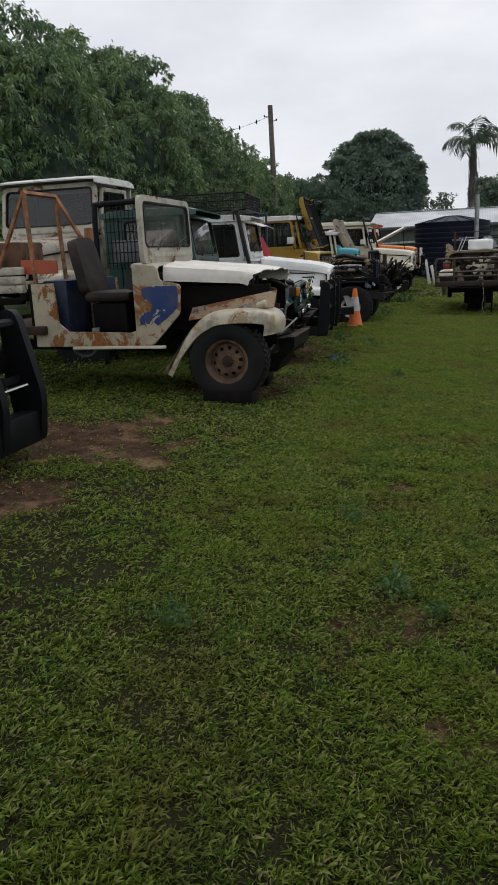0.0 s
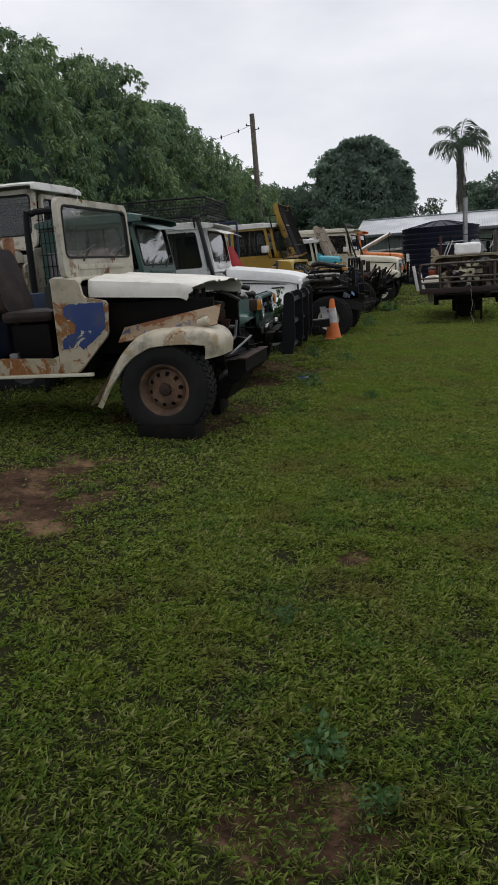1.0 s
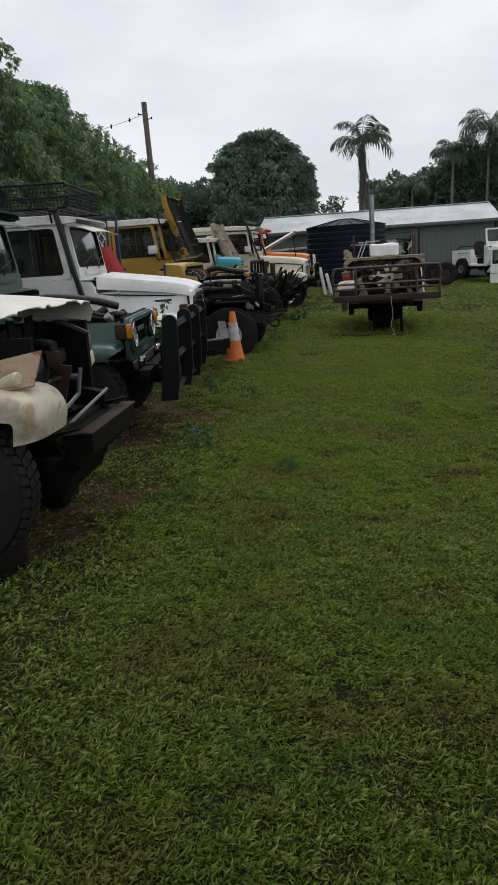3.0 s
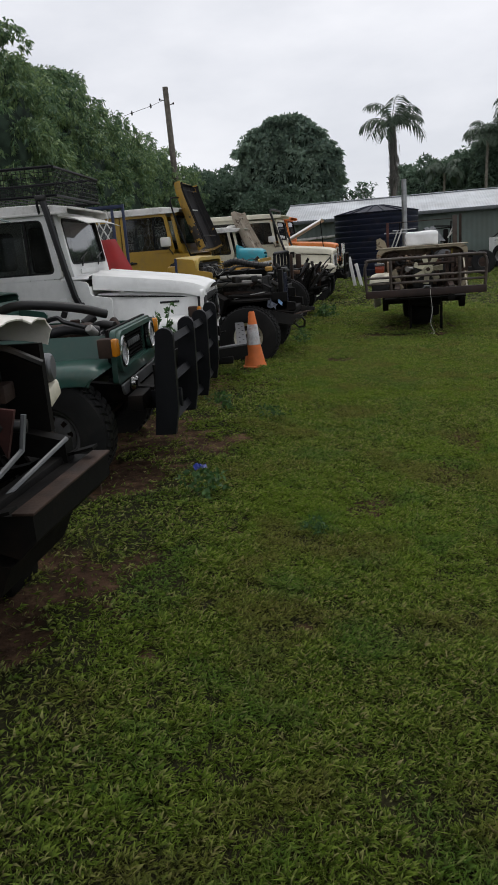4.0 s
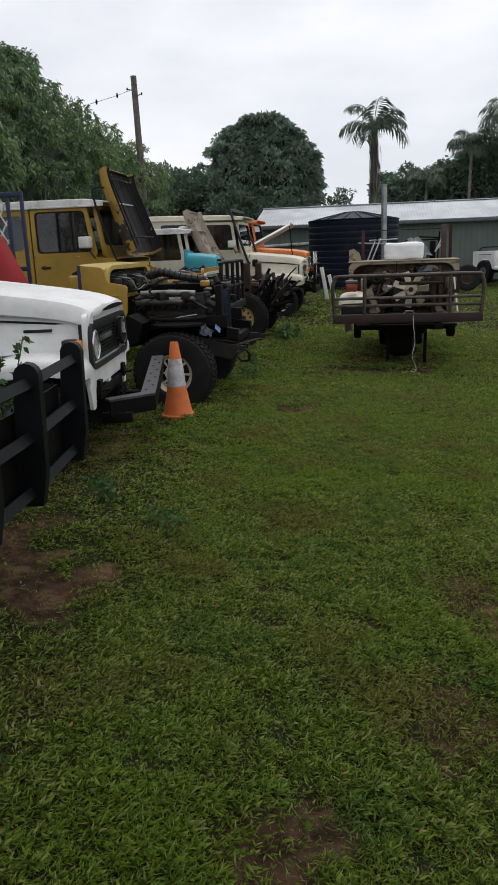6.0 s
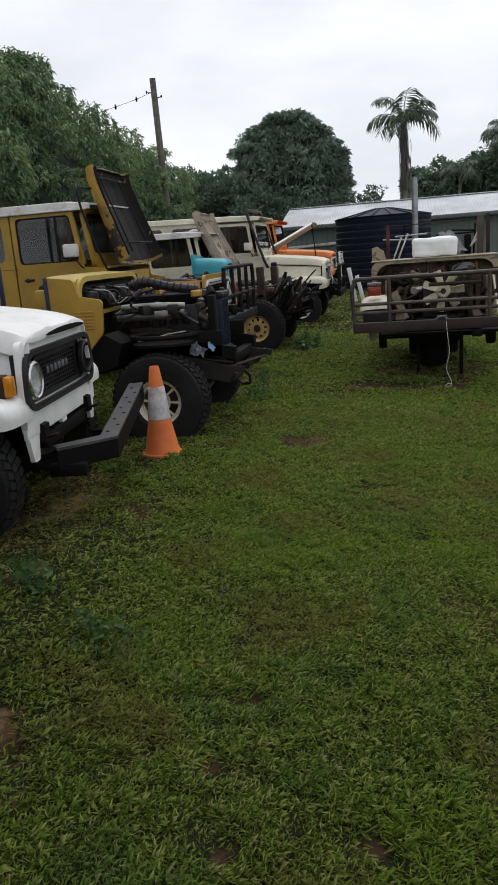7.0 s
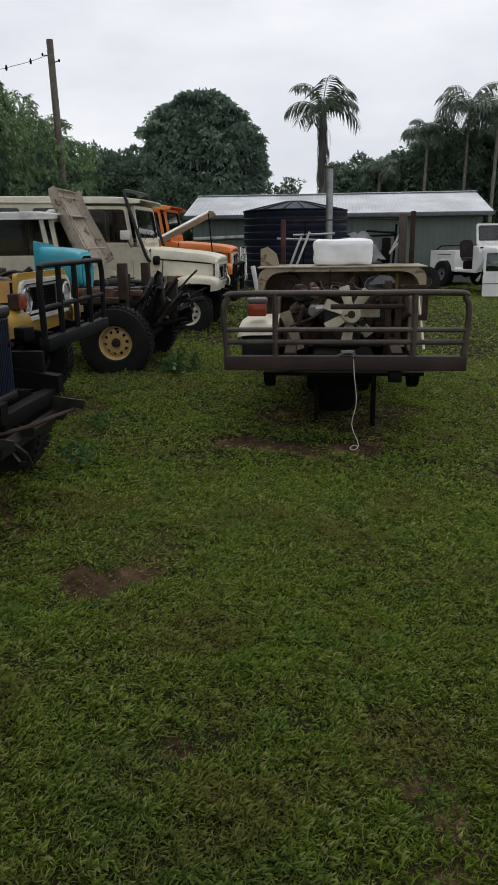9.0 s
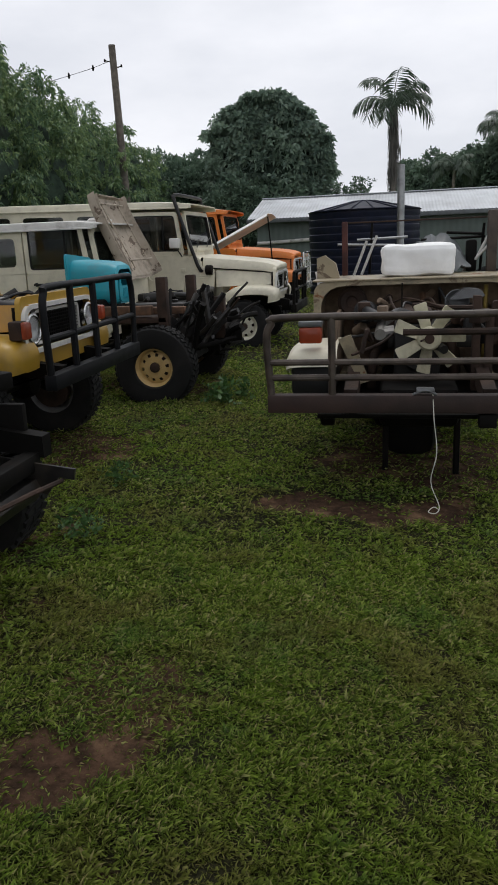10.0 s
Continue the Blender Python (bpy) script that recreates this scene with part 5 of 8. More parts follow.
tree("shrub_tree", "low dark green tree behind the parked vehicles", -6.2, 47, [(0, 0, 2.2, 3.2, 2.2, 2.2)] + lump(R5, 5, 2.6, 1.2, 2.2, 3.6, 0.9, 1.4), 22, 2200, 9, 0.24, 0.10, 0.1, DARKLEAF, 0.2, 1.2, 0.3, 0.72)
big = [(0.3, 0, 4.2, 2.35, 2.0, 3.0), (-1.3, 0, 4.9, 1.1, 1.2, 2.0), (1.7, 0, 4.6, 1.0, 1.3, 2.2), (-0.6, 0, 6.6, 1.3, 1.3, 1.1), (0.8, 0, 6.7, 1.0, 1.2, 1.1), (1.6, 0, 2.4, 1.3, 1.3, 1.8), (-1.6, 0, 2.4, 1.4, 1.3, 1.6)]
for k in range(62):
    # whorls that stand clear of the crown, along a squarish outline with notches
    ang = -0.25 + 3.65 * k / 61
    c, sn = math.cos(ang), math.sin(ang)
    rad = (abs(c) ** 3.2 + abs(sn) ** 3.2) ** (-1 / 3.2) * R5.uniform(0.84, 1.0) * (0.86 if 0.55 < ang < 0.95 else 1.0)
    big.append((0.06 + 2.80 * rad * c, R5.uniform(-0.9, 0.6), 4.9 + 3.15 * rad * sn, *(R5.uniform(0.20, 0.34) * np.array((1, 1, 0.6)))))
tree("umbrella_tree", "broad dark rainforest tree with whorled leaves behind the shed", -5.95, 48.5, big, 23, 5200, 9, 0.30, 0.13, 0.45, BROADLEAF, 0.25, 2.0, 0.16, 0.78, fan=0.08, low=-0.4)
tree("shrub_tree", "thin light tree crown above the shed roof", -1.9, 58, lump(R5, 7, 2.2, 1.5, 3.0, 4.6, 0.4, 0.8), 24, 260, 8, 0.24, 0.10, 0.1, DARKLEAF, 0.12, 2.4, 0.6, 0)
for k, (tx, ty, h) in enumerate(((3.2, 62, 7.0), (7.5, 61, 8.7), (11.6, 62, 9.2), (16.5, 60, 8.8), (21.0, 60, 7.8), (25.5, 58, 7.4))):
    tree("shrub_tree", "dense dark tree in the thicket behind the shed", tx, ty, [(0, 0, h * 0.45, 3.4, 2.6, h * 0.46)] + lump(R5, 6, 2.8, 1.5, h * 0.5, h * 0.8, 1.0, 1.6), 30 + k, 2200, 9, 0.32, 0.13, 0.3, DARKLEAF, 0.22, 2.0, 0.3, 0.72)


def palm(x, y, h, seed, n=11, size=1.9, lean_=0.0, skirt=True, label="tall palm with drooping feathery fronds"):
    """A ringed trunk, arching fronds of many leaflets, a skirt of dry ones."""
    rng = np.random.default_rng(seed)
    root = thing("palm_tree", x, y, 0, 0, label, "palm tree")
    top = Vector((lean_, 0, h))
    bm = bm_new()
    tube(bm, [(0, 0, -0.2), (lean_ * 0.4, 0, h * 0.5), top], (0.125, 0.085), 12, 6)
    part("trunk", bm, PALMBARK, root)
    for k in range(n):
        a = 2 * math.pi * (k * 0.382 + rng.uniform(-0.04, 0.04))
        up = rng.uniform(0.15, 1.15) if k < n - 2 else 1.45
        L = size * rng.uniform(0.85, 1.1)
        pts, t = [], top.copy()
        for i in range(13):
            s = i / 12
            el = up - 2.0 * s ** 1.3 * rng.uniform(0.95, 1.05)
            pts.append(t.copy())
            t = t + Vector((math.cos(a) * math.cos(el), math.sin(a) * math.cos(el), math.sin(el))) * L / 12
        bm = bm_new()
        tube(bm, pts, (0.025, 0.006), 5)
        stem = part("frond", bm, PALMLEAF, root)
        m = 30
        q = np.array([pts[min(11, int(i / m * 12))].lerp(pts[min(12, int(i / m * 12) + 1)], (i / m * 12) % 1) for i in range(2, m)])
        tang = np.gradient(q, axis=0)
        tang /= np.linalg.norm(tang, axis=1, keepdims=True)
        out = np.cross(tang, (0, 0, 1.0))
        out /= np.linalg.norm(out, axis=1, keepdims=True) + 1e-6
        vs = []
        for s in (-1, 1):
            length = size * 0.40 * np.sin(np.linspace(0.35, 2.7, len(q)))[:, None] * rng.uniform(0.85, 1.15, (len(q), 1))
            way = out * s + tang * 0.55 + np.array((0, 0, -0.55)) + rng.normal(0, 0.12, q.shape)
            way /= np.linalg.norm(way, axis=1, keepdims=True)
            tip = q + way * length
            tip[:, 2] -= 0.25 * length[:, 0]
            w = tang * 0.042
            vs.append(np.stack([q - w, q + way * length * 0.5 - w, tip, q + way * length * 0.5 + w, q + w][0:1] + [q + way * length * 0.5 + w, tip, q + way * length * 0.5 - w], 1))
        v = np.concatenate(vs).reshape(-1, 3)
        tagged(soup("leaf_fringe", v, np.arange(len(v)).reshape(-1, 4), PALMLEAF, stem), kind="stuff")
    if skirt:
        p = np.stack([rng.normal(lean_, 0.07, 260), rng.normal(0, 0.07, 260), h - rng.random(260) * 2.6 + 0.1], 1)
        d = np.stack([rng.normal(0, 0.2, 260), rng.normal(0, 0.2, 260), np.full(260, -1.0)], 1)
        v, f = leaves(rng, p, d, 2, 0.9, 0.05, 1.2, 0.12, 0.05)
        soup("dry_skirt", v, f, DEADPALM, root, "hanging dry brown fronds")
    return root


palm(-0.12, 45.0, 6.75, 41, 11, 2.05)
for k, (px_, py_, ph, sz) in enumerate(((5.8, 58, 7.2, 2.0), (8.2, 58.5, 8.6, 2.6), (9.6, 57, 8.2, 2.5), (11.0, 58, 8.2, 2.5), (3.0, 57, 5.1, 1.6))):
    palm(px_, py_, ph, 50 + k, 15, sz, 0.2, False, "dark palm in the thicket behind the shed")


# ---- the row of parked wrecks ----
ROW = "wrecked four-wheel drives parked side by side"


def wreck_cream():
    """Cream and rust utility with neither doors nor roof, on sunken wheels."""
    r = thing("utility", -2.145, 7.15, 0.13, 2, "stripped cream, blue and rust utility without doors or roof", "car", ROW)
    chassis(r, 0.40, -2.3)
    axle(r, 0.0, 0.40)
    wheel(r, 0, -0.70, 0.35, 0.37, 0.22, RIMRUST, "plain")
    wheel(r, -0.30, 0.60, 0.33, 0.37, 0.22, RIMRUST, "plain")
    cowl(r, CREAM_OLD, CREAM_RUST, wall=SOOTSHADE, steering=False)
    for s in (-1, 1):
        bm = bm_new()
        edge = [(-0.79, 1.03), (-0.66, 1.045), (-0.455, 1.04), (-0.445, 0.93), (-0.455, 0.845), (-0.56, 0.755), (-0.66, 0.685), (-0.70, 0.72), (-0.74, 0.70), (-0.83, 0.69), (-0.835, 0.76), (-0.78, 0.80), (-0.72, 0.82), (-0.70, 0.88), (-0.76, 0.91), (-0.80, 0.96)]
        fine = []
        for k, (u, w) in enumerate(edge):
            a, b = edge[(k + 1) % len(edge)]
            fine += [(u + (a - u) * q / 6, w + (b - w) * q / 6) for q in range(6)]
        edge = [(u + 0.014 * noise.noise(Vector((u * 46, w * 46, 0))), w + 0.014 * noise.noise(Vector((u * 46, w * 46, 5)))) for u, w in fine]
        slab(bm, edge, "y", s * 0.743, s * 0.748)
        part("blue_coat", bm, BLUEPAINT, r, "patch of old blue paint")
    windscreen(r, CREAM_OLD, GLASSDIRTY, 1.86, slope=0.02)
    hood(r, HOODWHITE, 0, 0.22, x0=0.40, label="chalky white bonnet with a torn front edge")
    fender(r, -1, CREAM)
    for s in (-1,):
        bm = bm_new()
        sheet(bm, [[(-0.36 + 0.80 * i / 8, s * (0.74 - 0.14 * j / 3 - 0.03 * i / 8), 0.73 + 0.10 * i / 8 + (0.10 + 0.04 * i / 8) * j / 3) for j in range(4)] for i in range(9)], 0.01)
        part("wing_apron", bm, APRONRUST, r, "rust-streaked inner wing panel")
    bm = bm_new()
    drum(bm, (0.28, -0.66, 0.83), (0.37, -0.69, 0.86), 0.036, 14, 0.01)
    part("lamp_stub", bm, CREAM, r)
    bm = bm_new()
    drum(bm, (0.12, 0.74, 0.87), (0.22, 0.76, 0.87), 0.07, 16, 0.012)
    lamp = part("side_lamp", bm, GREYSTEEL, r)
    bm = bm_new()
    box(bm, 0.10, 0.22, 0.66, 0.82, 0.70, 0.79, 0.02, Matrix.Rotation(radians(18), 4, "X"))
    part("lamp_shell", bm, IVORY, lamp, "broken cream lamp shell")
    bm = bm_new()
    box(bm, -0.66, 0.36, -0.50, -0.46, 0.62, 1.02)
    part("inner_wing", bm, SOOTSHADE, r)
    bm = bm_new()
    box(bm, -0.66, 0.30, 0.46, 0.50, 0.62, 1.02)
    part("inner_wing", bm, SOOTSHADE, r)
    # uneven black slats that stand for the deep shade in the open front
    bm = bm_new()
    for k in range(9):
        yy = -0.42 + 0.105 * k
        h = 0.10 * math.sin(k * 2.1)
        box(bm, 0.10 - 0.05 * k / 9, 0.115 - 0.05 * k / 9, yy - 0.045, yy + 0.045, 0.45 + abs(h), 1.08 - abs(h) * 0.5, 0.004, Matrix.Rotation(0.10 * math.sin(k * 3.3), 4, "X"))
    part("front_shade_slats", bm, SOOTSHADE, r, "black slats for the deep shade behind the torn front")
    engine(r, 3, bits=10)
    # sill, tub stump, floor
    for s in (-1, 1):
        bm = bm_new()
        slab(bm, [(-0.885, 0.50), (-1.93, 0.50), (-1.93, 1.10), (-1.70, 1.10), (-1.68, 0.72), (-1.58, 0.64), (-0.95, 0.62), (-0.885, 0.64)], "y", s * 0.715, s * 0.745)
        part("door_sill", bm, CREAM_RUST, r, "orange-rusted cream door sill")
        bm = bm_new()
        box(bm, -1.55, -0.60, s * 0.72, s * 0.755, 0.47, 0.498, 0.006)
        part("sill_trim", bm, IVORY, r)
    bm = bm_new()
    box(bm, -1.98, -0.66, -0.70, 0.70, 0.56, 0.585)
    box(bm, -1.98, -1.93, -0.72, 0.72, 0.56, 1.10, 0.01)
    part("floor_pan", bm, SOOTSHADE, r)
    bm = bm_new()
    box(bm, -1.92, -1.66, -0.55, 0.60, 0.60, 1.12, 0.02)
    part("rear_bulkhead", bm, BLUECRATE, r)
    bm = bm_new()
    sheet(bm, [[(-2.05, -0.66, 1.19), (-1.68, -0.64, 1.19)], [(-2.05, -0.66, 1.33), (-1.68, -0.64, 1.31)]], 0.02)
    part("red_panel", bm, REDFADED, r)
    bm = bm_new()
    box(bm, -2.75, -2.12, -0.60, -0.1, 1.22, 1.50, 0.02)
    part("scrap_crate", bm, RUSTBROWN, r)
    seat(r, -0.32, -1.26, VINYL, 0.10)
    # orange roll frame behind the seats
    f = None
    for yy in (-0.66, -0.05):
        for a, b in (((-1.92, 1.10), (-1.95, 1.94)), ((-2.31, 1.25), (-1.95, 1.94)) if yy < -0.3 else ((-1.63, 1.40), (-1.95, 1.94))):
            bm = bm_new()
            p, q = Vector((a[0], yy, a[1])), Vector((b[0], yy, b[1]))
            tube(bm, [p, q], 0.022, 4)
            if f is None:
                f = part("roll_frame", bm, RUSTORANGE, r, "orange rusty roll frame of square tube")
            else:
                part("frame_tube", bm, RUSTORANGE, f)
    bm = bm_new()
    tube(bm, [(-1.95, -0.68, 1.94), (-1.95, -0.03, 1.94)], 0.024, 4)
    part("frame_tube", bm, RUSTORANGE, f)
    bm = bm_new()
    box(bm, -1.65, -1.58, -0.09, -0.01, 0.60, 1.62, 0.008)
    part("frame_post", bm, RUSTORANGE, f)
    rnd = random.Random(44)
    for k in range(16):
        u, w = rnd.uniform(-1.45, -0.95), rnd.uniform(-0.66, 0.3)
        g = rnd.uniform(0.02, 0.06)
        bm = bm_new()
        box(bm, u - g, u + g, w - g * 0.7, w + g * 0.7, 0.585, 0.60 + g * 1.3, 0.008, Matrix.Rotation(rnd.uniform(0, 3), 4, "Z"))
        part("floor_scrap", bm, rnd.choice((SOOTSHADE, GRIME, GREYSTEEL, BROWN)), r)
    for k in range(3):
        bm = bm_new()
        box(bm, -2.28, -2.0, -0.78, -0.70, 1.02 + 0.085 * k, 1.095 + 0.085 * k, 0.01)
        part("tray_board", bm, CREAM_OLD, r)
    bm = bm_new()
    box(bm, -2.6, -1.80, -0.80, 0.78, 0.62, 0.70, 0.01)
    part("tray", bm, RUST, r)
    bm = bm_new()
    box(bm, -2.38, -2.32, -0.82, -0.76, 0.70, 1.42, 0.006)
    part("tray_post", bm, RUSTORANGE, r)
    bm = bm_new()
    box(bm, -3.0, -2.39, -0.80, -0.74, 0.70, 1.36, 0.02)
    part("tray_side", bm, BROWN, r)
    # front bumper with rusted blocks
    bm = bm_new()
    slab(bm, [(0.38, 0.36), (0.46, 0.33), (0.535, 0.40), (0.535, 0.50), (0.38, 0.50)], "y", -0.30, 0.50)
    b = part("front_bumper", bm, SOOTSHADE, r)
    bm = bm_new()
    box(bm, 0.46, 0.545, -0.31, 0.51, 0.502, 0.514, 0.004)
    part("bumper_lip", bm, RUST, b)
    bm = bm_new()
    slab(bm, [(0.26, 0.18), (0.36, 0.18), (0.42, 0.30), (0.26, 0.32)], "y", -0.30, 0.30)
    part("lower_beam", bm, SOOTSHADE, b)
    bm = bm_new()
    box(bm, 0.36, 0.48, 0.505, 0.52, 0.30, 0.46, 0.004)
    part("end_plate", bm, RUSTBROWN, b)
    bm = bm_new()
    tube(bm, [(0.30, -0.35, 0.52), (0.38, 0.0, 0.66), (0.40, 0.02, 0.80)], 0.012, 6)
    part("bent_rod", bm, GREYSTEEL, b)
    bm = bm_new()
    tube(bm, [(0.34, -0.2, 0.50), (0.46, 0.25, 0.64)], 0.010, 6)
    part("bent_rod", bm, GREYSTEEL, b)
    bm = bm_new()
    slab(bm, [(0.18, 0.82), (0.32, 0.80), (0.26, 0.60)], "y", 0.10, 0.12)
    part("red_bracket", bm, RUSTRED, b)
    bm = bm_new()
    box(bm, -0.10, 0.16, 0.14, 0.42, -0.05, 0.20, 0.02)
    part("support_block", bm, SOOTSHADE, r)
    # bricks under the wheel
    bm = bm_new()
    box(bm, -0.22, 0.25, -0.88, -0.60, -0.12, 0.085, 0.012)
    part("timber_block", bm, SOOTSHADE, r)


def wreck_green():
    r = thing("four_wheel_drive", -2.55, 9.53, 0.05, 7, "dark green four-wheel drive without a bonnet, engine bare", "car", ROW)
    chassis(r)
    axle(r, 0.0, 0.38)
    for xx in (0, -2.285):
        for s in (-1, 1):
            wheel(r, xx, s * 0.70, 0.37, 0.39, 0.24, WETSTEEL, "plain")
    cowl(r, GREEN)
    windscreen(r, GREEN, GLASSDIRTY)
    door(r, -1, GREEN)
    door(r, 1, GREEN)
    hardtop(r, GREEN, GREEN, rear=-1.88, windows=0, visor=True)
    bm = bm_new()
    box(bm, -1.88, -0.68, -0.70, 0.70, 0.53, 0.556)
    box(bm, -1.88, -1.84, -0.73, 0.73, 0.54, 1.27, 0.006)
    part("cab_floor", bm, GREEN, r)
    for s in (-1, 1):
        bm = bm_new()
        slab(bm, [(-1.72, 0.55), (-1.88, 0.55), (-1.88, 1.865), (-1.72, 1.865)], "y", s * 0.705, s * 0.742)
        part("cab_corner", bm, GREEN, r)
    bm = bm_new()
    box(bm, -3.2, -1.95, -0.75, 0.75, 0.62, 0.72, 0.01)
    part("tray", bm, RUST, r)
    fender(r, -1, GREEN, front=SHORTWING)
    fender(r, 1, GREEN, front=SHORTWING)
    apron(r, -1, GREEN, z1=1.0)
    apron(r, 1, GREEN, z1=1.0)
    grille(r, GREEN, GREEN, letters=GREYSTEEL, slim=True)
    for s in (-1, 1):
        indicator(r, 0.40, s * 0.66, 0.90)
        bm = bm_new()
        drum(bm, (0.47, s * 0.42, 0.63), (0.52, s * 0.42, 0.63), 0.05, 16, 0.012)
        part("driving_lamp", bm, CHROME, r)
    radiator(r, 0.33, SOOTSHADE, 0.6, 0.95)
    engine(r, 5, bits=26, cover=RUST, raised=0.05)
    bm = bm_new()
    tube(bm, [(-0.50, -0.10, 1.12), (-0.30, -0.16, 1.17), (0.05, -0.12, 1.13), (0.25, 0.0, 1.06)], 0.032, 10, 4)
    part("air_duct", bm, HOSE, r)
    bm = bm_new()
    box(bm, 0.50, 0.60, -0.70, 0.70, 0.50, 0.60, 0.012)
    part("front_bumper", bm, SOOTSHADE, r)
    # heavy plate bull bar
    b = None
    for k in range(4):
        yy, dx = ((-0.85, 0.0), (-0.17, 0.03), (0.32, 0.06), (1.06, 0.05))[k]
        bm = bm_new()
        pts = [(0.69, 0.38), (0.815, 0.38), (0.845, 0.54), (0.855, 0.95)] + [(0.80 + 0.055 * math.cos(a), 0.965 + 0.055 * math.sin(a)) for a in np.linspace(0.2, math.pi - 0.2, 7)] + [(0.745, 0.95), (0.71, 0.54)]
        pts = [(u + dx, w) for u, w in pts]
        slab(bm, pts, "y", yy - 0.028, yy + 0.028)
        if b is None:
            b = part("bull_bar", bm, BLACKPAINT, r, "heavy black plate bull bar")
        else:
            part("upright", bm, BLACKPAINT, b)
    for zz, xx in ((0.93, 0.80), (0.69, 0.78), (0.44, 0.76)):
        bm = bm_new()
        tube(bm, [(xx, -0.87, zz), (xx + 0.03, -0.17, zz), (xx + 0.06, 0.32, zz), (xx + 0.05, 1.08, zz)], 0.034, 4)
        part("rail", bm, BLACKPAINT, b)
    bm = bm_new()
    slab(bm, [(0.715, -0.82), (0.745, -0.17), (0.775, 0.32), (0.765, 1.03), (0.755, 1.03), (0.765, 0.32), (0.735, -0.17), (0.705, -0.82)], "z", 0.41, 0.80)
    part("backing_plate", bm, SOOTSHADE, b)
    bm = bm_new()
    slab(bm, rounded([(-0.56, 0.58), (0.56, 0.58), (0.60, 0.65), (-0.60, 0.65)], 0.02, 3), "x", 0.445, 0.462)
    part("lower_panel", bm, GREYSTEEL, r, "scuffed bare metal strip below the grille")
    for yy in (-0.42, 0.42):
        bm = bm_new()
        box(bm, 0.55, 0.80, yy - 0.03, yy + 0.03, 0.46, 0.58, 0.006)
        part("mounting_arm", bm, BLACKPAINT, b)


def wreck_white():
    r = thing("four_wheel_drive", -2.63, 12.19, 0.06, 7, "faded white hardtop four-wheel drive with a black roof rack", "car", ROW)
    chassis(r, 0.46)
    axle(r, 0.0, 0.38)
    for xx in (0, -2.285):
        for s in (-1, 1):
            wheel(r, xx, s * 0.70, 0.36, 0.38, 0.23, RIMGREY, "plain")
    cowl(r, WHITE, high=0.05)
    windscreen(r, WHITE)
    door(r, -1, WHITE)
    door(r, 1, WHITE, mirror=WHITE)
    tub(r, WHITE)
    hardtop(r, WHITE_DULL, WHITE, visor=True)
    fender(r, -1, WHITE, front=MIDWING)
    fender(r, 1, WHITE, front=MIDWING)
    apron(r, -1, WHITE, rear=-0.60, z1=1.115)
    apron(r, 1, WHITE, rear=-0.60, z1=1.115)
    hood(r, WHITE, 0, high=0.055)
    grille(r, WHITE, PLASTIC, mesh_mat=PLASTIC, letters=GREYSTEEL, broken=(1,))
    bm = bm_new()
    for yy, zz, w in ((-0.52, 0.42, 0.085), (-0.02, 0.46, 0.05), (0.52, 0.43, 0.07)):
        slab(bm, rounded([(yy - w, 0.60), (yy + w, 0.60), (yy + w * 0.45, zz), (yy - w * 0.45, zz)], 0.015, 3), "x", 0.405, 0.43)
    box(bm, 0.405, 0.433, -0.61, 0.61, 0.555, 0.61, 0.006)
    part("valance", bm, WHITE, r, "white valance with cut slots")
    bm = bm_new()
    slab(bm, [(0.08 + 0.34 * math.sin(a), 1.066 + 0.026 * math.cos(a) * (1 if math.cos(a) > 0 else 0.25)) for a in np.linspace(-math.pi, math.pi, 25)[:-1]], "x", 0.455, 0.482)
    part("bonnet_mouth", bm, SOOTSHADE, r, "dark slot in the bonnet's front edge")
    bm = bm_new()
    drum(bm, (0.28, 0.66, 0.87), (0.38, 0.66, 0.87), 0.045, 16, 0.02)
    part("side_lamp", bm, WHITE, r)
    indicator(r, 0.34, -0.66, 0.855)
    for s in (-1, 1):
        bm = bm_new()
        box(bm, 0.0, 0.19, s * 0.530, s * 0.549, 0.955, 0.975, 0.004, Matrix.Rotation(radians(-2.5 * s), 4, "Z"))
        part("name_badge", bm, PLASTIC, r)
    # snorkel
    bm = bm_new()
    tube(bm, [(-0.70, -0.72, 1.00), (-0.765, -0.785, 1.10), (-0.93, -0.79, 1.90), (-0.96, -0.79, 2.02)], 0.031, 6, 3)
    box(bm, -1.01, -0.91, -0.83, -0.75, 1.98, 2.03, 0.012)
    part("snorkel", bm, PLASTIC, r)
    # roof rack: a basket of black tube and mesh
    rack = None
    x0, x1, yy, za, zb = -0.82, -2.75, 0.78, 2.02, 2.27
    for pts in ([(x0, -yy, za), (x0, yy, za), (x1, yy, za), (x1, -yy, za), (x0, -yy, za)], [(x0, -yy, zb), (x0, yy, zb), (x1, yy, zb), (x1, -yy, zb), (x0, -yy, zb)]):
        bm = bm_new()
        for a, b in zip(pts, pts[1:]):
            tube(bm, [a, b], 0.014, 6)
        if rack is None:
            rack = part("roof_rack", bm, BLACKPAINT, r, "black mesh roof rack")
        else:
            part("rack_rail", bm, BLACKPAINT, rack)
    bm = bm_new()
    for k in range(46):
        xx = x0 + (x1 - x0) * k / 45
        for s in (-1, 1):
            tube(bm, [(xx, s * yy, za), (xx, s * yy, zb)], 0.003, 4)
        if k % 3 == 0:
            tube(bm, [(xx, -yy, za), (xx, yy, za)], 0.005, 4)
    for k in range(40):
        y2 = -yy + 2 * yy * k / 39
        for xx in (x0, x1):
            tube(bm, [(xx, y2, za), (xx, y2, zb)], 0.003, 4)
    for k in range(1, 6):
        z2 = za + (zb - za) * k / 6
        for s in (-1, 1):
            tube(bm, [(x0, s * yy, z2), (x1, s * yy, z2)], 0.003, 4)
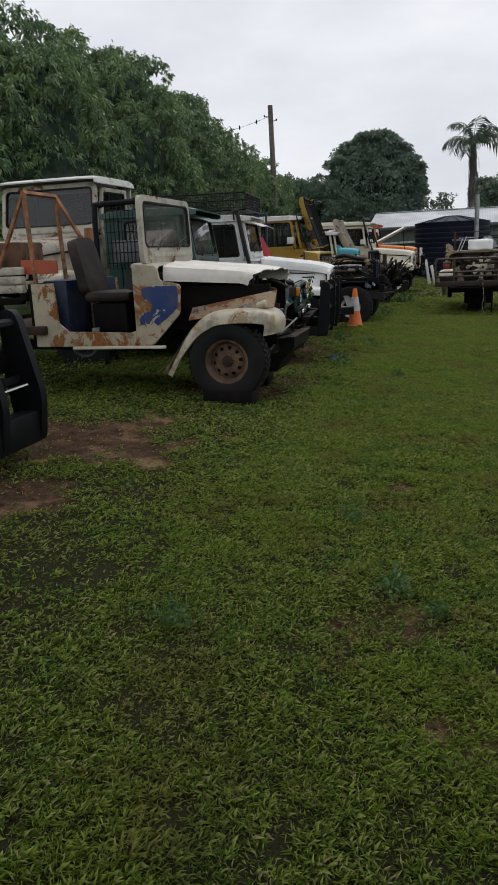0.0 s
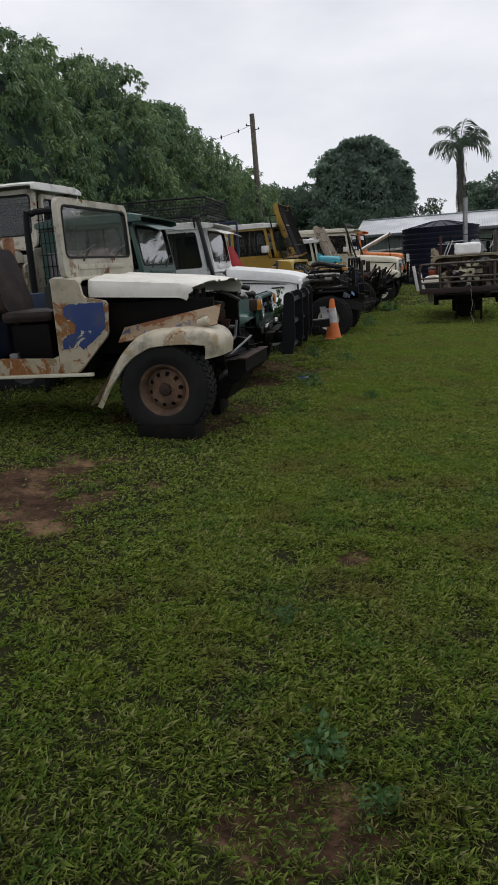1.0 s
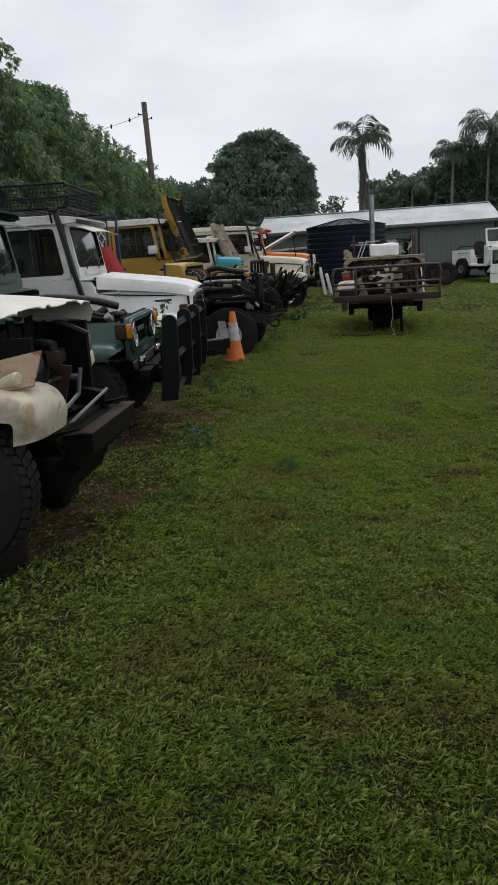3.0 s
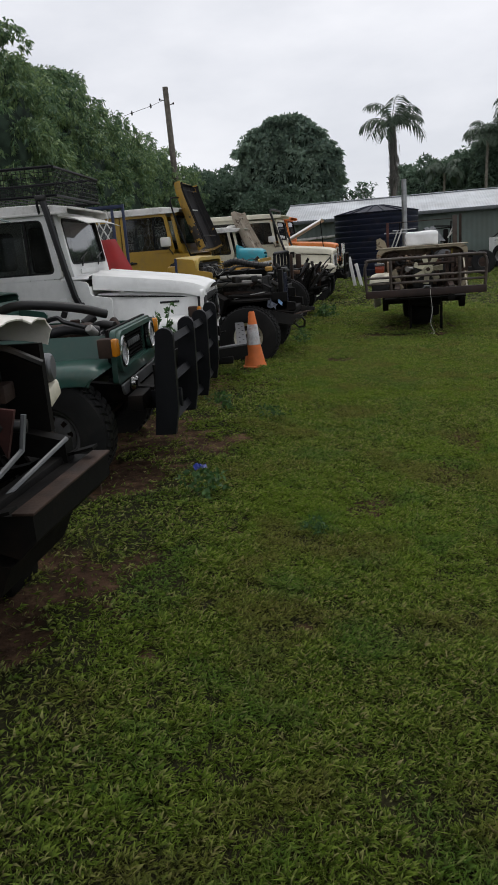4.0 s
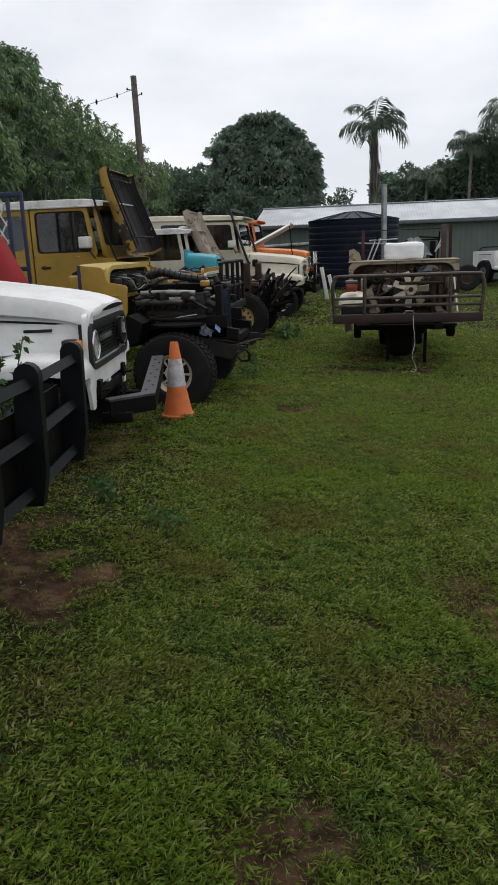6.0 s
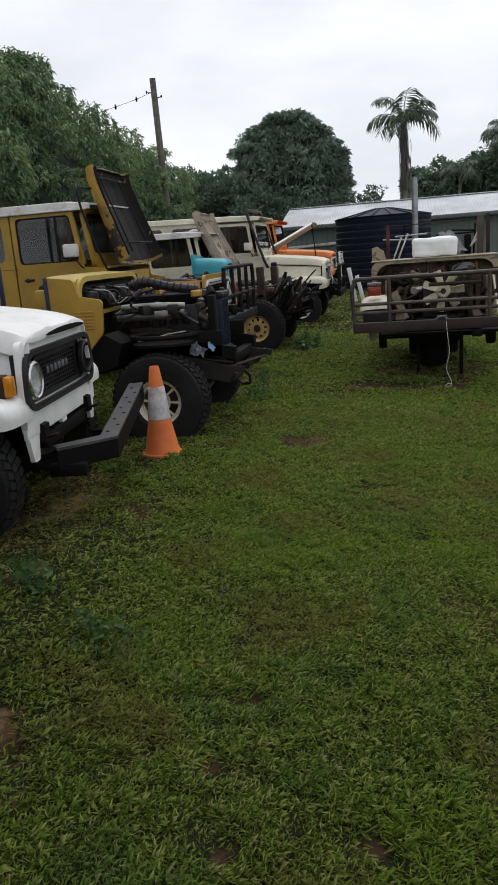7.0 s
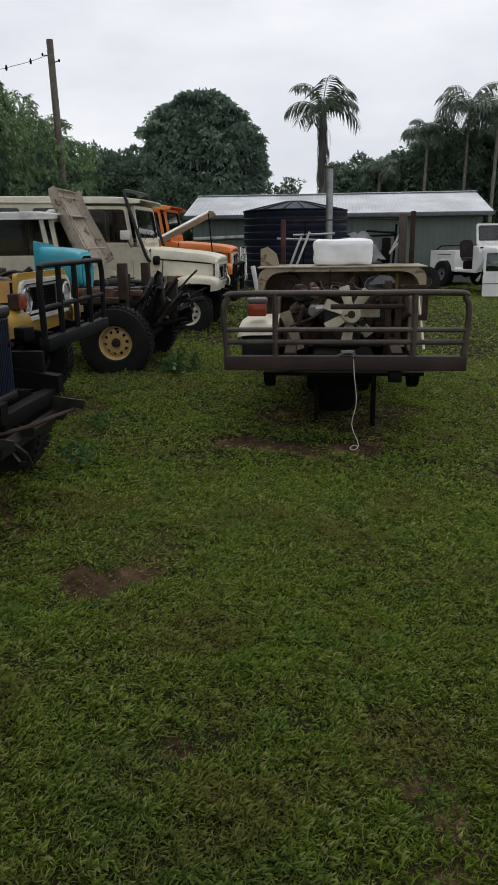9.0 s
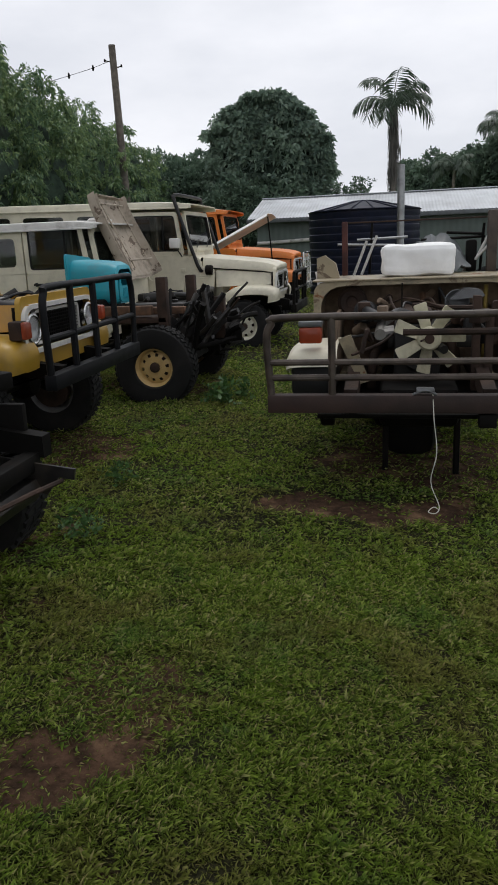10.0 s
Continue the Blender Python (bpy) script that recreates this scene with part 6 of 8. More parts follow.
        tube(bm, [(x0, -yy, z2), (x0, yy, z2)], 0.003, 4)
    part("rack_mesh", bm, BLACKPAINT, rack)
    for xx in (-1.0, -1.7, -2.4):
        for s in (-1, 1):
            bm = bm_new()
            tube(bm, [(xx, s * 0.77, 1.86), (xx, s * 0.80, 1.94), (xx, s * 0.78, 2.01)], 0.012, 6)
            part("rack_foot", bm, BLACKPAINT, rack)
    # bent channel bumper, rising towards its far end
    def lift(bm):
        for v in bm.verts:
            v.co.z += 0.10 * max(0.0, v.co.y + 0.22) / 1.3
    bm = bm_new()
    slab(bm, [(0.52, -0.46), (0.80, -0.24), (0.68, 1.02), (0.58, 1.01), (0.69, -0.20), (0.47, -0.39)], "z", 0.455, 0.470)
    lift(bm)
    b = part("front_bumper", bm, WETSTEEL, r, "bent weathered channel bumper")
    bm = bm_new()
    slab(bm, [(0.52, -0.46), (0.80, -0.24), (0.68, 1.02), (0.67, 1.02), (0.79, -0.235), (0.51, -0.45)], "z", 0.345, 0.454)
    lift(bm)
    part("bumper_face", bm, SOOTSHADE, b)
    for k in range(9):
        bm = bm_new()
        yy = -0.14 + 0.125 * k
        xx = 0.745 - 0.105 * (yy + 0.22) / 1.24 + (0.02 if k % 2 else -0.02)
        drum(bm, (xx, yy, 0.4705), (xx, yy, 0.473), 0.011, 10)
        lift(bm)
        part("bolt_hole", bm, SOOTSHADE, b)
    for s in (-1, 1):
        bm = bm_new()
        box(bm, 0.45, 0.66, s * 0.38, s * 0.44, 0.30, 0.37, 0.006)
        part("bumper_arm", bm, SOOTSHADE, b)


def vine(x, y, z):
    """A thin weed that has grown up between two of the cars."""
    rng = np.random.default_rng(61)
    r = thing("vine", x, y, z, 0, "spindly green weed grown up between two cars", "weed")
    for k in range(5):
        a = rng.uniform(0, 6.3)
        pts = [Vector((0.02 * k, 0.01 * k, 0)), Vector((0.06 * math.cos(a), 0.06 * math.sin(a), 0.5)), Vector((0.16 * math.cos(a), 0.16 * math.sin(a), 0.68 + 0.06 * k))]
        bm = bm_new()
        tube(bm, pts, 0.004, 5, 4)
        stem = part("stem", bm, WEED, r)
        q = np.array([pts[1].lerp(pts[2], t) for t in np.linspace(0.1, 1.0, 14)])
        v, f = leaves(rng, q, rng.normal(0, 1, q.shape), 3, 0.06, 0.03, 0.2, 0.9, 0.1)
        tagged(soup("leaf", v, f, WEED, stem), kind="stuff")


def lattice_frame():
    """Blue upright frame with a white diamond lattice, between the white and the mustard car."""
    r = thing("lattice_frame", -4.10, 14.75, 0.08, 0, "blue frame with white diamond lattice behind the red bonnet", "frame")
    for xx in (-0.62, 0.0, 0.16):
        bm = bm_new()
        box(bm, xx - 0.018, xx + 0.018, -0.018, 0.018, 0.0, 2.10, 0.005)
        part("post", bm, BLUECRATE, r)
    for zz in (1.30, 2.07):
        bm = bm_new()
        box(bm, -0.62, 0.16, -0.025, 0.025, zz - 0.025, zz + 0.025, 0.006)
        part("rail", bm, BLUECRATE, r)
    for k in range(16):
        for s in (-1, 1):
            u = -1.30 + 0.11 * k
            a, b = (u, 1.33), (u + 0.42, 2.04)
            if s < 0:
                a, b = (u + 0.42, 1.33), (u, 2.04)
            lo, hi = sorted((a, b))
            t0, t1 = max(0.0, (-0.59 - lo[0]) / 0.42), min(1.0, (-0.03 - lo[0]) / 0.42)
            if t1 - t0 < 0.08:
                continue
            pts = [(lo[0] + 0.42 * t, 0.008 * s, lo[1] + (hi[1] - lo[1]) * t) for t in (t0, t1)]
            bm = bm_new()
            tube(bm, pts, 0.009, 4)
            part("lattice_slat", bm, WHITE_DULL, r)


def wreck_yellow_front():
    r = thing("four_wheel_drive", -2.09, 14.47, 0.16, 0, "stripped pale yellow four-wheel drive front with its engine bare", "car", ROW)
    chassis(r, 0.55, -2.6)
    axle(r, 0.0, 0.38)
    wheel(r, -0.02, -0.70, 0.23, 0.385, 0.26, RIMWHITE, "spokes")
    wheel(r, -0.08, 0.70, 0.23, 0.40, 0.26, RIMWHITE, "spokes")
    cowl(r, YELLOW, MUSTARD, vents=True, wall=SOOTSHADE, steering=False)
    bm = bm_new()
    ring(bm, rounded([(-0.745, 0.92), (0.62, 0.92), (0.61, 1.24), (-0.735, 1.24)], 0.17, 7), rounded([(-0.70, 0.95), (0.58, 0.95), (0.57, 1.20), (-0.69, 1.20)], 0.15, 7), "x", -0.86, -0.60)
    part("scuttle_arch", bm, YELLOW, r, "pale yellow rounded scuttle arch")
    bm = bm_new()
    box(bm, -0.89, -0.86, -0.76, -0.72, 0.80, 1.25, 0.006)
    part("blue_edge", bm, BLUECRATE, r)
    bm = bm_new()
    box(bm, -1.0, -0.88, -0.74, 0.74, 0.98, 1.16, 0.03)
    part("dash_panel", bm, MUSTARD, r)
    # wiper motor, relay boxes and looms on the dark bulkhead
    for ya, yb, za, zb, mat in ((-0.60, -0.44, 1.02, 1.12, GRIME), (-0.40, -0.28, 1.04, 1.15, PLASTIC), (-0.22, -0.06, 0.98, 1.08, GRIME), (0.06, 0.20, 1.02, 1.14, PLASTIC), (0.30, 0.46, 0.96, 1.06, RUST)):
        bm = bm_new()
        box(bm, -0.64, -0.56, ya, yb, za, zb, 0.016)
        part("relay_box", bm, mat, r)
    for k in range(7):
        bm = bm_new()
        y0 = -0.62 + 0.15 * k
        tube(bm, [(-0.60, y0, 1.15 - 0.02 * (k % 3)), (-0.50, y0 + 0.10, 1.10), (-0.46, y0 + 0.16, 1.00), (-0.40, y0 + 0.24, 1.04)], 0.006, 5, 4)
        part("wiring", bm, (HOSE, WIRE, HOSE)[k % 3], r)
    bm = bm_new()
    drum(bm, (0.20, -0.20, 1.00), (0.20, -0.20, 1.06), 0.05, 16, 0.012)
    part("filler_cap", bm, ORANGEY, r, "faded orange cap")
    engine(r, 8, bits=40, cover=SOOTSHADE, raised=0.08, cleaner=False, tint=(GRIME, SOOTSHADE, GRIME, ALLOY, RUST))
    radiator(r, 0.36, NAVYSTEEL, 0.52, 1.03, 0.115)
    bm = bm_new()
    box(bm, 0.34, 0.40, -0.42, -0.32, 0.50, 1.02, 0.01)
    part("radiator_support", bm, SOOTSHADE, r)
    bm = bm_new()
    pts = [(0.26 * math.cos(a), -0.58 + 0.19 * math.sin(a), 0.735) for a in np.linspace(0, 2 * math.pi, 24)]
    tube(bm, pts, 0.018, 6)
    slab(bm, [(0.26 * math.cos(a), -0.58 + 0.19 * math.sin(a)) for a in np.linspace(0, 2 * math.pi, 20)[:-1]], "z", 0.66, 0.68)
    part("inner_wing", bm, SOOTSHADE, r, "black inner wing with a round opening")
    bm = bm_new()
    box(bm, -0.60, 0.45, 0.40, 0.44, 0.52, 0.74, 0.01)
    part("wheel_housing", bm, SOOTSHADE, r)
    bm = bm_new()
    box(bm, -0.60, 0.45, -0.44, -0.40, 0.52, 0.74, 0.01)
    part("wheel_housing", bm, SOOTSHADE, r)
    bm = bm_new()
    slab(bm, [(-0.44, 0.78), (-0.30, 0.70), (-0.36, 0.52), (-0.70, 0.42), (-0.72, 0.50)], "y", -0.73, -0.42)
    part("wheel_housing", bm, SOOTSHADE, r)
    bm = bm_new()
    tube(bm, [(-0.42, -0.33, 0.955), (-0.10, -0.34, 0.96), (0.12, -0.30, 0.945)], 0.026, 10, 3)
    part("inlet_pipe", bm, ALLOY, r, "dull aluminium inlet pipe")
    bm = bm_new()
    line = smooth_line([(-0.38, -0.16, 1.12), (-0.22, -0.22, 1.15), (-0.02, -0.20, 1.10), (0.20, -0.14, 1.06)], 8)
    tube(bm, line, 0.040, 12)
    duct = part("ribbed_duct", bm, HOSE, r, "ribbed black rubber air duct")
    for p, q in zip(line[1:-1:2], line[2::2]):
        bm = bm_new()
        lathe(bm, [(0.036, -0.006), (0.050, 0.0), (0.036, 0.006)], along(p, q), 12)
        part("rib", bm, HOSE, duct)
    # bare frame ends, bent bracket, rags
    for xa, ya, yb, za, zb in ((0.50, -0.48, -0.40, 0.34, 0.43), (0.46, 0.26, 0.34, 0.33, 0.42), (0.34, 0.40, 0.48, 0.34, 0.43)):
        bm = bm_new()
        box(bm, 0.15, xa, ya, yb, za, zb, 0.008)
        part("frame_horn", bm, SOOTSHADE, r)
    bm = bm_new()
    slab(bm, [(0.44, 0.31), (0.53, 0.33), (0.55, 0.38), (0.53, 0.42), (0.44, 0.41)], "y", -0.46, 0.30)
    part("front_beam", bm, GRIME, r)
    # torn gusset plates and a bent lip where the bumper came off
    for ya, tip, drop in ((-0.53, 0.58, 0.0), (-0.20, 0.55, 0.02), (0.30, 0.66, -0.02)):
        bm = bm_new()
        slab(bm, [(0.12, 0.56), (tip - 0.10, 0.47 - drop), (tip + 0.06, 0.45 - drop), (tip + 0.05, 0.40 - drop), (tip - 0.02, 0.41 - drop), (tip - 0.08, 0.33 - drop), (0.12, 0.40)], "y", ya, ya + 0.014)
        part("gusset_plate", bm, GRIME, r)
    bm = bm_new()
    tube(bm, [(0.50, -0.52, 0.43), (0.62, -0.50, 0.43), (0.66, -0.46, 0.37), (0.64, -0.36, 0.29), (0.56, -0.30, 0.27), (0.50, -0.28, 0.33)], 0.013, 6)
    part("bent_bracket", bm, GRIME, r)
    bm = bm_new()
    tube(bm, [(0.48, -0.40, 0.44), (0.60, -0.25, 0.45), (0.64, 0.05, 0.44), (0.66, 0.29, 0.42)], 0.011, 6)
    part("bent_rail", bm, RUST, r)
    bm = bm_new()
    tube(bm, [(0.25, -0.50, 0.52), (0.54, -0.50, 0.48)], 0.016, 6)
    part("bent_bracket", bm, SOOTSHADE, r)
    for pts in (((-0.20, -0.62, 0.70), (-0.08, -0.66, 0.72), (0.02, -0.58, 0.74), (0.20, -0.62, 0.765)), ((0.00, -0.50, 0.73), (0.05, -0.60, 0.75), (-0.02, -0.66, 0.72), (0.04, -0.70, 0.745))):
        bm = bm_new()
        tube(bm, [Vector(p) for p in pts], 0.005, 5)
        part("loose_wire", bm, WIRE, r, "pale loose wire")
    bm = bm_new()
    rows = [[(0.20 + 0.12 * i / 9 + 0.02 * noise.noise(Vector((i * 0.7, j * 0.7, 9.0))), -0.56 + 0.18 * j / 9,
              0.56 + 0.10 * math.sin(math.pi * j / 9) * (1 - 0.7 * i / 9) + 0.05 * noise.noise(Vector((i * 0.55, j * 0.6, 3.0)))) for j in range(10)] for i in range(10)]
    sheet(bm, rows, 0.004)
    part("plastic_bag", bm, SILVERBAG, r, "crumpled silver and blue plastic bag")
    bm = bm_new()
    rows = [[(0.34 + 0.05 * i / 5, -0.50 + 0.08 * j / 5, 0.615 + 0.04 * math.sin(math.pi * j / 5) - 0.04 * i / 5 + 0.015 * noise.noise(Vector((i * 0.8, j * 0.8, 5.0)))) for j in range(6)] for i in range(6)]
    sheet(bm, rows, 0.004)
    part("blue_wrapper", bm, PALEBLUE, r, "crumpled pale blue wrapper")


def wreck_mustard():
    r = thing("four_wheel_drive", -2.78, 16.85, 0.22, 0, "mustard yellow four-wheel drive with white roof and open bonnet", "car", ROW)
    chassis(r)
    axle(r, 0.0, 0.38)
    for xx in (0, -2.285):
        for s in (-1, 1):
            wheel(r, xx, s * 0.70, 0.24, 0.38, 0.23, RIMGREY, "plain")
    cowl(r, MUSTARD)
    windscreen(r, MUSTARD, GLASS, wipers=False)
    door(r, -1, MUSTARD, mirror=WHITE_DULL)
    door(r, 1, MUSTARD)
    tub(r, MUSTARD)
    hardtop(r, WHITE_DULL, MUSTARD)
    for s in (-1, 1):
        fender(r, s, MUSTARD)
        apron(r, s, ORANGEY, 0.46, -0.60, 0.84, 1.05)
        indicator(r, 0.44, s * 0.63, 0.86, REDLENS)
    hood(r, SCORCHED, 114, under=BURNT, shift=(0.10, 0.04), label="open mustard bonnet with a black underside")
    grille(r, MUSTARD, WHITE_DULL, letters=None)
    radiator(r, 0.33)
    engine(r, 12, bits=20, raised=0.06)
    tube_bar(r, BLACKPAINT, 0.70, 0.60, 1.13, 0.79, (0.82,), (-0.38, 0.0, 0.38), 0.10)
    bm = bm_new()
    tube(bm, [(-0.62, -0.74, 1.20), (-0.72, -0.77, 1.5), (-0.86, -0.77, 2.02), (-0.80, -0.60, 2.08), (-0.78, -0.35, 2.09)], 0.013, 8, 3)
    part("snorkel_pipe", bm, BLACKPAINT, r)


def wreck_bare_chassis():
    r = thing("stripped_chassis", -2.28, 19.45, 0.04, 0, "bare rusty chassis with tan steel wheels and scrap on it", "car", ROW)
    chassis(r, 0.58, -2.6, SOOTSHADE)
    axle(r, 0.0, 0.40, RUST)
    for s in (-1, 1):
        wheel(r, 0, s * 0.70, 0.39, 0.40, 0.25, RIMTAN, "plain")
    bm = bm_new()
    box(bm, -1.0, 0.10, -0.60, 0.55, 0.80, 0.86, 0.01)
    part("rusty_tray", bm, RUST, r)
    bm = bm_new()
    box(bm, -0.6, -0.05, -0.62, -0.52, 0.88, 0.97, 0.01)
    box(bm, -0.5, 0.2, -0.30, -0.20, 0.86, 0.93, 0.01)
    part("timber_plank", bm, RUSTBROWN, r)
    bm = bm_new()
    box(bm, -1.15, -0.60, -0.40, 0.20, 0.84, 1.03, 0.02)
    part("scrap_box", bm, SOOTSHADE, r)
    for xx, yy, h in ((0.06, -0.55, 1.24), (0.12, 0.30, 1.22), (0.55, -0.2, 1.02)):
        bm = bm_new()
        box(bm, xx - 0.05, xx + 0.05, yy - 0.05, yy + 0.05, 0.60, h, 0.008)
        part("post", bm, RUST, r)
    rnd = random.Random(9)
    # springs, shafts and bent rails leaning out over the frame's end
    for k in range(44):
        p = Vector((rnd.uniform(0.08, 0.42), rnd.uniform(-0.62, 0.10), rnd.uniform(0.40, 0.78)))
        q = p + Vector((rnd.uniform(0.10, 0.32), rnd.uniform(-0.12, 0.2), rnd.uniform(-0.02, 0.40)))
        bm = bm_new()
        if k % 4:
            tube(bm, [p, (p + q) / 2 + Vector((rnd.uniform(-0.04, 0.04), 0, rnd.uniform(-0.05, 0.03))), q], rnd.choice((0.010, 0.016, 0.024, 0.03)), 6, 3)
        else:
            h = (q - p).length / 2
            t = Matrix.Rotation(math.atan2(q.y - p.y, q.x - p.x), 4, "Z") @ Matrix.Rotation(-math.atan2(q.z - p.z, math.hypot(q.x - p.x, q.y - p.y)), 4, "Y")
            c = (p + q) / 2
            box(bm, c.x - h, c.x + h, c.y - 0.03, c.y + 0.03, c.z - 0.02, c.z + 0.02, 0.005, t)
        part("leaning_bar", bm, rnd.choice((SOOTSHADE, SOOTSHADE, GRIME)), r)
    for k in range(46):
        p = Vector((rnd.uniform(0.0, 0.62), rnd.uniform(-0.6, 0.5), rnd.uniform(0.45, 0.75)))
        q = p + Vector((rnd.uniform(-0.1, 0.3), rnd.uniform(-0.3, 0.5), rnd.uniform(-0.1, 0.48)))
        bm = bm_new()
        if k % 3:
            tube(bm, [p, (p + q) / 2 + Vector((0, 0, 0.05)), q], rnd.choice((0.012, 0.02, 0.03)), 6, 3)
        else:
            box(bm, p.x - 0.18, p.x + 0.18, p.y - 0.02, p.y + 0.02, p.z - 0.05, p.z + 0.08, 0.006, Matrix.Rotation(rnd.uniform(-1, 0), 4, "Y") @ Matrix.Rotation(rnd.uniform(0, 1.5), 4, "Z"))
        part("scrap_bar", bm, rnd.choice((SOOTSHADE, SOOTSHADE, SOOTSHADE, RUST, GRIME)), r)
    engine(r, 17, bits=8, cleaner=False)


def wreck_teal():
    r = thing("four_wheel_drive", -2.74, 21.25, 0.03, 0, "cream hardtop four-wheel drive with a brown peeling open bonnet", "car", ROW)
    chassis(r)
    for xx in (0, -2.285):
        for s in (-1, 1):
            wheel(r, xx, s * 0.70, 0.36, 0.38, 0.23, RIMGREY, "plain")
    cowl(r, IVORY)
    windscreen(r, IVORY, wipers=False, top=1.80)
    door(r, -1, IVORY)
    door(r, 1, IVORY)
    tub(r, IVORY)
    hardtop(r, WHITE_DULL, IVORY, vent=WHITE_DULL, top=1.80)
    hood(r, PEELING, 120, under=PEELING, shift=(0.12, -0.06), label="open bonnet with peeling tan and brown paint")
    for s in (-1, 1):
        fender(r, s, IVORY)
    engine(r, 21, bits=8)
    radiator(r)


def teal_cowl():
    """A cut-off front body section in teal, set down on the scrap."""
    r = thing("scrap_bodywork", -2.94, 19.35, 1.01, 0, "teal painted front body panel resting on a bare chassis", "car panel")
    # rounded box of sheet steel, open towards the rear
    rows = []
    for u, k in ((-0.30, 1.06), (-0.18, 1.05), (-0.05, 1.02), (0.10, 0.98), (0.17, 0.90), (0.185, 0.80)):
        pts = rounded([(-0.28 * k, 0.0), (0.28 * k, 0.0), (0.26 * k, 0.43 * k), (-0.26 * k, 0.43 * k)], 0.14 * k, 6)
        rows.append([Vector((u, yy, zz + 0.02 * (1 - k))) for yy, zz in pts + pts[:1]])
    bm = bm_new()
    sheet(bm, rows, 0.008)
    part("body_shell", bm, TEAL, r)
    bm = bm_new()
    ring(bm, rounded([(-0.20, 0.02), (0.20, 0.02), (0.18, 0.31), (-0.18, 0.31)], 0.10, 6), rounded([(-0.14, 0.18), (0.14, 0.18), (0.13, 0.28), (-0.13, 0.28)], 0.06, 6), "x", 0.175, 0.19)
    f = part("front_face", bm, TEAL, r)
    bm = bm_new()
    slab(bm, rounded([(-0.33, -0.02), (0.30, -0.02), (0.30, 0.47), (-0.33, 0.52)], 0.04, 3), "x", -0.325, -0.298)
    part("flange", bm, TEAL, r)
    for k in range(6):
        bm = bm_new()
        box(bm, 0.189, 0.197, -0.10 + 0.035 * k, -0.088 + 0.035 * k, 0.05, 0.16, 0.002)
        part("louvre", bm, TEAL, f)


def wreck_ivory():
    r = thing("four_wheel_drive", -2.15, 23.25, 0.13, 0, "long ivory hardtop four-wheel drive with a black snorkel", "car", ROW)
    r.matrix_basis = pose(-2.15, 23.25, 0.155, 0, 1.2, 0)
    chassis(r, 0.62, -4.2)
    axle(r, 0.0, 0.38)
    for xx in (0, -2.7):
        for s in (-1, 1):
            wheel(r, xx, s * 0.70, 0.24, 0.38, 0.23, RIMWHITE, "holes")
    cowl(r, IVORY, vents=True)
    windscreen(r, IVORY)
    door(r, -1, IVORY, mirror=WHITE_DULL)
    door(r, 1, IVORY)
    tub(r, IVORY, -4.3)
    hardtop(r, IVORY, IVORY, -4.3, windows=3, top=1.93)
    hood(r, IVORY, 0)
    for s in (-1, 1):
        fender(r, s, IVORY)
        apron(r, s, IVORY)
    grille(r, IVORY, WHITE_DULL)
    bm = bm_new()
    tube(bm, [(-0.60, -0.70, 1.04), (-0.66, -0.79, 1.12), (-0.96, -0.79, 1.98), (-0.98, -0.77, 2.07), (-0.97, -0.60, 2.10), (-0.97, 0.60, 2.10), (-0.98, 0.77, 2.07), (-0.96, 0.79, 1.98), (-0.66, 0.79, 1.12)], 0.026, 8, 3)
    part("snorkel", bm, PLASTIC, r, "black tube hoop up both windscreen pillars")
    bm = bm_new()
    drum(bm, (-0.55, -0.76, 1.05), (-0.45, -0.76, 1.05), 0.07, 14, 0.01)
    part("horn", bm, SOOTSHADE, r)
    tube_bar(r, SOOTSHADE, 0.72, 0.55, 1.0, 0.70, (0.75,), (-0.4, 0.4))


def wreck_orange():
    r = thing("four_wheel_drive", -2.30, 26.55, 0.25, 0, "orange four-wheel drive with a chrome nudge bar", "car", ROW)
    chassis(r)
    for xx in (0, -2.285):
        for s in (-1, 1):
            wheel(r, xx, s * 0.70, 0.24, 0.38, 0.23, RIMWHITE, "holes")
    cowl(r, ORANGE)
    windscreen(r, ORANGE, wipers=False)
    door(r, -1, ORANGE)
    door(r, 1, ORANGE)
    tub(r, ORANGE)
    hardtop(r, ORANGE, ORANGE)
    hood(r, ORANGE, 0)
    for s in (-1, 1):
        fender(r, s, ORANGE)
        apron(r, s, ORANGE)
    grille(r, ORANGE, WHITE_DULL)
    tube_bar(r, CHROME, 0.62, 0.55, 1.10, 0.55, (0.7, 0.83, 0.96), (-0.3, 0.0, 0.3), r=0.018)


def loose_bonnet():
    r = thing("car_bonnet", -3.2, 24.95, 0.0, 0, "loose pale bonnet propped up at a slant between two cars", "car panel")
    a, b = Vector((0.0, 0, 1.49)), Vector((1.10, 0, 2.02))
    d = (b - a)
    up = Vector((-d.z, 0, d.x)).normalized()
    bm = bm_new()
    sheet(bm, [[a + d * u + Vector((0, 0.5 * v, 0)) + up * (0.03 - 0.06 * abs(v) ** 4) for v in np.linspace(-1, 1, 11)] for u in np.linspace(0, 1, 8)], 0.012)
    part("panel", bm, WHITE, r)
    bm = bm_new()
    tube(bm, [a + d * 0.95, Vector((1.2, 0.0, 0.05))], 0.012, 6)
    part("prop", bm, SOOTSHADE, r)
    bm = bm_new()
    tube(bm, [a, Vector((0.0, 0.0, 0.0))], 0.03, 6)
    part("prop", bm, SOOTSHADE, r)


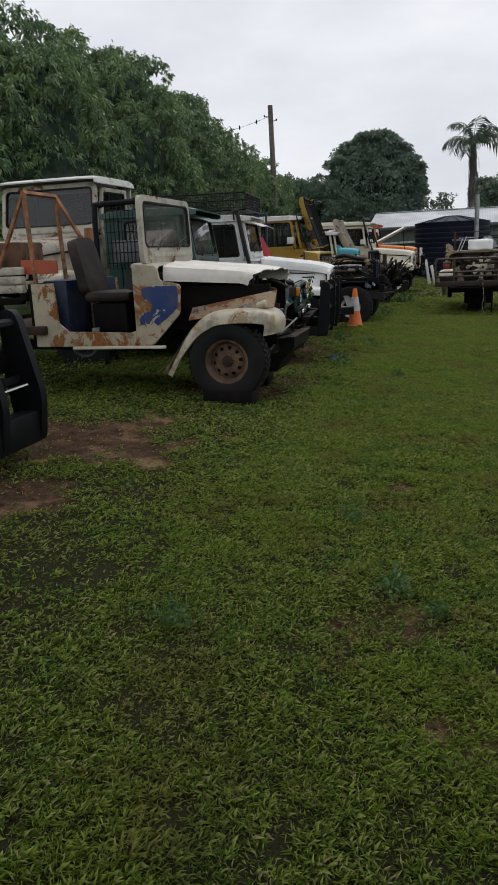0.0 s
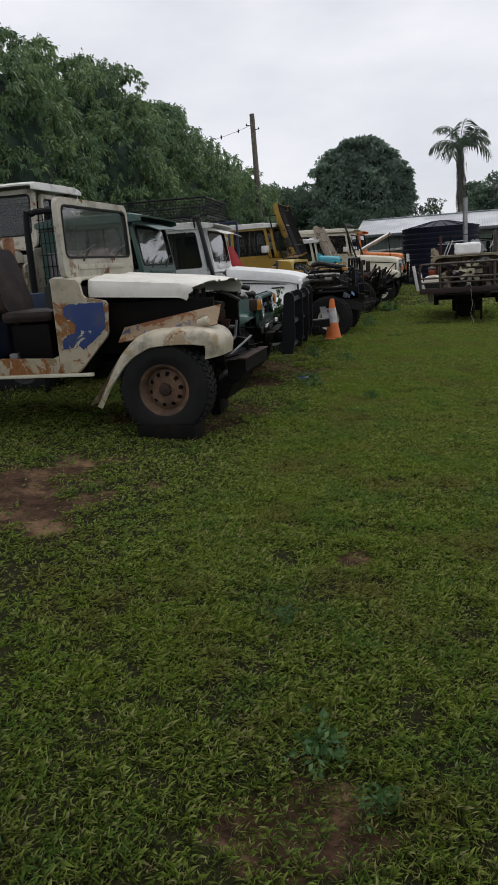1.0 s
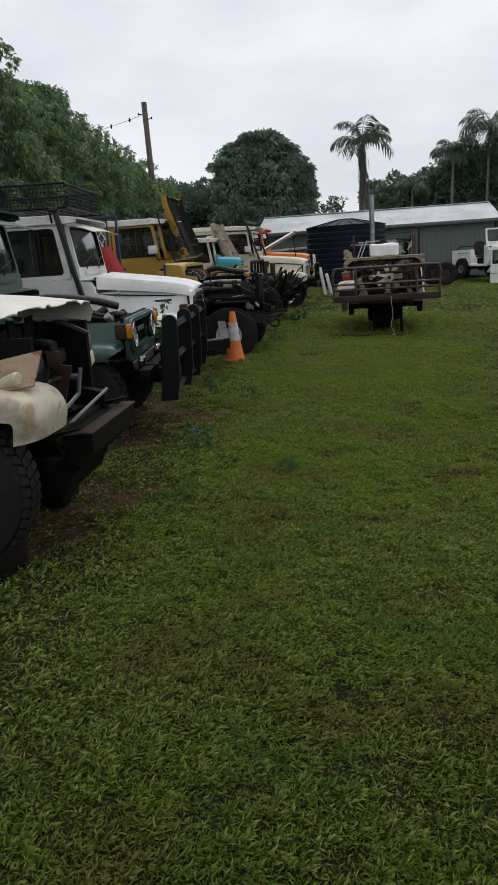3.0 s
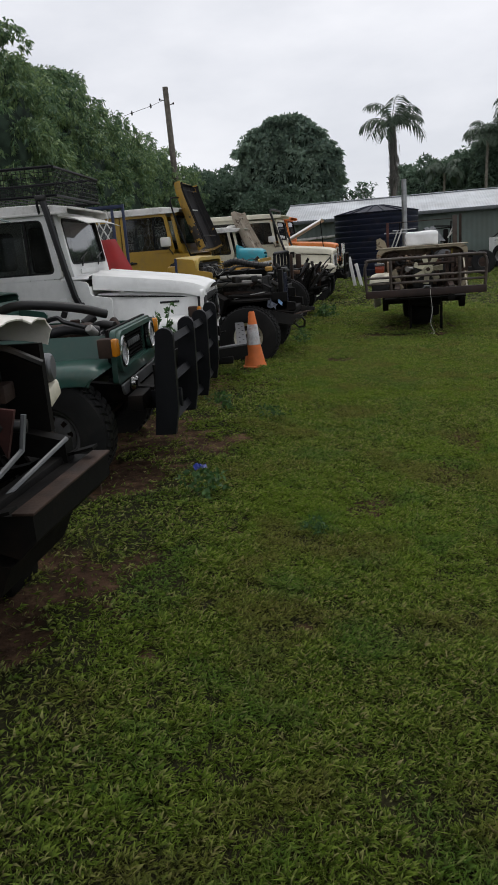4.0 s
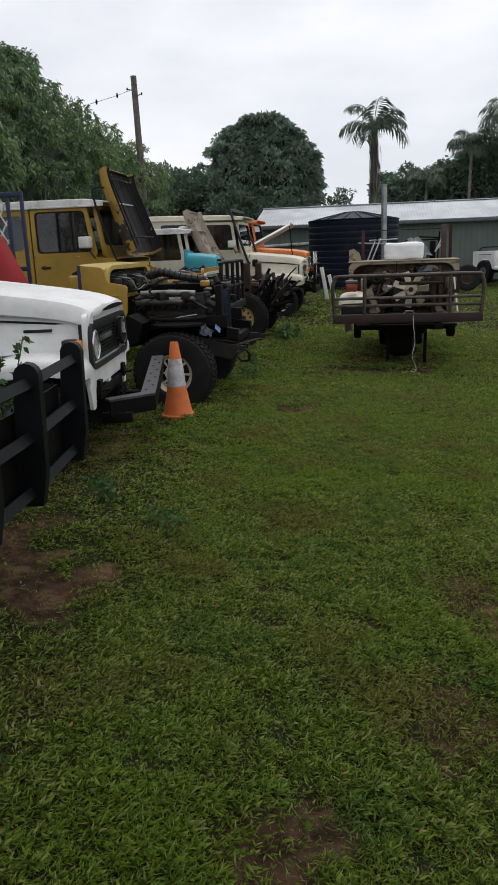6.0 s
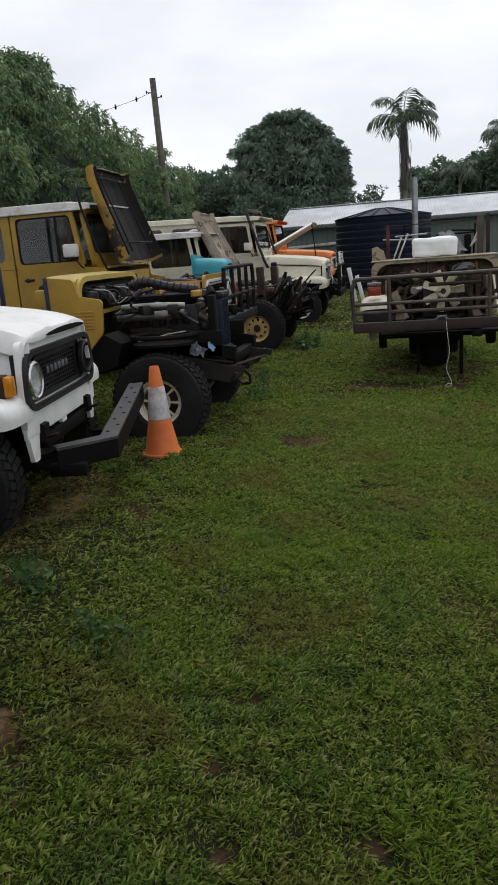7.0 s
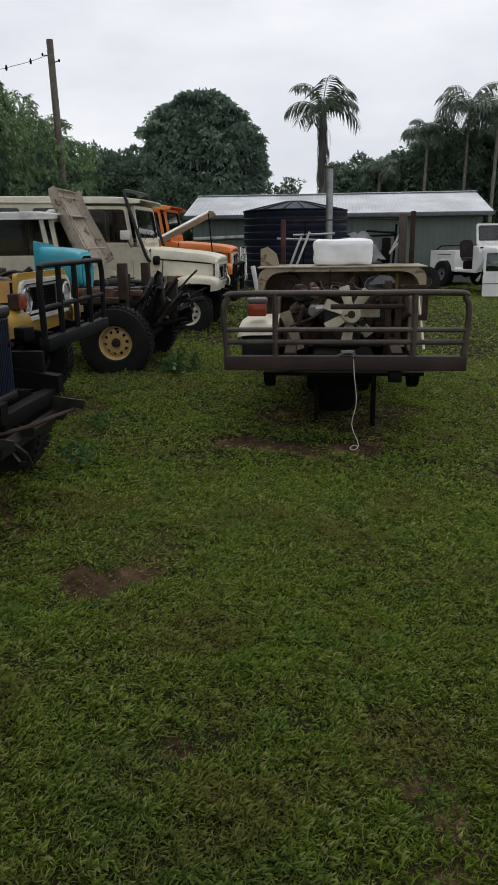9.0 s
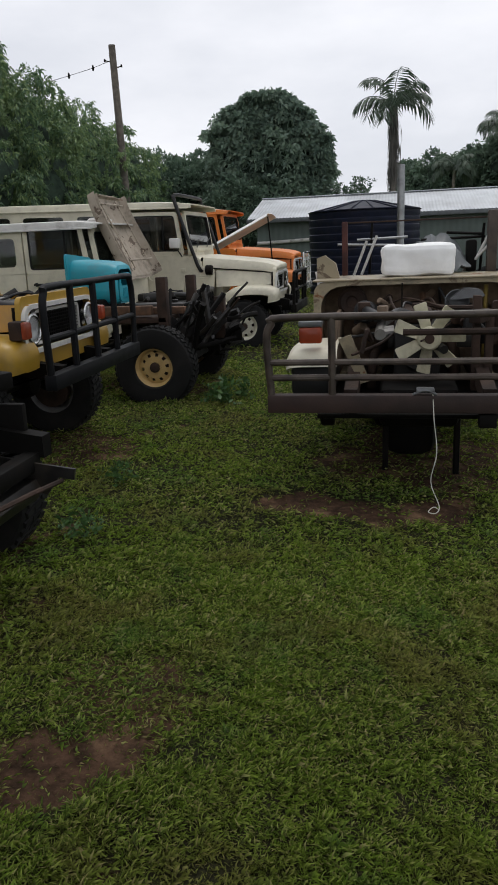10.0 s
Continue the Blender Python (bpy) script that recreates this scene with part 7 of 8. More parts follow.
def wreck_dark():
    """Only its bull bar comes into view."""
    r = thing("four_wheel_drive", -3.55, 3.72, 0.1, 0, "dark car front with a black plate bull bar", "car", ROW)
    chassis(r)
    axle(r, 0.0, 0.38)
    for s in (-1, 1):
        wheel(r, 0, s * 0.70, 0.37, 0.38, 0.23, RIMGREY, "plain")
    cowl(r, SOOTSHADE)
    hood(r, SOOTSHADE, 0)
    for s in (-1, 1):
        fender(r, s, SOOTSHADE)
        apron(r, s, SOOTSHADE)
    grille(r, SOOTSHADE, SOOTSHADE)
    b = None
    for yy in (-0.70, -0.25, 0.25, 0.70):
        bm = bm_new()
        slab(bm, rounded([(0.52, 0.14), (0.70, 0.10), (0.74, 0.45), (0.60, 1.02), (0.48, 1.04), (0.46, 0.6)], 0.07, 4), "y", yy - 0.035, yy + 0.035)
        if b is None:
            b = part("bull_bar", bm, BLACKPAINT, r, "black plate bull bar")
        else:
            part("upright", bm, BLACKPAINT, b)
    for zz in (0.94, 0.55, 0.22):
        bm = bm_new()
        tube(bm, [(0.56, -0.72, zz), (0.56, 0.72, zz)], 0.035, 8)
        part("rail", bm, BLACKPAINT, b)
    bm = bm_new()
    box(bm, 0.56, 0.70, -0.30, 0.665, 0.12, 0.34, 0.01)
    part("bumper_plate", bm, BLACKPAINT, b)
    bm = bm_new()
    tube(bm, [(0.70, -0.40, 0.52), (0.705, 0.55, 0.54)], 0.012, 6)
    part("bright_strip", bm, CHROME, b)


def wreck_tall():
    """The cream hardtop standing behind the cream utility."""
    r = thing("four_wheel_drive", -5.50, 8.42, 0.50, -90, "tall cream hardtop with a grimy windscreen behind the utility", "car", ROW)
    chassis(r)
    for xx in (0, -2.285):
        for s in (-1, 1):
            wheel(r, xx, s * 0.70, 0.36, 0.38, 0.23, RIMGREY, "plain")
    cowl(r, CREAM_OLD)
    windscreen(r, CREAM_OLD, GLASS, top=1.93, wipers=False, half=0.73)
    door(r, -1, CREAM_OLD)
    door(r, 1, CREAM_OLD)
    bm = bm_new()
    box(bm, -1.88, -1.84, -0.73, 0.73, 0.54, 1.27, 0.006)
    part("cab_back", bm, CREAM_OLD, r)
    hardtop(r, WHITE_DULL, CREAM_OLD, rear=-1.88, windows=0, top=1.93)
    hood(r, CREAM_OLD, 0)
    for s in (-1, 1):
        fender(r, s, CREAM_OLD)
        apron(r, s, CREAM)
    grille(r, CREAM_OLD, CREAM_OLD, lamps=False)
    # black sheet added to stand for the shaded inside of the cab
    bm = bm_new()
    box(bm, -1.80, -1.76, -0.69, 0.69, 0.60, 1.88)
    part("cab_shade_sheet", bm, SOOTSHADE, r)


wreck_dark()
wreck_cream()
wreck_tall()
wreck_green()
wreck_white()
vine(-2.42, 10.98, 0.14)
lattice_frame()
wreck_yellow_front()
wreck_mustard()
wreck_bare_chassis()
wreck_teal()
teal_cowl()
wreck_ivory()
wreck_orange()
loose_bonnet()


# ---- the wreck on stands in the open, and the white one by the shed ----
def wreck_on_stands():
    r = thing("stripped_four_wheel_drive", 0.15, 16.95, 0.09, -90, "stripped tan and rust four-wheel drive front standing on stands", "car")
    chassis(r, 0.70, -2.4, RUST)
    # bulkhead pressing with rounded shoulders
    bm = bm_new()
    outer = rounded([(-0.72, 0.50), (0.72, 0.50), (0.72, 1.18), (-0.72, 1.18)], 0.10, 6)
    inner = rounded([(-0.67, 0.53), (0.67, 0.53), (0.67, 1.15), (-0.67, 1.15)], 0.18, 6)
    ring(bm, outer, inner, "x", -0.60, -0.30)
    body = part("bulkhead_frame", bm, TANBODY, r)
    bm = bm_new()
    box(bm, -0.62, -0.58, -0.70, 0.70, 0.50, 1.16)
    part("bulkhead", bm, BROWNDARK, body)
    bm = bm_new()
    box(bm, -0.92, -0.285, -0.725, 0.725, 1.181, 1.194, 0.005)
    part("scuttle", bm, TANBODY, r)
    bm = bm_new()
    slab(bm, [(-0.72, 1.19), (-0.55, 1.19), (-0.58, 1.30), (-0.66, 1.36), (-0.72, 1.34)], "x", -0.62, -0.58)
    part("corner_bracket", bm, TANBODY, r)
    for s in (-1, 1):
        bm = bm_new()
        box(bm, -0.58, 0.25, s * 0.52, s * 0.55, 0.55, 0.98, 0.008)
        part("inner_wing", bm, BROWNDARK, r)
    engine(r, 31, bits=34, cover=RUST, raised=0.06, tint=(RUSTBROWN, RUST, BROWNDARK, GRIME), hoses=(HOSE, RUST, HOSE, RUST))
    # cooling fan, pale with seven blades
    fx = 0.27
    bm = bm_new()
    drum(bm, (fx - 0.05, 0.07, 0.845), (fx + 0.05, 0.07, 0.845), 0.075, 20, 0.012)
    fan = part("cooling_fan", bm, FANPLASTIC, r, "pale plastic cooling fan with seven blades")
    for k in range(7):
        a = 2 * math.pi * k / 7 + 0.3
        t = Matrix.Translation((fx, 0.07, 0.845)) @ Matrix.Rotation(a, 4, "X") @ Matrix.Rotation(radians(28), 4, "Z")
        bm = bm_new()
        slab(bm, rounded([(-0.035, 0.06), (0.035, 0.06), (0.05, 0.225), (-0.045, 0.225)], 0.012, 3), "x", -0.004, 0.004)
        bmesh.ops.transform(bm, matrix=t, verts=bm.verts)
        part("fan_blade", bm, FANPLASTIC, fan)
    bm = bm_new()
    lathe(bm, [(0, 0.055), (0.03, 0.055), (0.035, 0.02), (0, 0.02)], Matrix.Translation((fx, 0.07, 0.845)) @ Matrix.Rotation(radians(90), 4, "Y"), 14)
    part("fan_hub", bm, RUST, fan)
    # heater drum and horn on the bulkhead
    bm = bm_new()
    lathe(bm, [(0, -0.06), (0.092, -0.06), (0.105, -0.045), (0.105, 0.03), (0.08, 0.05), (0.045, 0.045), (0.035, 0.03), (0, 0.03)], Matrix.Translation((-0.42, -0.45, 1.03)) @ Matrix.Rotation(radians(90), 4, "Y"), 26)
    part("heater_drum", bm, RUST, r)
    bm = bm_new()
    lathe(bm, [(0, -0.10), (0.03, -0.10), (0.035, 0.0), (0.06, 0.05), (0.085, 0.07), (0.08, 0.072), (0.05, 0.045), (0, 0.03)], Matrix.Translation((-0.40, 0.28, 1.02)) @ Matrix.Rotation(radians(90), 4, "Y"), 22)
    part("horn", bm, GREYSTEEL, r)
    # the one wing that is left, with its lamp
    fender(r, -1, IVORY, tip=False)
    bm = bm_new()
    box(bm, 0.36, 0.46, -0.735, -0.595, 0.845, 0.945, 0.012)
    lamp = part("indicator", bm, REDLENS, r, "orange-red indicator lamp with a pale top")
    bm = bm_new()
    box(bm, 0.35, 0.455, -0.74, -0.59, 0.947, 0.985, 0.01)
    part("lamp_cap", bm, GREYSTEEL, lamp)
    bm = bm_new()
    slab(bm, [(-0.50, 0.85), (-0.42, 0.88), (-0.30, 0.58), (-0.36, 0.56)], "x", 0.30, 0.32)
    part("wing_stay", bm, TANBODY, r)
    bm = bm_new()
    box(bm, -0.10, 0.40, -0.80, -0.52, 0.50, 0.70, 0.03)
    part("battery_box", bm, PLASTIC, r)
    # right side posts
    for yy, zz in ((0.36, 1.10), (0.44, 1.00)):
        bm = bm_new()
        box(bm, 0.18, 0.24, yy - 0.025, yy + 0.025, 0.50, zz, 0.006)
        part("grille_post", bm, RUST, r)
    bm = bm_new()
    ring(bm, rounded([(0.46, 0.78), (0.68, 0.78), (0.68, 1.06), (0.46, 1.06)], 0.02, 3), rounded([(0.50, 0.82), (0.64, 0.82), (0.64, 0.98), (0.50, 0.98)], 0.02, 3), "x", 0.12, 0.16)
    part("lamp_panel", bm, RUST, r)
    bm = bm_new()
    slab(bm, rounded([(0.22, 1.04), (0.46, 1.06), (0.42, 1.11), (0.32, 1.12)], 0.02, 3), "x", -0.32, -0.20)
    part("bent_sheet", bm, GREYSTEEL, r)
    bm = bm_new()
    drum(bm, (0.05, -0.10, 0.90), (0.05, -0.10, 0.99), 0.03, 12, 0.005)
    part("aerial_base", bm, SOOTSHADE, r)
    bm = bm_new()
    tube(bm, [(0.05, -0.10, 0.98), (0.05, -0.10, 1.18)], 0.005, 5)
    part("aerial", bm, SOOTSHADE, r)
    bm = bm_new()
    tube(bm, [(-0.50, 0.49, 0.55), (-0.50, 0.49, 1.12)], 0.016, 8)
    part("pipe", bm, YELLOW, r)
    bm = bm_new()
    box(bm, -0.56, -0.48, 0.53, 0.66, 0.78, 0.98, 0.012)
    part("fuse_box", bm, RUST, r)
    # bull bar
    b = tube_bar(r, BROWNSTEEL, 0.82, 0.595, 1.045, 0.88, (0.695, 0.785), (-0.50, 0.50), 0.105, 0.023, beam_mat=DARKBEAM)
    bm = bm_new()
    tube(bm, [(0.82, -0.10, 0.95), (0.82, 0.42, 0.95)], 0.020, 8)
    part("rail", bm, RUST, b)
    bm = bm_new()
    box(bm, 0.765, 0.815, -0.3, 0.30, 0.49, 0.59, 0.006)
    part("winch_plate", bm, RUSTRED, b)
    bm = bm_new()
    box(bm, 0.80, 0.87, -0.02, 0.08, 0.615, 0.635, 0.006)
    tube(bm, [(0.85, -0.04, 0.60), (0.87, 0.03, 0.63), (0.85, 0.09, 0.60)], 0.008, 6, 4)
    part("rope_cleat", bm, GREYSTEEL, b)
    bm = bm_new()
    box(bm, 0.76, 0.84, 0.33, 0.43, 0.40, 0.48, 0.01)
    part("tow_eye", bm, SOOTSHADE, b)
    # stands
    for yy in (-0.20, 0.28):
        bm = bm_new()
        box(bm, -0.02, 0.05, yy - 0.02, yy + 0.02, -0.25, 0.40, 0.006)
        part("stand", bm, SOOTSHADE, r)
    axle(r, 0.05, 0.36, SOOTSHADE)
    # black masses from here are added to fill and deepen the underside's shade
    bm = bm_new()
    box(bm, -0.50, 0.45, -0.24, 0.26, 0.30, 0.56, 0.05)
    part("sump", bm, SOOTSHADE, r)
    # rounded black mass standing for the shade between the stands
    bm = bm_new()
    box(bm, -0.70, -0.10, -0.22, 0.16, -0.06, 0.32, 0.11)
    part("underside_shade_mass", bm, SOOTSHADE, r)
    # unseen tray, added to block the sky so the ground below darkens
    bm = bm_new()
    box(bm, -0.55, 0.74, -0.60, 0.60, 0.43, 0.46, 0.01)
    part("sky_blocker", bm, SOOTSHADE, r)
    # what is left of the cab
    for yy, h, w, mat in ((0.57, 1.64, 0.036, BROWNSTEEL), (0.66, 1.66, 0.020, RUST), (-0.535, 1.60, 0.022, RUSTRED)):
        bm = bm_new()
        box(bm, -0.98, -0.92, yy - w, yy + w, 1.15, h, 0.006)
        part("cab_post", bm, mat, r)
    bm = bm_new()
    box(bm, -0.962, -0.948, -0.53, 0.53, 1.585, 1.597, 0.003)
    part("cab_rail", bm, RUST, r)
    bm = bm_new()
    box(bm, -2.3, -0.95, -0.70, 0.70, 0.62, 0.72, 0.01)
    part("tray", bm, RUST, r)
    # floor deepened into a solid block to darken the ground beneath
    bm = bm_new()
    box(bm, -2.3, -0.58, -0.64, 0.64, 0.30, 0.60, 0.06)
    part("underbody_blocker", bm, SOOTSHADE, r)
    # solid black mass, added where only shade shows under the tray
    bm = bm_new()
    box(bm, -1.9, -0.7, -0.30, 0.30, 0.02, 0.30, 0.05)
    part("rear_shade_mass", bm, SOOTSHADE, r)
    bm = bm_new()
    tube(bm, [(0.20, 0.66, 0.55), (-0.2, 0.64, 0.98)], 0.012, 6)
    part("strut", bm, IVORY, r)


def stand_clutter():
    """What lies on the bulkhead: white block, crumpled sheet, frames, rods, tall pipe."""
    r = thing("polystyrene_block", 0.17, 17.55, 1.285, 0, "white polystyrene block on the wreck's bulkhead", "block")
    bm = bm_new()
    box(bm, -0.26, 0.25, -0.14, 0.14, 0.0, 0.22, 0.035)
    bmesh.ops.subdivide_edges(bm, edges=bm.edges, cuts=5, use_grid_fill=True)
    for v in bm.verts:
        v.co += 0.016 * noise.noise_vector(v.co * 6) + 0.010 * noise.noise_vector(v.co * 19)
    part("block", bm, WHITEBOX, r)
    r = thing("tarpaulin", 0.20, 18.0, 1.30, 0, "crumpled grey sheet heaped behind the block", "tarpaulin")
    bm = bm_new()
    rows = [[(-0.14 + 0.50 * i / 14, -0.25 + 0.5 * j / 10, 0.25 * max(0, 1 - ((i - 7) / 7.4) ** 2) * max(0, 1 - ((j - 5) / 5.4) ** 2) + 0.08 * noise.noise(Vector((i * 0.6, j * 0.7, 1)))) for j in range(11)] for i in range(15)]
    sheet(bm, rows, 0.006)
    part("sheet", bm, SHEDTRIM, r)
    r = thing("chair_skeleton", 0.10, 18.0, 1.28, 0, "bent white and grey tubular chair frame on the wreck", "frame")
    for a, b, mat in (((-0.42, 0, 0), (-0.32, 0, 0.26), WHITE_DULL), ((-0.36, 0, 0), (-0.24, 0, 0.30), WHITE_DULL), ((0.48, 0, 0.02), (0.60, -0.1, 0.28), WHITE_DULL), ((0.42, 0, 0.0), (0.64, -0.1, 0.24), WHITE_DULL), ((-0.55, 0, 0.24), (-0.1, 0.05, 0.22), GALV), ((-0.4, 0.1, 0.27), (0.0, 0.1, 0.28), GALV), ((0.1, 0, 0.25), (0.58, 0, 0.26), SOOTSHADE), ((0.3, 0.1, 0.30), (0.56, 0, 0.28), SOOTSHADE), ((0.55, 0, 0.0), (0.57, 0, 0.36), SOOTSHADE), ((-0.30, 0.1, 0.0), (-0.28, 0.1, 0.40), SOOTSHADE)):
        bm = bm_new()
        tube(bm, [a, b], 0.011, 6)
        part("tube", bm, mat, r)
    bm = bm_new()
    box(bm, 0.44, 0.52, -0.05, 0.05, 0.0, 0.24, 0.02)
    part("dark_box", bm, SOOTSHADE, r)
    r = thing("tall_pipe", 0.12, 30.5, -0.05, 0, "tall grey upright pipe in front of the water tank", "pipe")
    bm = bm_new()
    lathe(bm, [(0.085, 0), (0.085, 3.25), (0.075, 3.25), (0.075, 0)], Matrix(), 16, closed=True)
    part("pipe", bm, GALV, r)
    r = thing("rope", 0.22, 16.10, 0.0, 0, "pale thin rope hanging from the bull bar to the grass", "rope")
    bm = bm_new()
    tube(bm, [(0.0, 0.0, 0.72), (0.01, -0.02, 0.55), (0.03, -0.02, 0.35), (0.0, -0.03, 0.18), (0.05, -0.05, 0.04), (0.03, -0.07, -0.0), (-0.01, -0.05, 0.0), (0.02, -0.02, 0.02), (0.05, -0.03, 0.01)], 0.0031, 6, 5)
    part("cord", bm, ROPE, r)


def white_opentop():
    r = thing("four_wheel_drive", 5.45, 33.3, 0.0, -62, "white open four-wheel drive without doors or roof, beside the shed", "car")
    chassis(r)
    axle(r, 0.0, 0.38)
    axle(r, -2.285, 0.38)
    for xx in (0, -2.285):
        for s in (-1, 1):
            wheel(r, xx, s * 0.70, 0.40, 0.40, 0.25, RIMGREY, "plain")
    cowl(r, WHITE)
    windscreen(r, WHITE, wipers=False)
    tub(r, WHITE, z1=1.10)
    hood(r, WHITE, 0)
    for s in (-1, 1):
        fender(r, s, WHITE)
        apron(r, s, WHITE)
        bm = bm_new()
        box(bm, -2.6, -1.9, s * 0.747, s * 0.752, 0.98, 1.0)
        part("stripe", bm, SOOTSHADE, r)
    grille(r, WHITE, WHITE)
    seat(r, -0.32)
    seat(r, 0.32)
    tube_bar(r, BLACKPAINT, 0.72, 0.55, 0.95, 0.66, (0.7,), (-0.35, 0.35))
    bm = bm_new()
    for yy in (-0.6, 0.6):
        tube(bm, [(-2.85, yy, 1.12), (-2.6, yy, 1.24), (-1.95, yy, 1.25)], 0.02, 6)
    tube(bm, [(-2.6, -0.6, 1.24), (-2.6, 0.6, 1.24)], 0.02, 6)
    part("folded_top_frame", bm, SOOTSHADE, r)


def loose_door(x, y, yaw, label):
    r = thing("salvaged_door", x, y, -0.08, yaw, label, "car door", "loose white doors")
    bm = bm_new()
    slab(bm, rounded([(-0.42, 0.0), (0.42, 0.0), (0.42, 0.62), (-0.42, 0.62)], 0.05, 4), "y", -0.02, 0.02)
    d = part("door_panel", bm, WHITE, r)
    bm = bm_new()
    ring(bm, rounded([(-0.42, 0.622), (0.42, 0.622), (0.33, 1.22), (-0.42, 1.22)], 0.04, 4), rounded([(-0.36, 0.67), (0.35, 0.67), (0.28, 1.16), (-0.36, 1.16)], 0.05, 4), "y", -0.02, 0.02)
    part("window_frame", bm, WHITE, d)
    bm = bm_new()
    slab(bm, rounded([(-0.365, 0.665), (0.355, 0.665), (0.285, 1.165), (-0.365, 1.165)], 0.05, 4), "y", -0.003, 0.003)
    g = part("door_glass", bm, GLASS, d)
    g.visible_shadow = False
    bm = bm_new()
    box(bm, 0.22, 0.36, -0.05, -0.02, 0.50, 0.54, 0.006)
    part("door_handle", bm, SOOTSHADE, d)
    bm = bm_new()
    box(bm, -0.41, 0.41, -0.026, -0.021, 0.33, 0.35)
    part("trim_strip", bm, SOOTSHADE, d)


def loose_wheel(x, y, z, yaw, lean, label):
    r = thing("spare_wheel", x, y, z, 0, label, "wheel")
    wheel(r, 0, 0, 0.36, 0.40, 0.27, RIMGREY, "plain", yaw, lean)


wreck_on_stands()
stand_clutter()
white_opentop()
loose_door(4.75, 31.9, 4, "white car door standing upright against the open four-wheel drive")
loose_door(5.75, 31.8, -6, "second white car door standing beside the first")
loose_wheel(2.75, 31.6, 0.0, -10, 6, "dark off-road wheel leaning near the shed")
loose_wheel(2.35, 32.3, 0.0, 15, 6, "second dark wheel half hidden behind the first")


# ---- loose things on and beside the grass ----
def traffic_cone():
    r = thing("traffic_cone", -1.965, 13.24, 0.075, 12, "faded orange rubber traffic cone with a scuffed grey band", "traffic cone")
    bm = bm_new()
    lathe(bm, [(0.146, 0.022), (0.146, 0.036), (0.131, 0.044), (0.122, 0.075), (0.081, 0.285), (0.056, 0.525), (0.036, 0.660), (0.031, 0.672), (0.025, 0.672), (0.023, 0.60)], Matrix(), 32)
    part("cone", bm, CONE, r)
    bm = bm_new()
    lathe(bm, [(0.081, 0.286), (0.0845, 0.289), (0.0595, 0.522), (0.056, 0.526)], Matrix(), 32)
    part("reflective_band", bm, BAND, r, "scuffed grey reflective band")
    bm = bm_new()
    box(bm, -0.155, 0.155, -0.155, 0.155, -0.02, 0.022, 0.012)
    part("base", bm, SOOTSHADE, r, "black rubber base")


def wrapper():
    bm = bm_new()
    rows = [[(0.085 * (i / 9 - 0.5), 0.06 * (j / 6 - 0.5), 0.015 + 0.022 * noise.noise(Vector((i * 0.55, j * 0.6, 7))) + 0.015 * math.sin(math.pi * j / 6)) for j in range(7)] for i in range(10)]
    sheet(bm, rows, 0.002)
    o = part("wrapper", bm, BLUEBAG)
    o.matrix_basis = pose(-1.60, 9.09, 0.10, 0, 0, 25)
    tagged(o, "crumpled blue and silver wrapper on the grass", "litter")


def red_bonnet():
    r = thing("scrap_bonnet", -3.66, 13.95, -0.05, 0, "loose red bonnet standing upright between two cars", "car panel")
    rows = []
    for u in np.linspace(0, 1, 9):
        z = 0.10 + 1.66 * u
        left, right = -0.38 + 0.02 * u, 0.62 - 0.78 * u ** 1.1
        rows.append([Vector((left + (right - left) * v, -0.05 - 0.04 * math.sin(math.pi * v) + 0.10 * u, z)) for v in np.linspace(0, 1, 9)])
    bm = bm_new()
    sheet(bm, rows, 0.014)
    part("panel", bm, RED, r)


def white_boards():
    r = thing("white_boards", -1.5, 27.6, 0.0, 0, "narrow white boards leaning near the water tank", "boards")
    for dx, h, t in ((0.0, 0.95, 10), (0.20, 0.75, 13)):
        bm = bm_new()
        box(bm, dx - 0.05, dx + 0.05, -0.02, 0.02, 0.0, h, 0.006, Matrix.Rotation(radians(-t), 4, "Y"))
        part("board", bm, WHITE, r)


def cage_frame():
    """Black loop frame with mesh standing behind the windscreen of the utility."""
    r = thing("cage_frame", -4.08, 8.3, 0.0, 0, "black tube frame with wire mesh behind the utility", "frame")
    bm = bm_new()
    tube(bm, [(-0.25, 0, 0.1), (-0.25, 0, 1.90), (-0.18, 0.02, 2.05), (-0.05, 0.05, 2.07), (0.35, 0.1, 2.08)], 0.035, 8, 3)
    f = part("frame_tube", bm, BLACKPAINT, r)
    bm = bm_new()
    for k in range(9):
        tube(bm, [(-0.12 + 0.05 * k, 0.03, 1.3), (-0.12 + 0.05 * k, 0.03, 2.03)], 0.005, 4)
    for k in range(6):
        tube(bm, [(-0.14, 0.03, 1.38 + 0.12 * k), (0.30, 0.03, 1.38 + 0.12 * k)], 0.005, 4)
    part("wire_mesh", bm, BLACKPAINT, r)
    bm = bm_new()
    box(bm, -0.08, 0.30, 0.04, 0.06, 1.36, 1.64, 0.01)
    part("number_board", bm, GREYSTEEL, r)


traffic_cone()
wrapper()
red_bonnet()
white_boards()
cage_frame()


def weed(x, y, seed, size, n=26):
    rng = np.random.default_rng(seed)
    p = np.stack([rng.normal(0, size * 0.45, n), rng.normal(0, size * 0.45, n), rng.random(n) * size * 0.8 + 0.02], 1)
    d = np.stack([rng.normal(0, 1, n), rng.normal(0, 1, n), np.full(n, 0.6)], 1)
    v, f = leaves(rng, p, d, 6, size * 0.32, size * 0.13, 0.1, 0.8, 0.2)
    z = float(rise(np.array([x]), np.array([y]))[0])
    r = thing("weed", x, y, z, 0, "leafy green weed growing in the lawn", "weed", "weeds in the lawn")
    tagged(soup("leaf", v, f, WEED, r), kind="stuff")


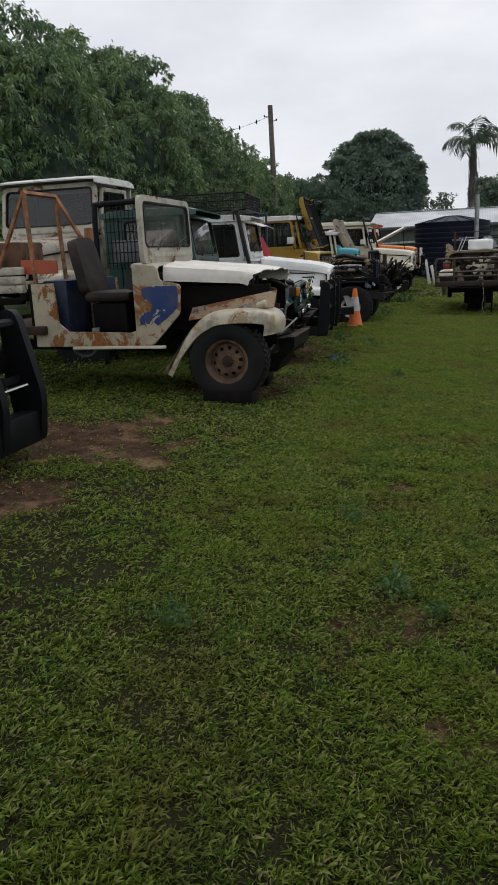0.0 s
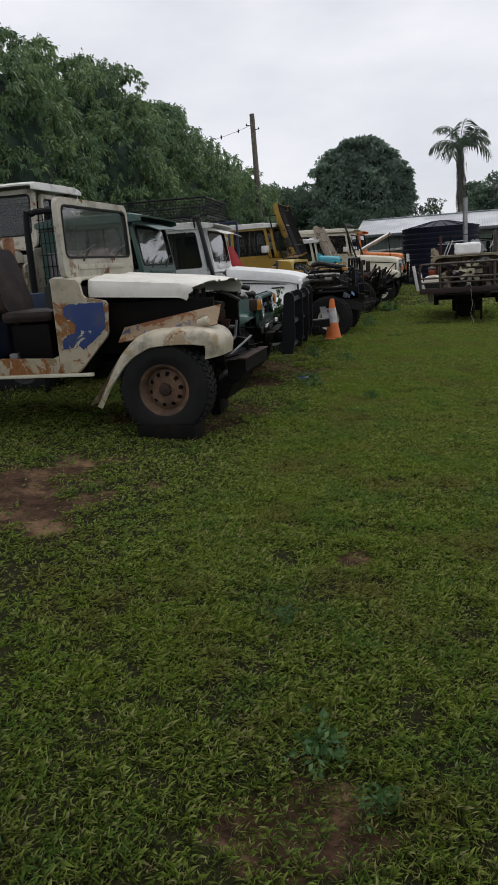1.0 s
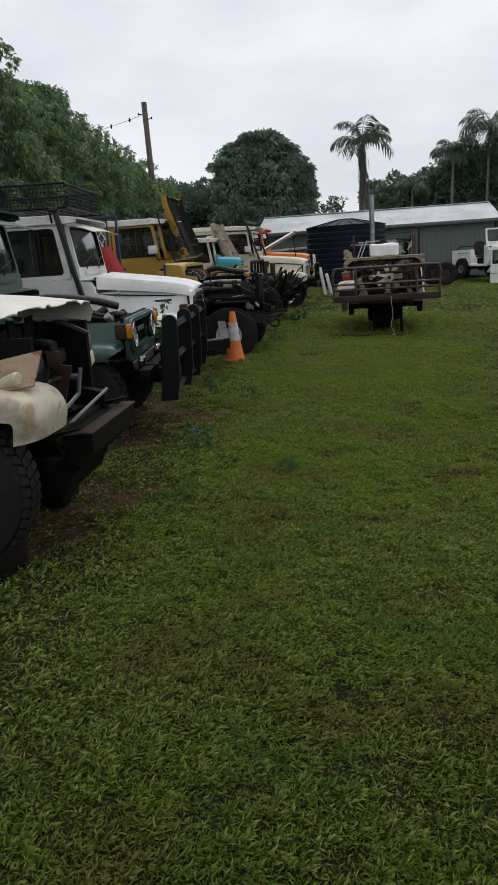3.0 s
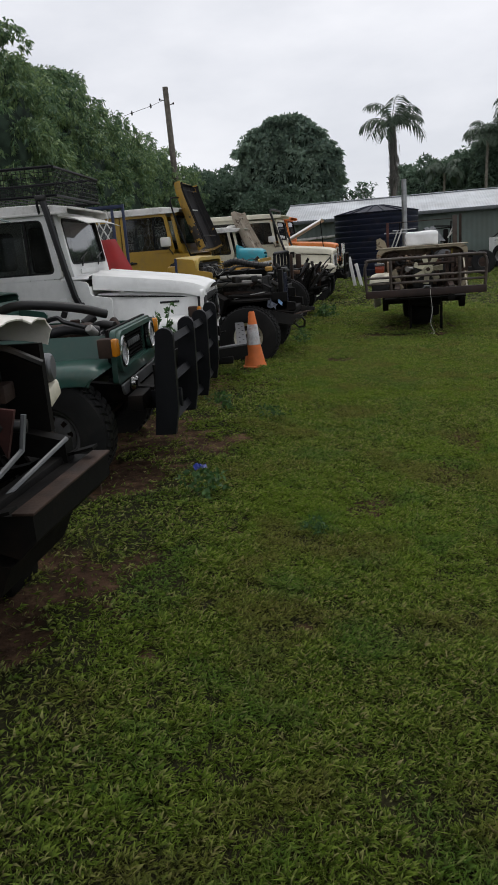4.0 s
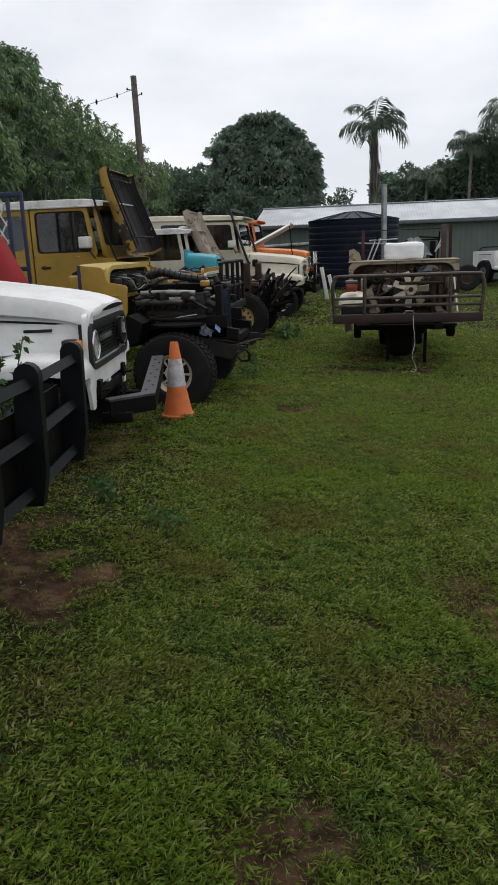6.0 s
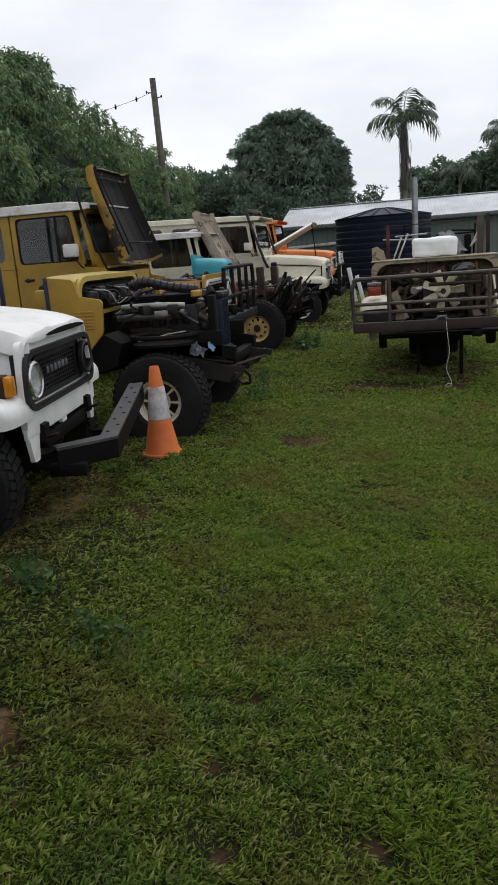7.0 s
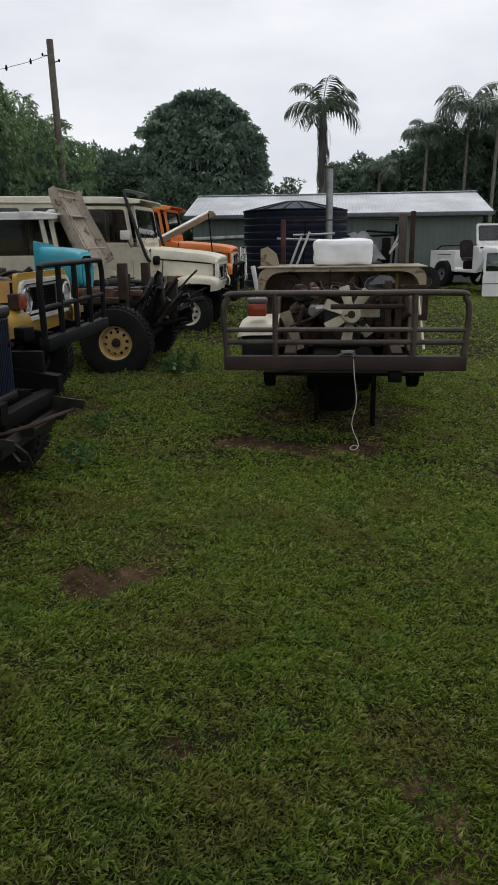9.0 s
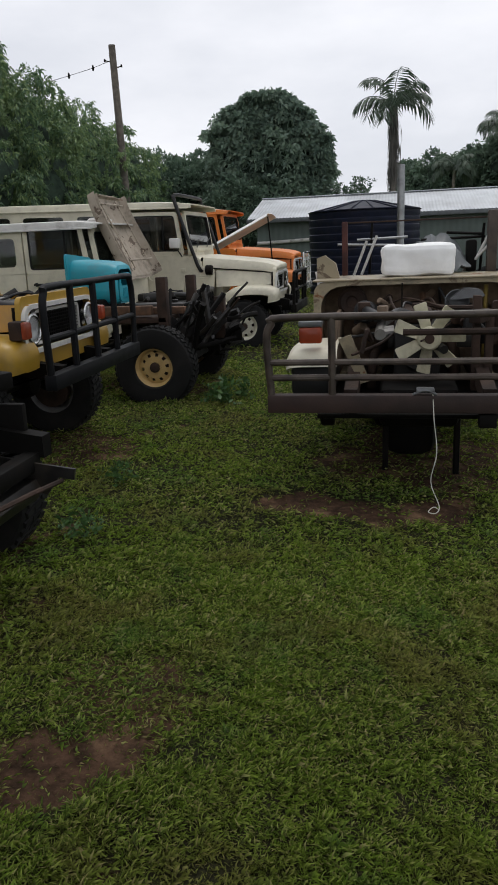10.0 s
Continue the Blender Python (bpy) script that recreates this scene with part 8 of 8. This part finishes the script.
for k, (wx, wy, ws) in enumerate(((-1.45, 8.62, 0.16), (-1.62, 18.6, 0.26), (-1.5, 18.9, 0.2), (-1.62, 15.3, 0.14), (-0.28, 2.9, 0.10), (-0.1, 2.75, 0.07), (-0.55, 3.6, 0.06), (-1.35, 10.6, 0.12), (-1.9, 11.0, 0.16), (-1.75, 16.2, 0.13), (-1.05, 2.35, 0.09), (-0.75, 8.1, 0.08))):
    weed(wx, wy, 70 + k, ws)


# ---- grass: bent blades over the lawn, thinner on worn ground ----
def grass_material():
    """Each blade its own green; broad drifts of fresh and of tired lawn; a few straws."""
    m, n, l, p = shader("grass_blades")
    g = n.new("ShaderNodeNewGeometry")
    r = n.new("ShaderNodeValToRGB")
    e = r.color_ramp.elements
    e[0].position, e[0].color = 0.0, (0.060, 0.098, 0.014, 1)
    e[1].position, e[1].color = 1.0, (0.40, 0.34, 0.17, 1)
    for at, c in ((0.45, (0.168, 0.255, 0.030)), (0.78, (0.34, 0.43, 0.085)), (0.91, (0.42, 0.41, 0.16))):
        k = e.new(at)
        k.color = (*c, 1)
    l.new(g.outputs["Random Per Island"], r.inputs["Fac"])
    fresh, tired, cool = noise_node(n, l, 0.8, 4), noise_node(n, l, 1.7, 6, 0.62), noise_node(n, l, 2.6, 4, 0.6)
    col = blend(n, l, times(n, l, steps(n, l, fresh, 0.42, 0.68), 0.45), r.outputs["Color"], (0.200, 0.315, 0.022))
    col = blend(n, l, times(n, l, steps(n, l, cool, 0.52, 0.64), 0.36), col, (0.090, 0.225, 0.048))
    col = blend(n, l, times(n, l, steps(n, l, tired, 0.50, 0.64), 0.50), col, (0.235, 0.195, 0.062))
    # blades darken to the root for dead thatch and painted-in shade between them
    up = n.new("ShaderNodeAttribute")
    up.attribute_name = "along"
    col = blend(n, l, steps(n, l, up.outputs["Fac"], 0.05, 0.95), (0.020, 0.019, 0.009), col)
    l.new(col, p.inputs["Base Color"])
    p.inputs["Roughness"].default_value = 0.5
    p.inputs["Specular IOR Level"].default_value = 0.16
    t = n.new("ShaderNodeBsdfTranslucent")
    l.new(col, t.inputs["Color"])
    mix = n.new("ShaderNodeMixShader")
    mix.inputs["Fac"].default_value = 0.5
    l.new(p.outputs["BSDF"], mix.inputs[1])
    l.new(t.outputs["BSDF"], mix.inputs[2])
    l.new(mix.outputs["Shader"], n["Material Output"].inputs["Surface"])
    return m


def blades(rng, x, y, length, width):
    """Mown blades in small tufts, with gaps between them; fewer where the ground is worn."""
    tuft, wide = patchy(x, y, 0.042, 5), patchy(x, y, 0.45, 6)
    tuft = 0.6 * tuft + 0.4 * patchy(x, y, 0.13, 7)
    thin = 0.50 * np.clip((0.46 - tuft) / 0.25, 0, 1) + 0.14 * np.clip((0.5 - wide) / 0.3, 0, 1) + 0.34 * np.clip((7.0 - y) / 4.0, 0, 1)
    keep = rng.random(len(x)) > np.clip(np.maximum(worn(x, y) * 1.02, thin), 0, 0.96)
    x, y, tuft = x[keep], y[keep], tuft[keep]
    n = len(x)
    L = length * (0.55 + 0.95 * tuft) * rng.uniform(0.6, 1.3, n)
    a, el = rng.uniform(0, 2 * np.pi, n), rng.uniform(0.15, 1.1, n)
    d = np.stack([np.cos(a) * np.cos(el), np.sin(a) * np.cos(el), np.sin(el)], 1)
    side = np.stack([-np.sin(a), np.cos(a), rng.normal(0, 0.3, n)], 1) * (width * rng.uniform(0.6, 1.3, n))[:, None] / 2
    base = np.stack([x, y, rise(x, y) - 0.006 + 0.030 * np.clip(tuft - 0.3, 0, 1) + 0.008 * rng.random(n)], 1)
    tip = base + d * L[:, None] + side * rng.normal(0, 2.0, n)[:, None]
    tip[:, 2] -= 0.35 * L * np.cos(el)
    return np.stack([base - side * 0.5, base + d * (L * 0.5)[:, None] + side, tip], 1).reshape(-1, 3), np.arange(3 * n).reshape(-1, 3)


def grass():
    rng = np.random.default_rng(99)
    m = grass_material()
    near, rest = [], []
    for out, count, x0, x1, y0, y1, L, W in (
            (near, 1250000, -1.30, 0.95, 0.9, 15.2, 0.036, 0.0044), (rest, 230000, -4.3, -1.2, 1.0, 13.0, 0.040, 0.0090), (rest, 70000, 0.9, 2.6, 3.0, 13.0, 0.042, 0.0110),
            (rest, 300000, -4.3, 3.2, 14.4, 21.0, 0.044, 0.0100), (rest, 66000, -4.3, -1.2, 12.0, 15.0, 0.042, 0.0092), (rest, 44000, 0.9, 3.2, 12.0, 15.0, 0.044, 0.0110),
            (rest, 50000, 2.4, 8.0, 6.0, 21.0, 0.060, 0.022), (rest, 110000, -6.0, 9.0, 20.0, 37.4, 0.065, 0.036), (rest, 25000, -7.5, -4.0, 2.0, 22.0, 0.07, 0.026)):
        # the edges of each stretch are ragged, so that one runs into the next
        out.append(blades(rng, rng.uniform(x0, x1, count) + rng.normal(0, 0.22, count), rng.uniform(y0, y1, count) + rng.normal(0, 0.25, count), L, W))
    for stretch in (near, rest):
        vs, fs, off = [], [], 0
        for v, f in stretch:
            vs.append(v)
            fs.append(f + off)
            off += len(v)
        g = soup("grass", np.concatenate(vs), np.concatenate(fs), m)
        # root-to-tip values that carry the blades' painted shade
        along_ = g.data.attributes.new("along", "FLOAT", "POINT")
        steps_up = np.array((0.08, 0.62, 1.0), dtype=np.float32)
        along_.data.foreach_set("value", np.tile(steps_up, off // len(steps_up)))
        tagged(g, "short green lawn grass with yellowed blades", "grass", kind="stuff")


grass()
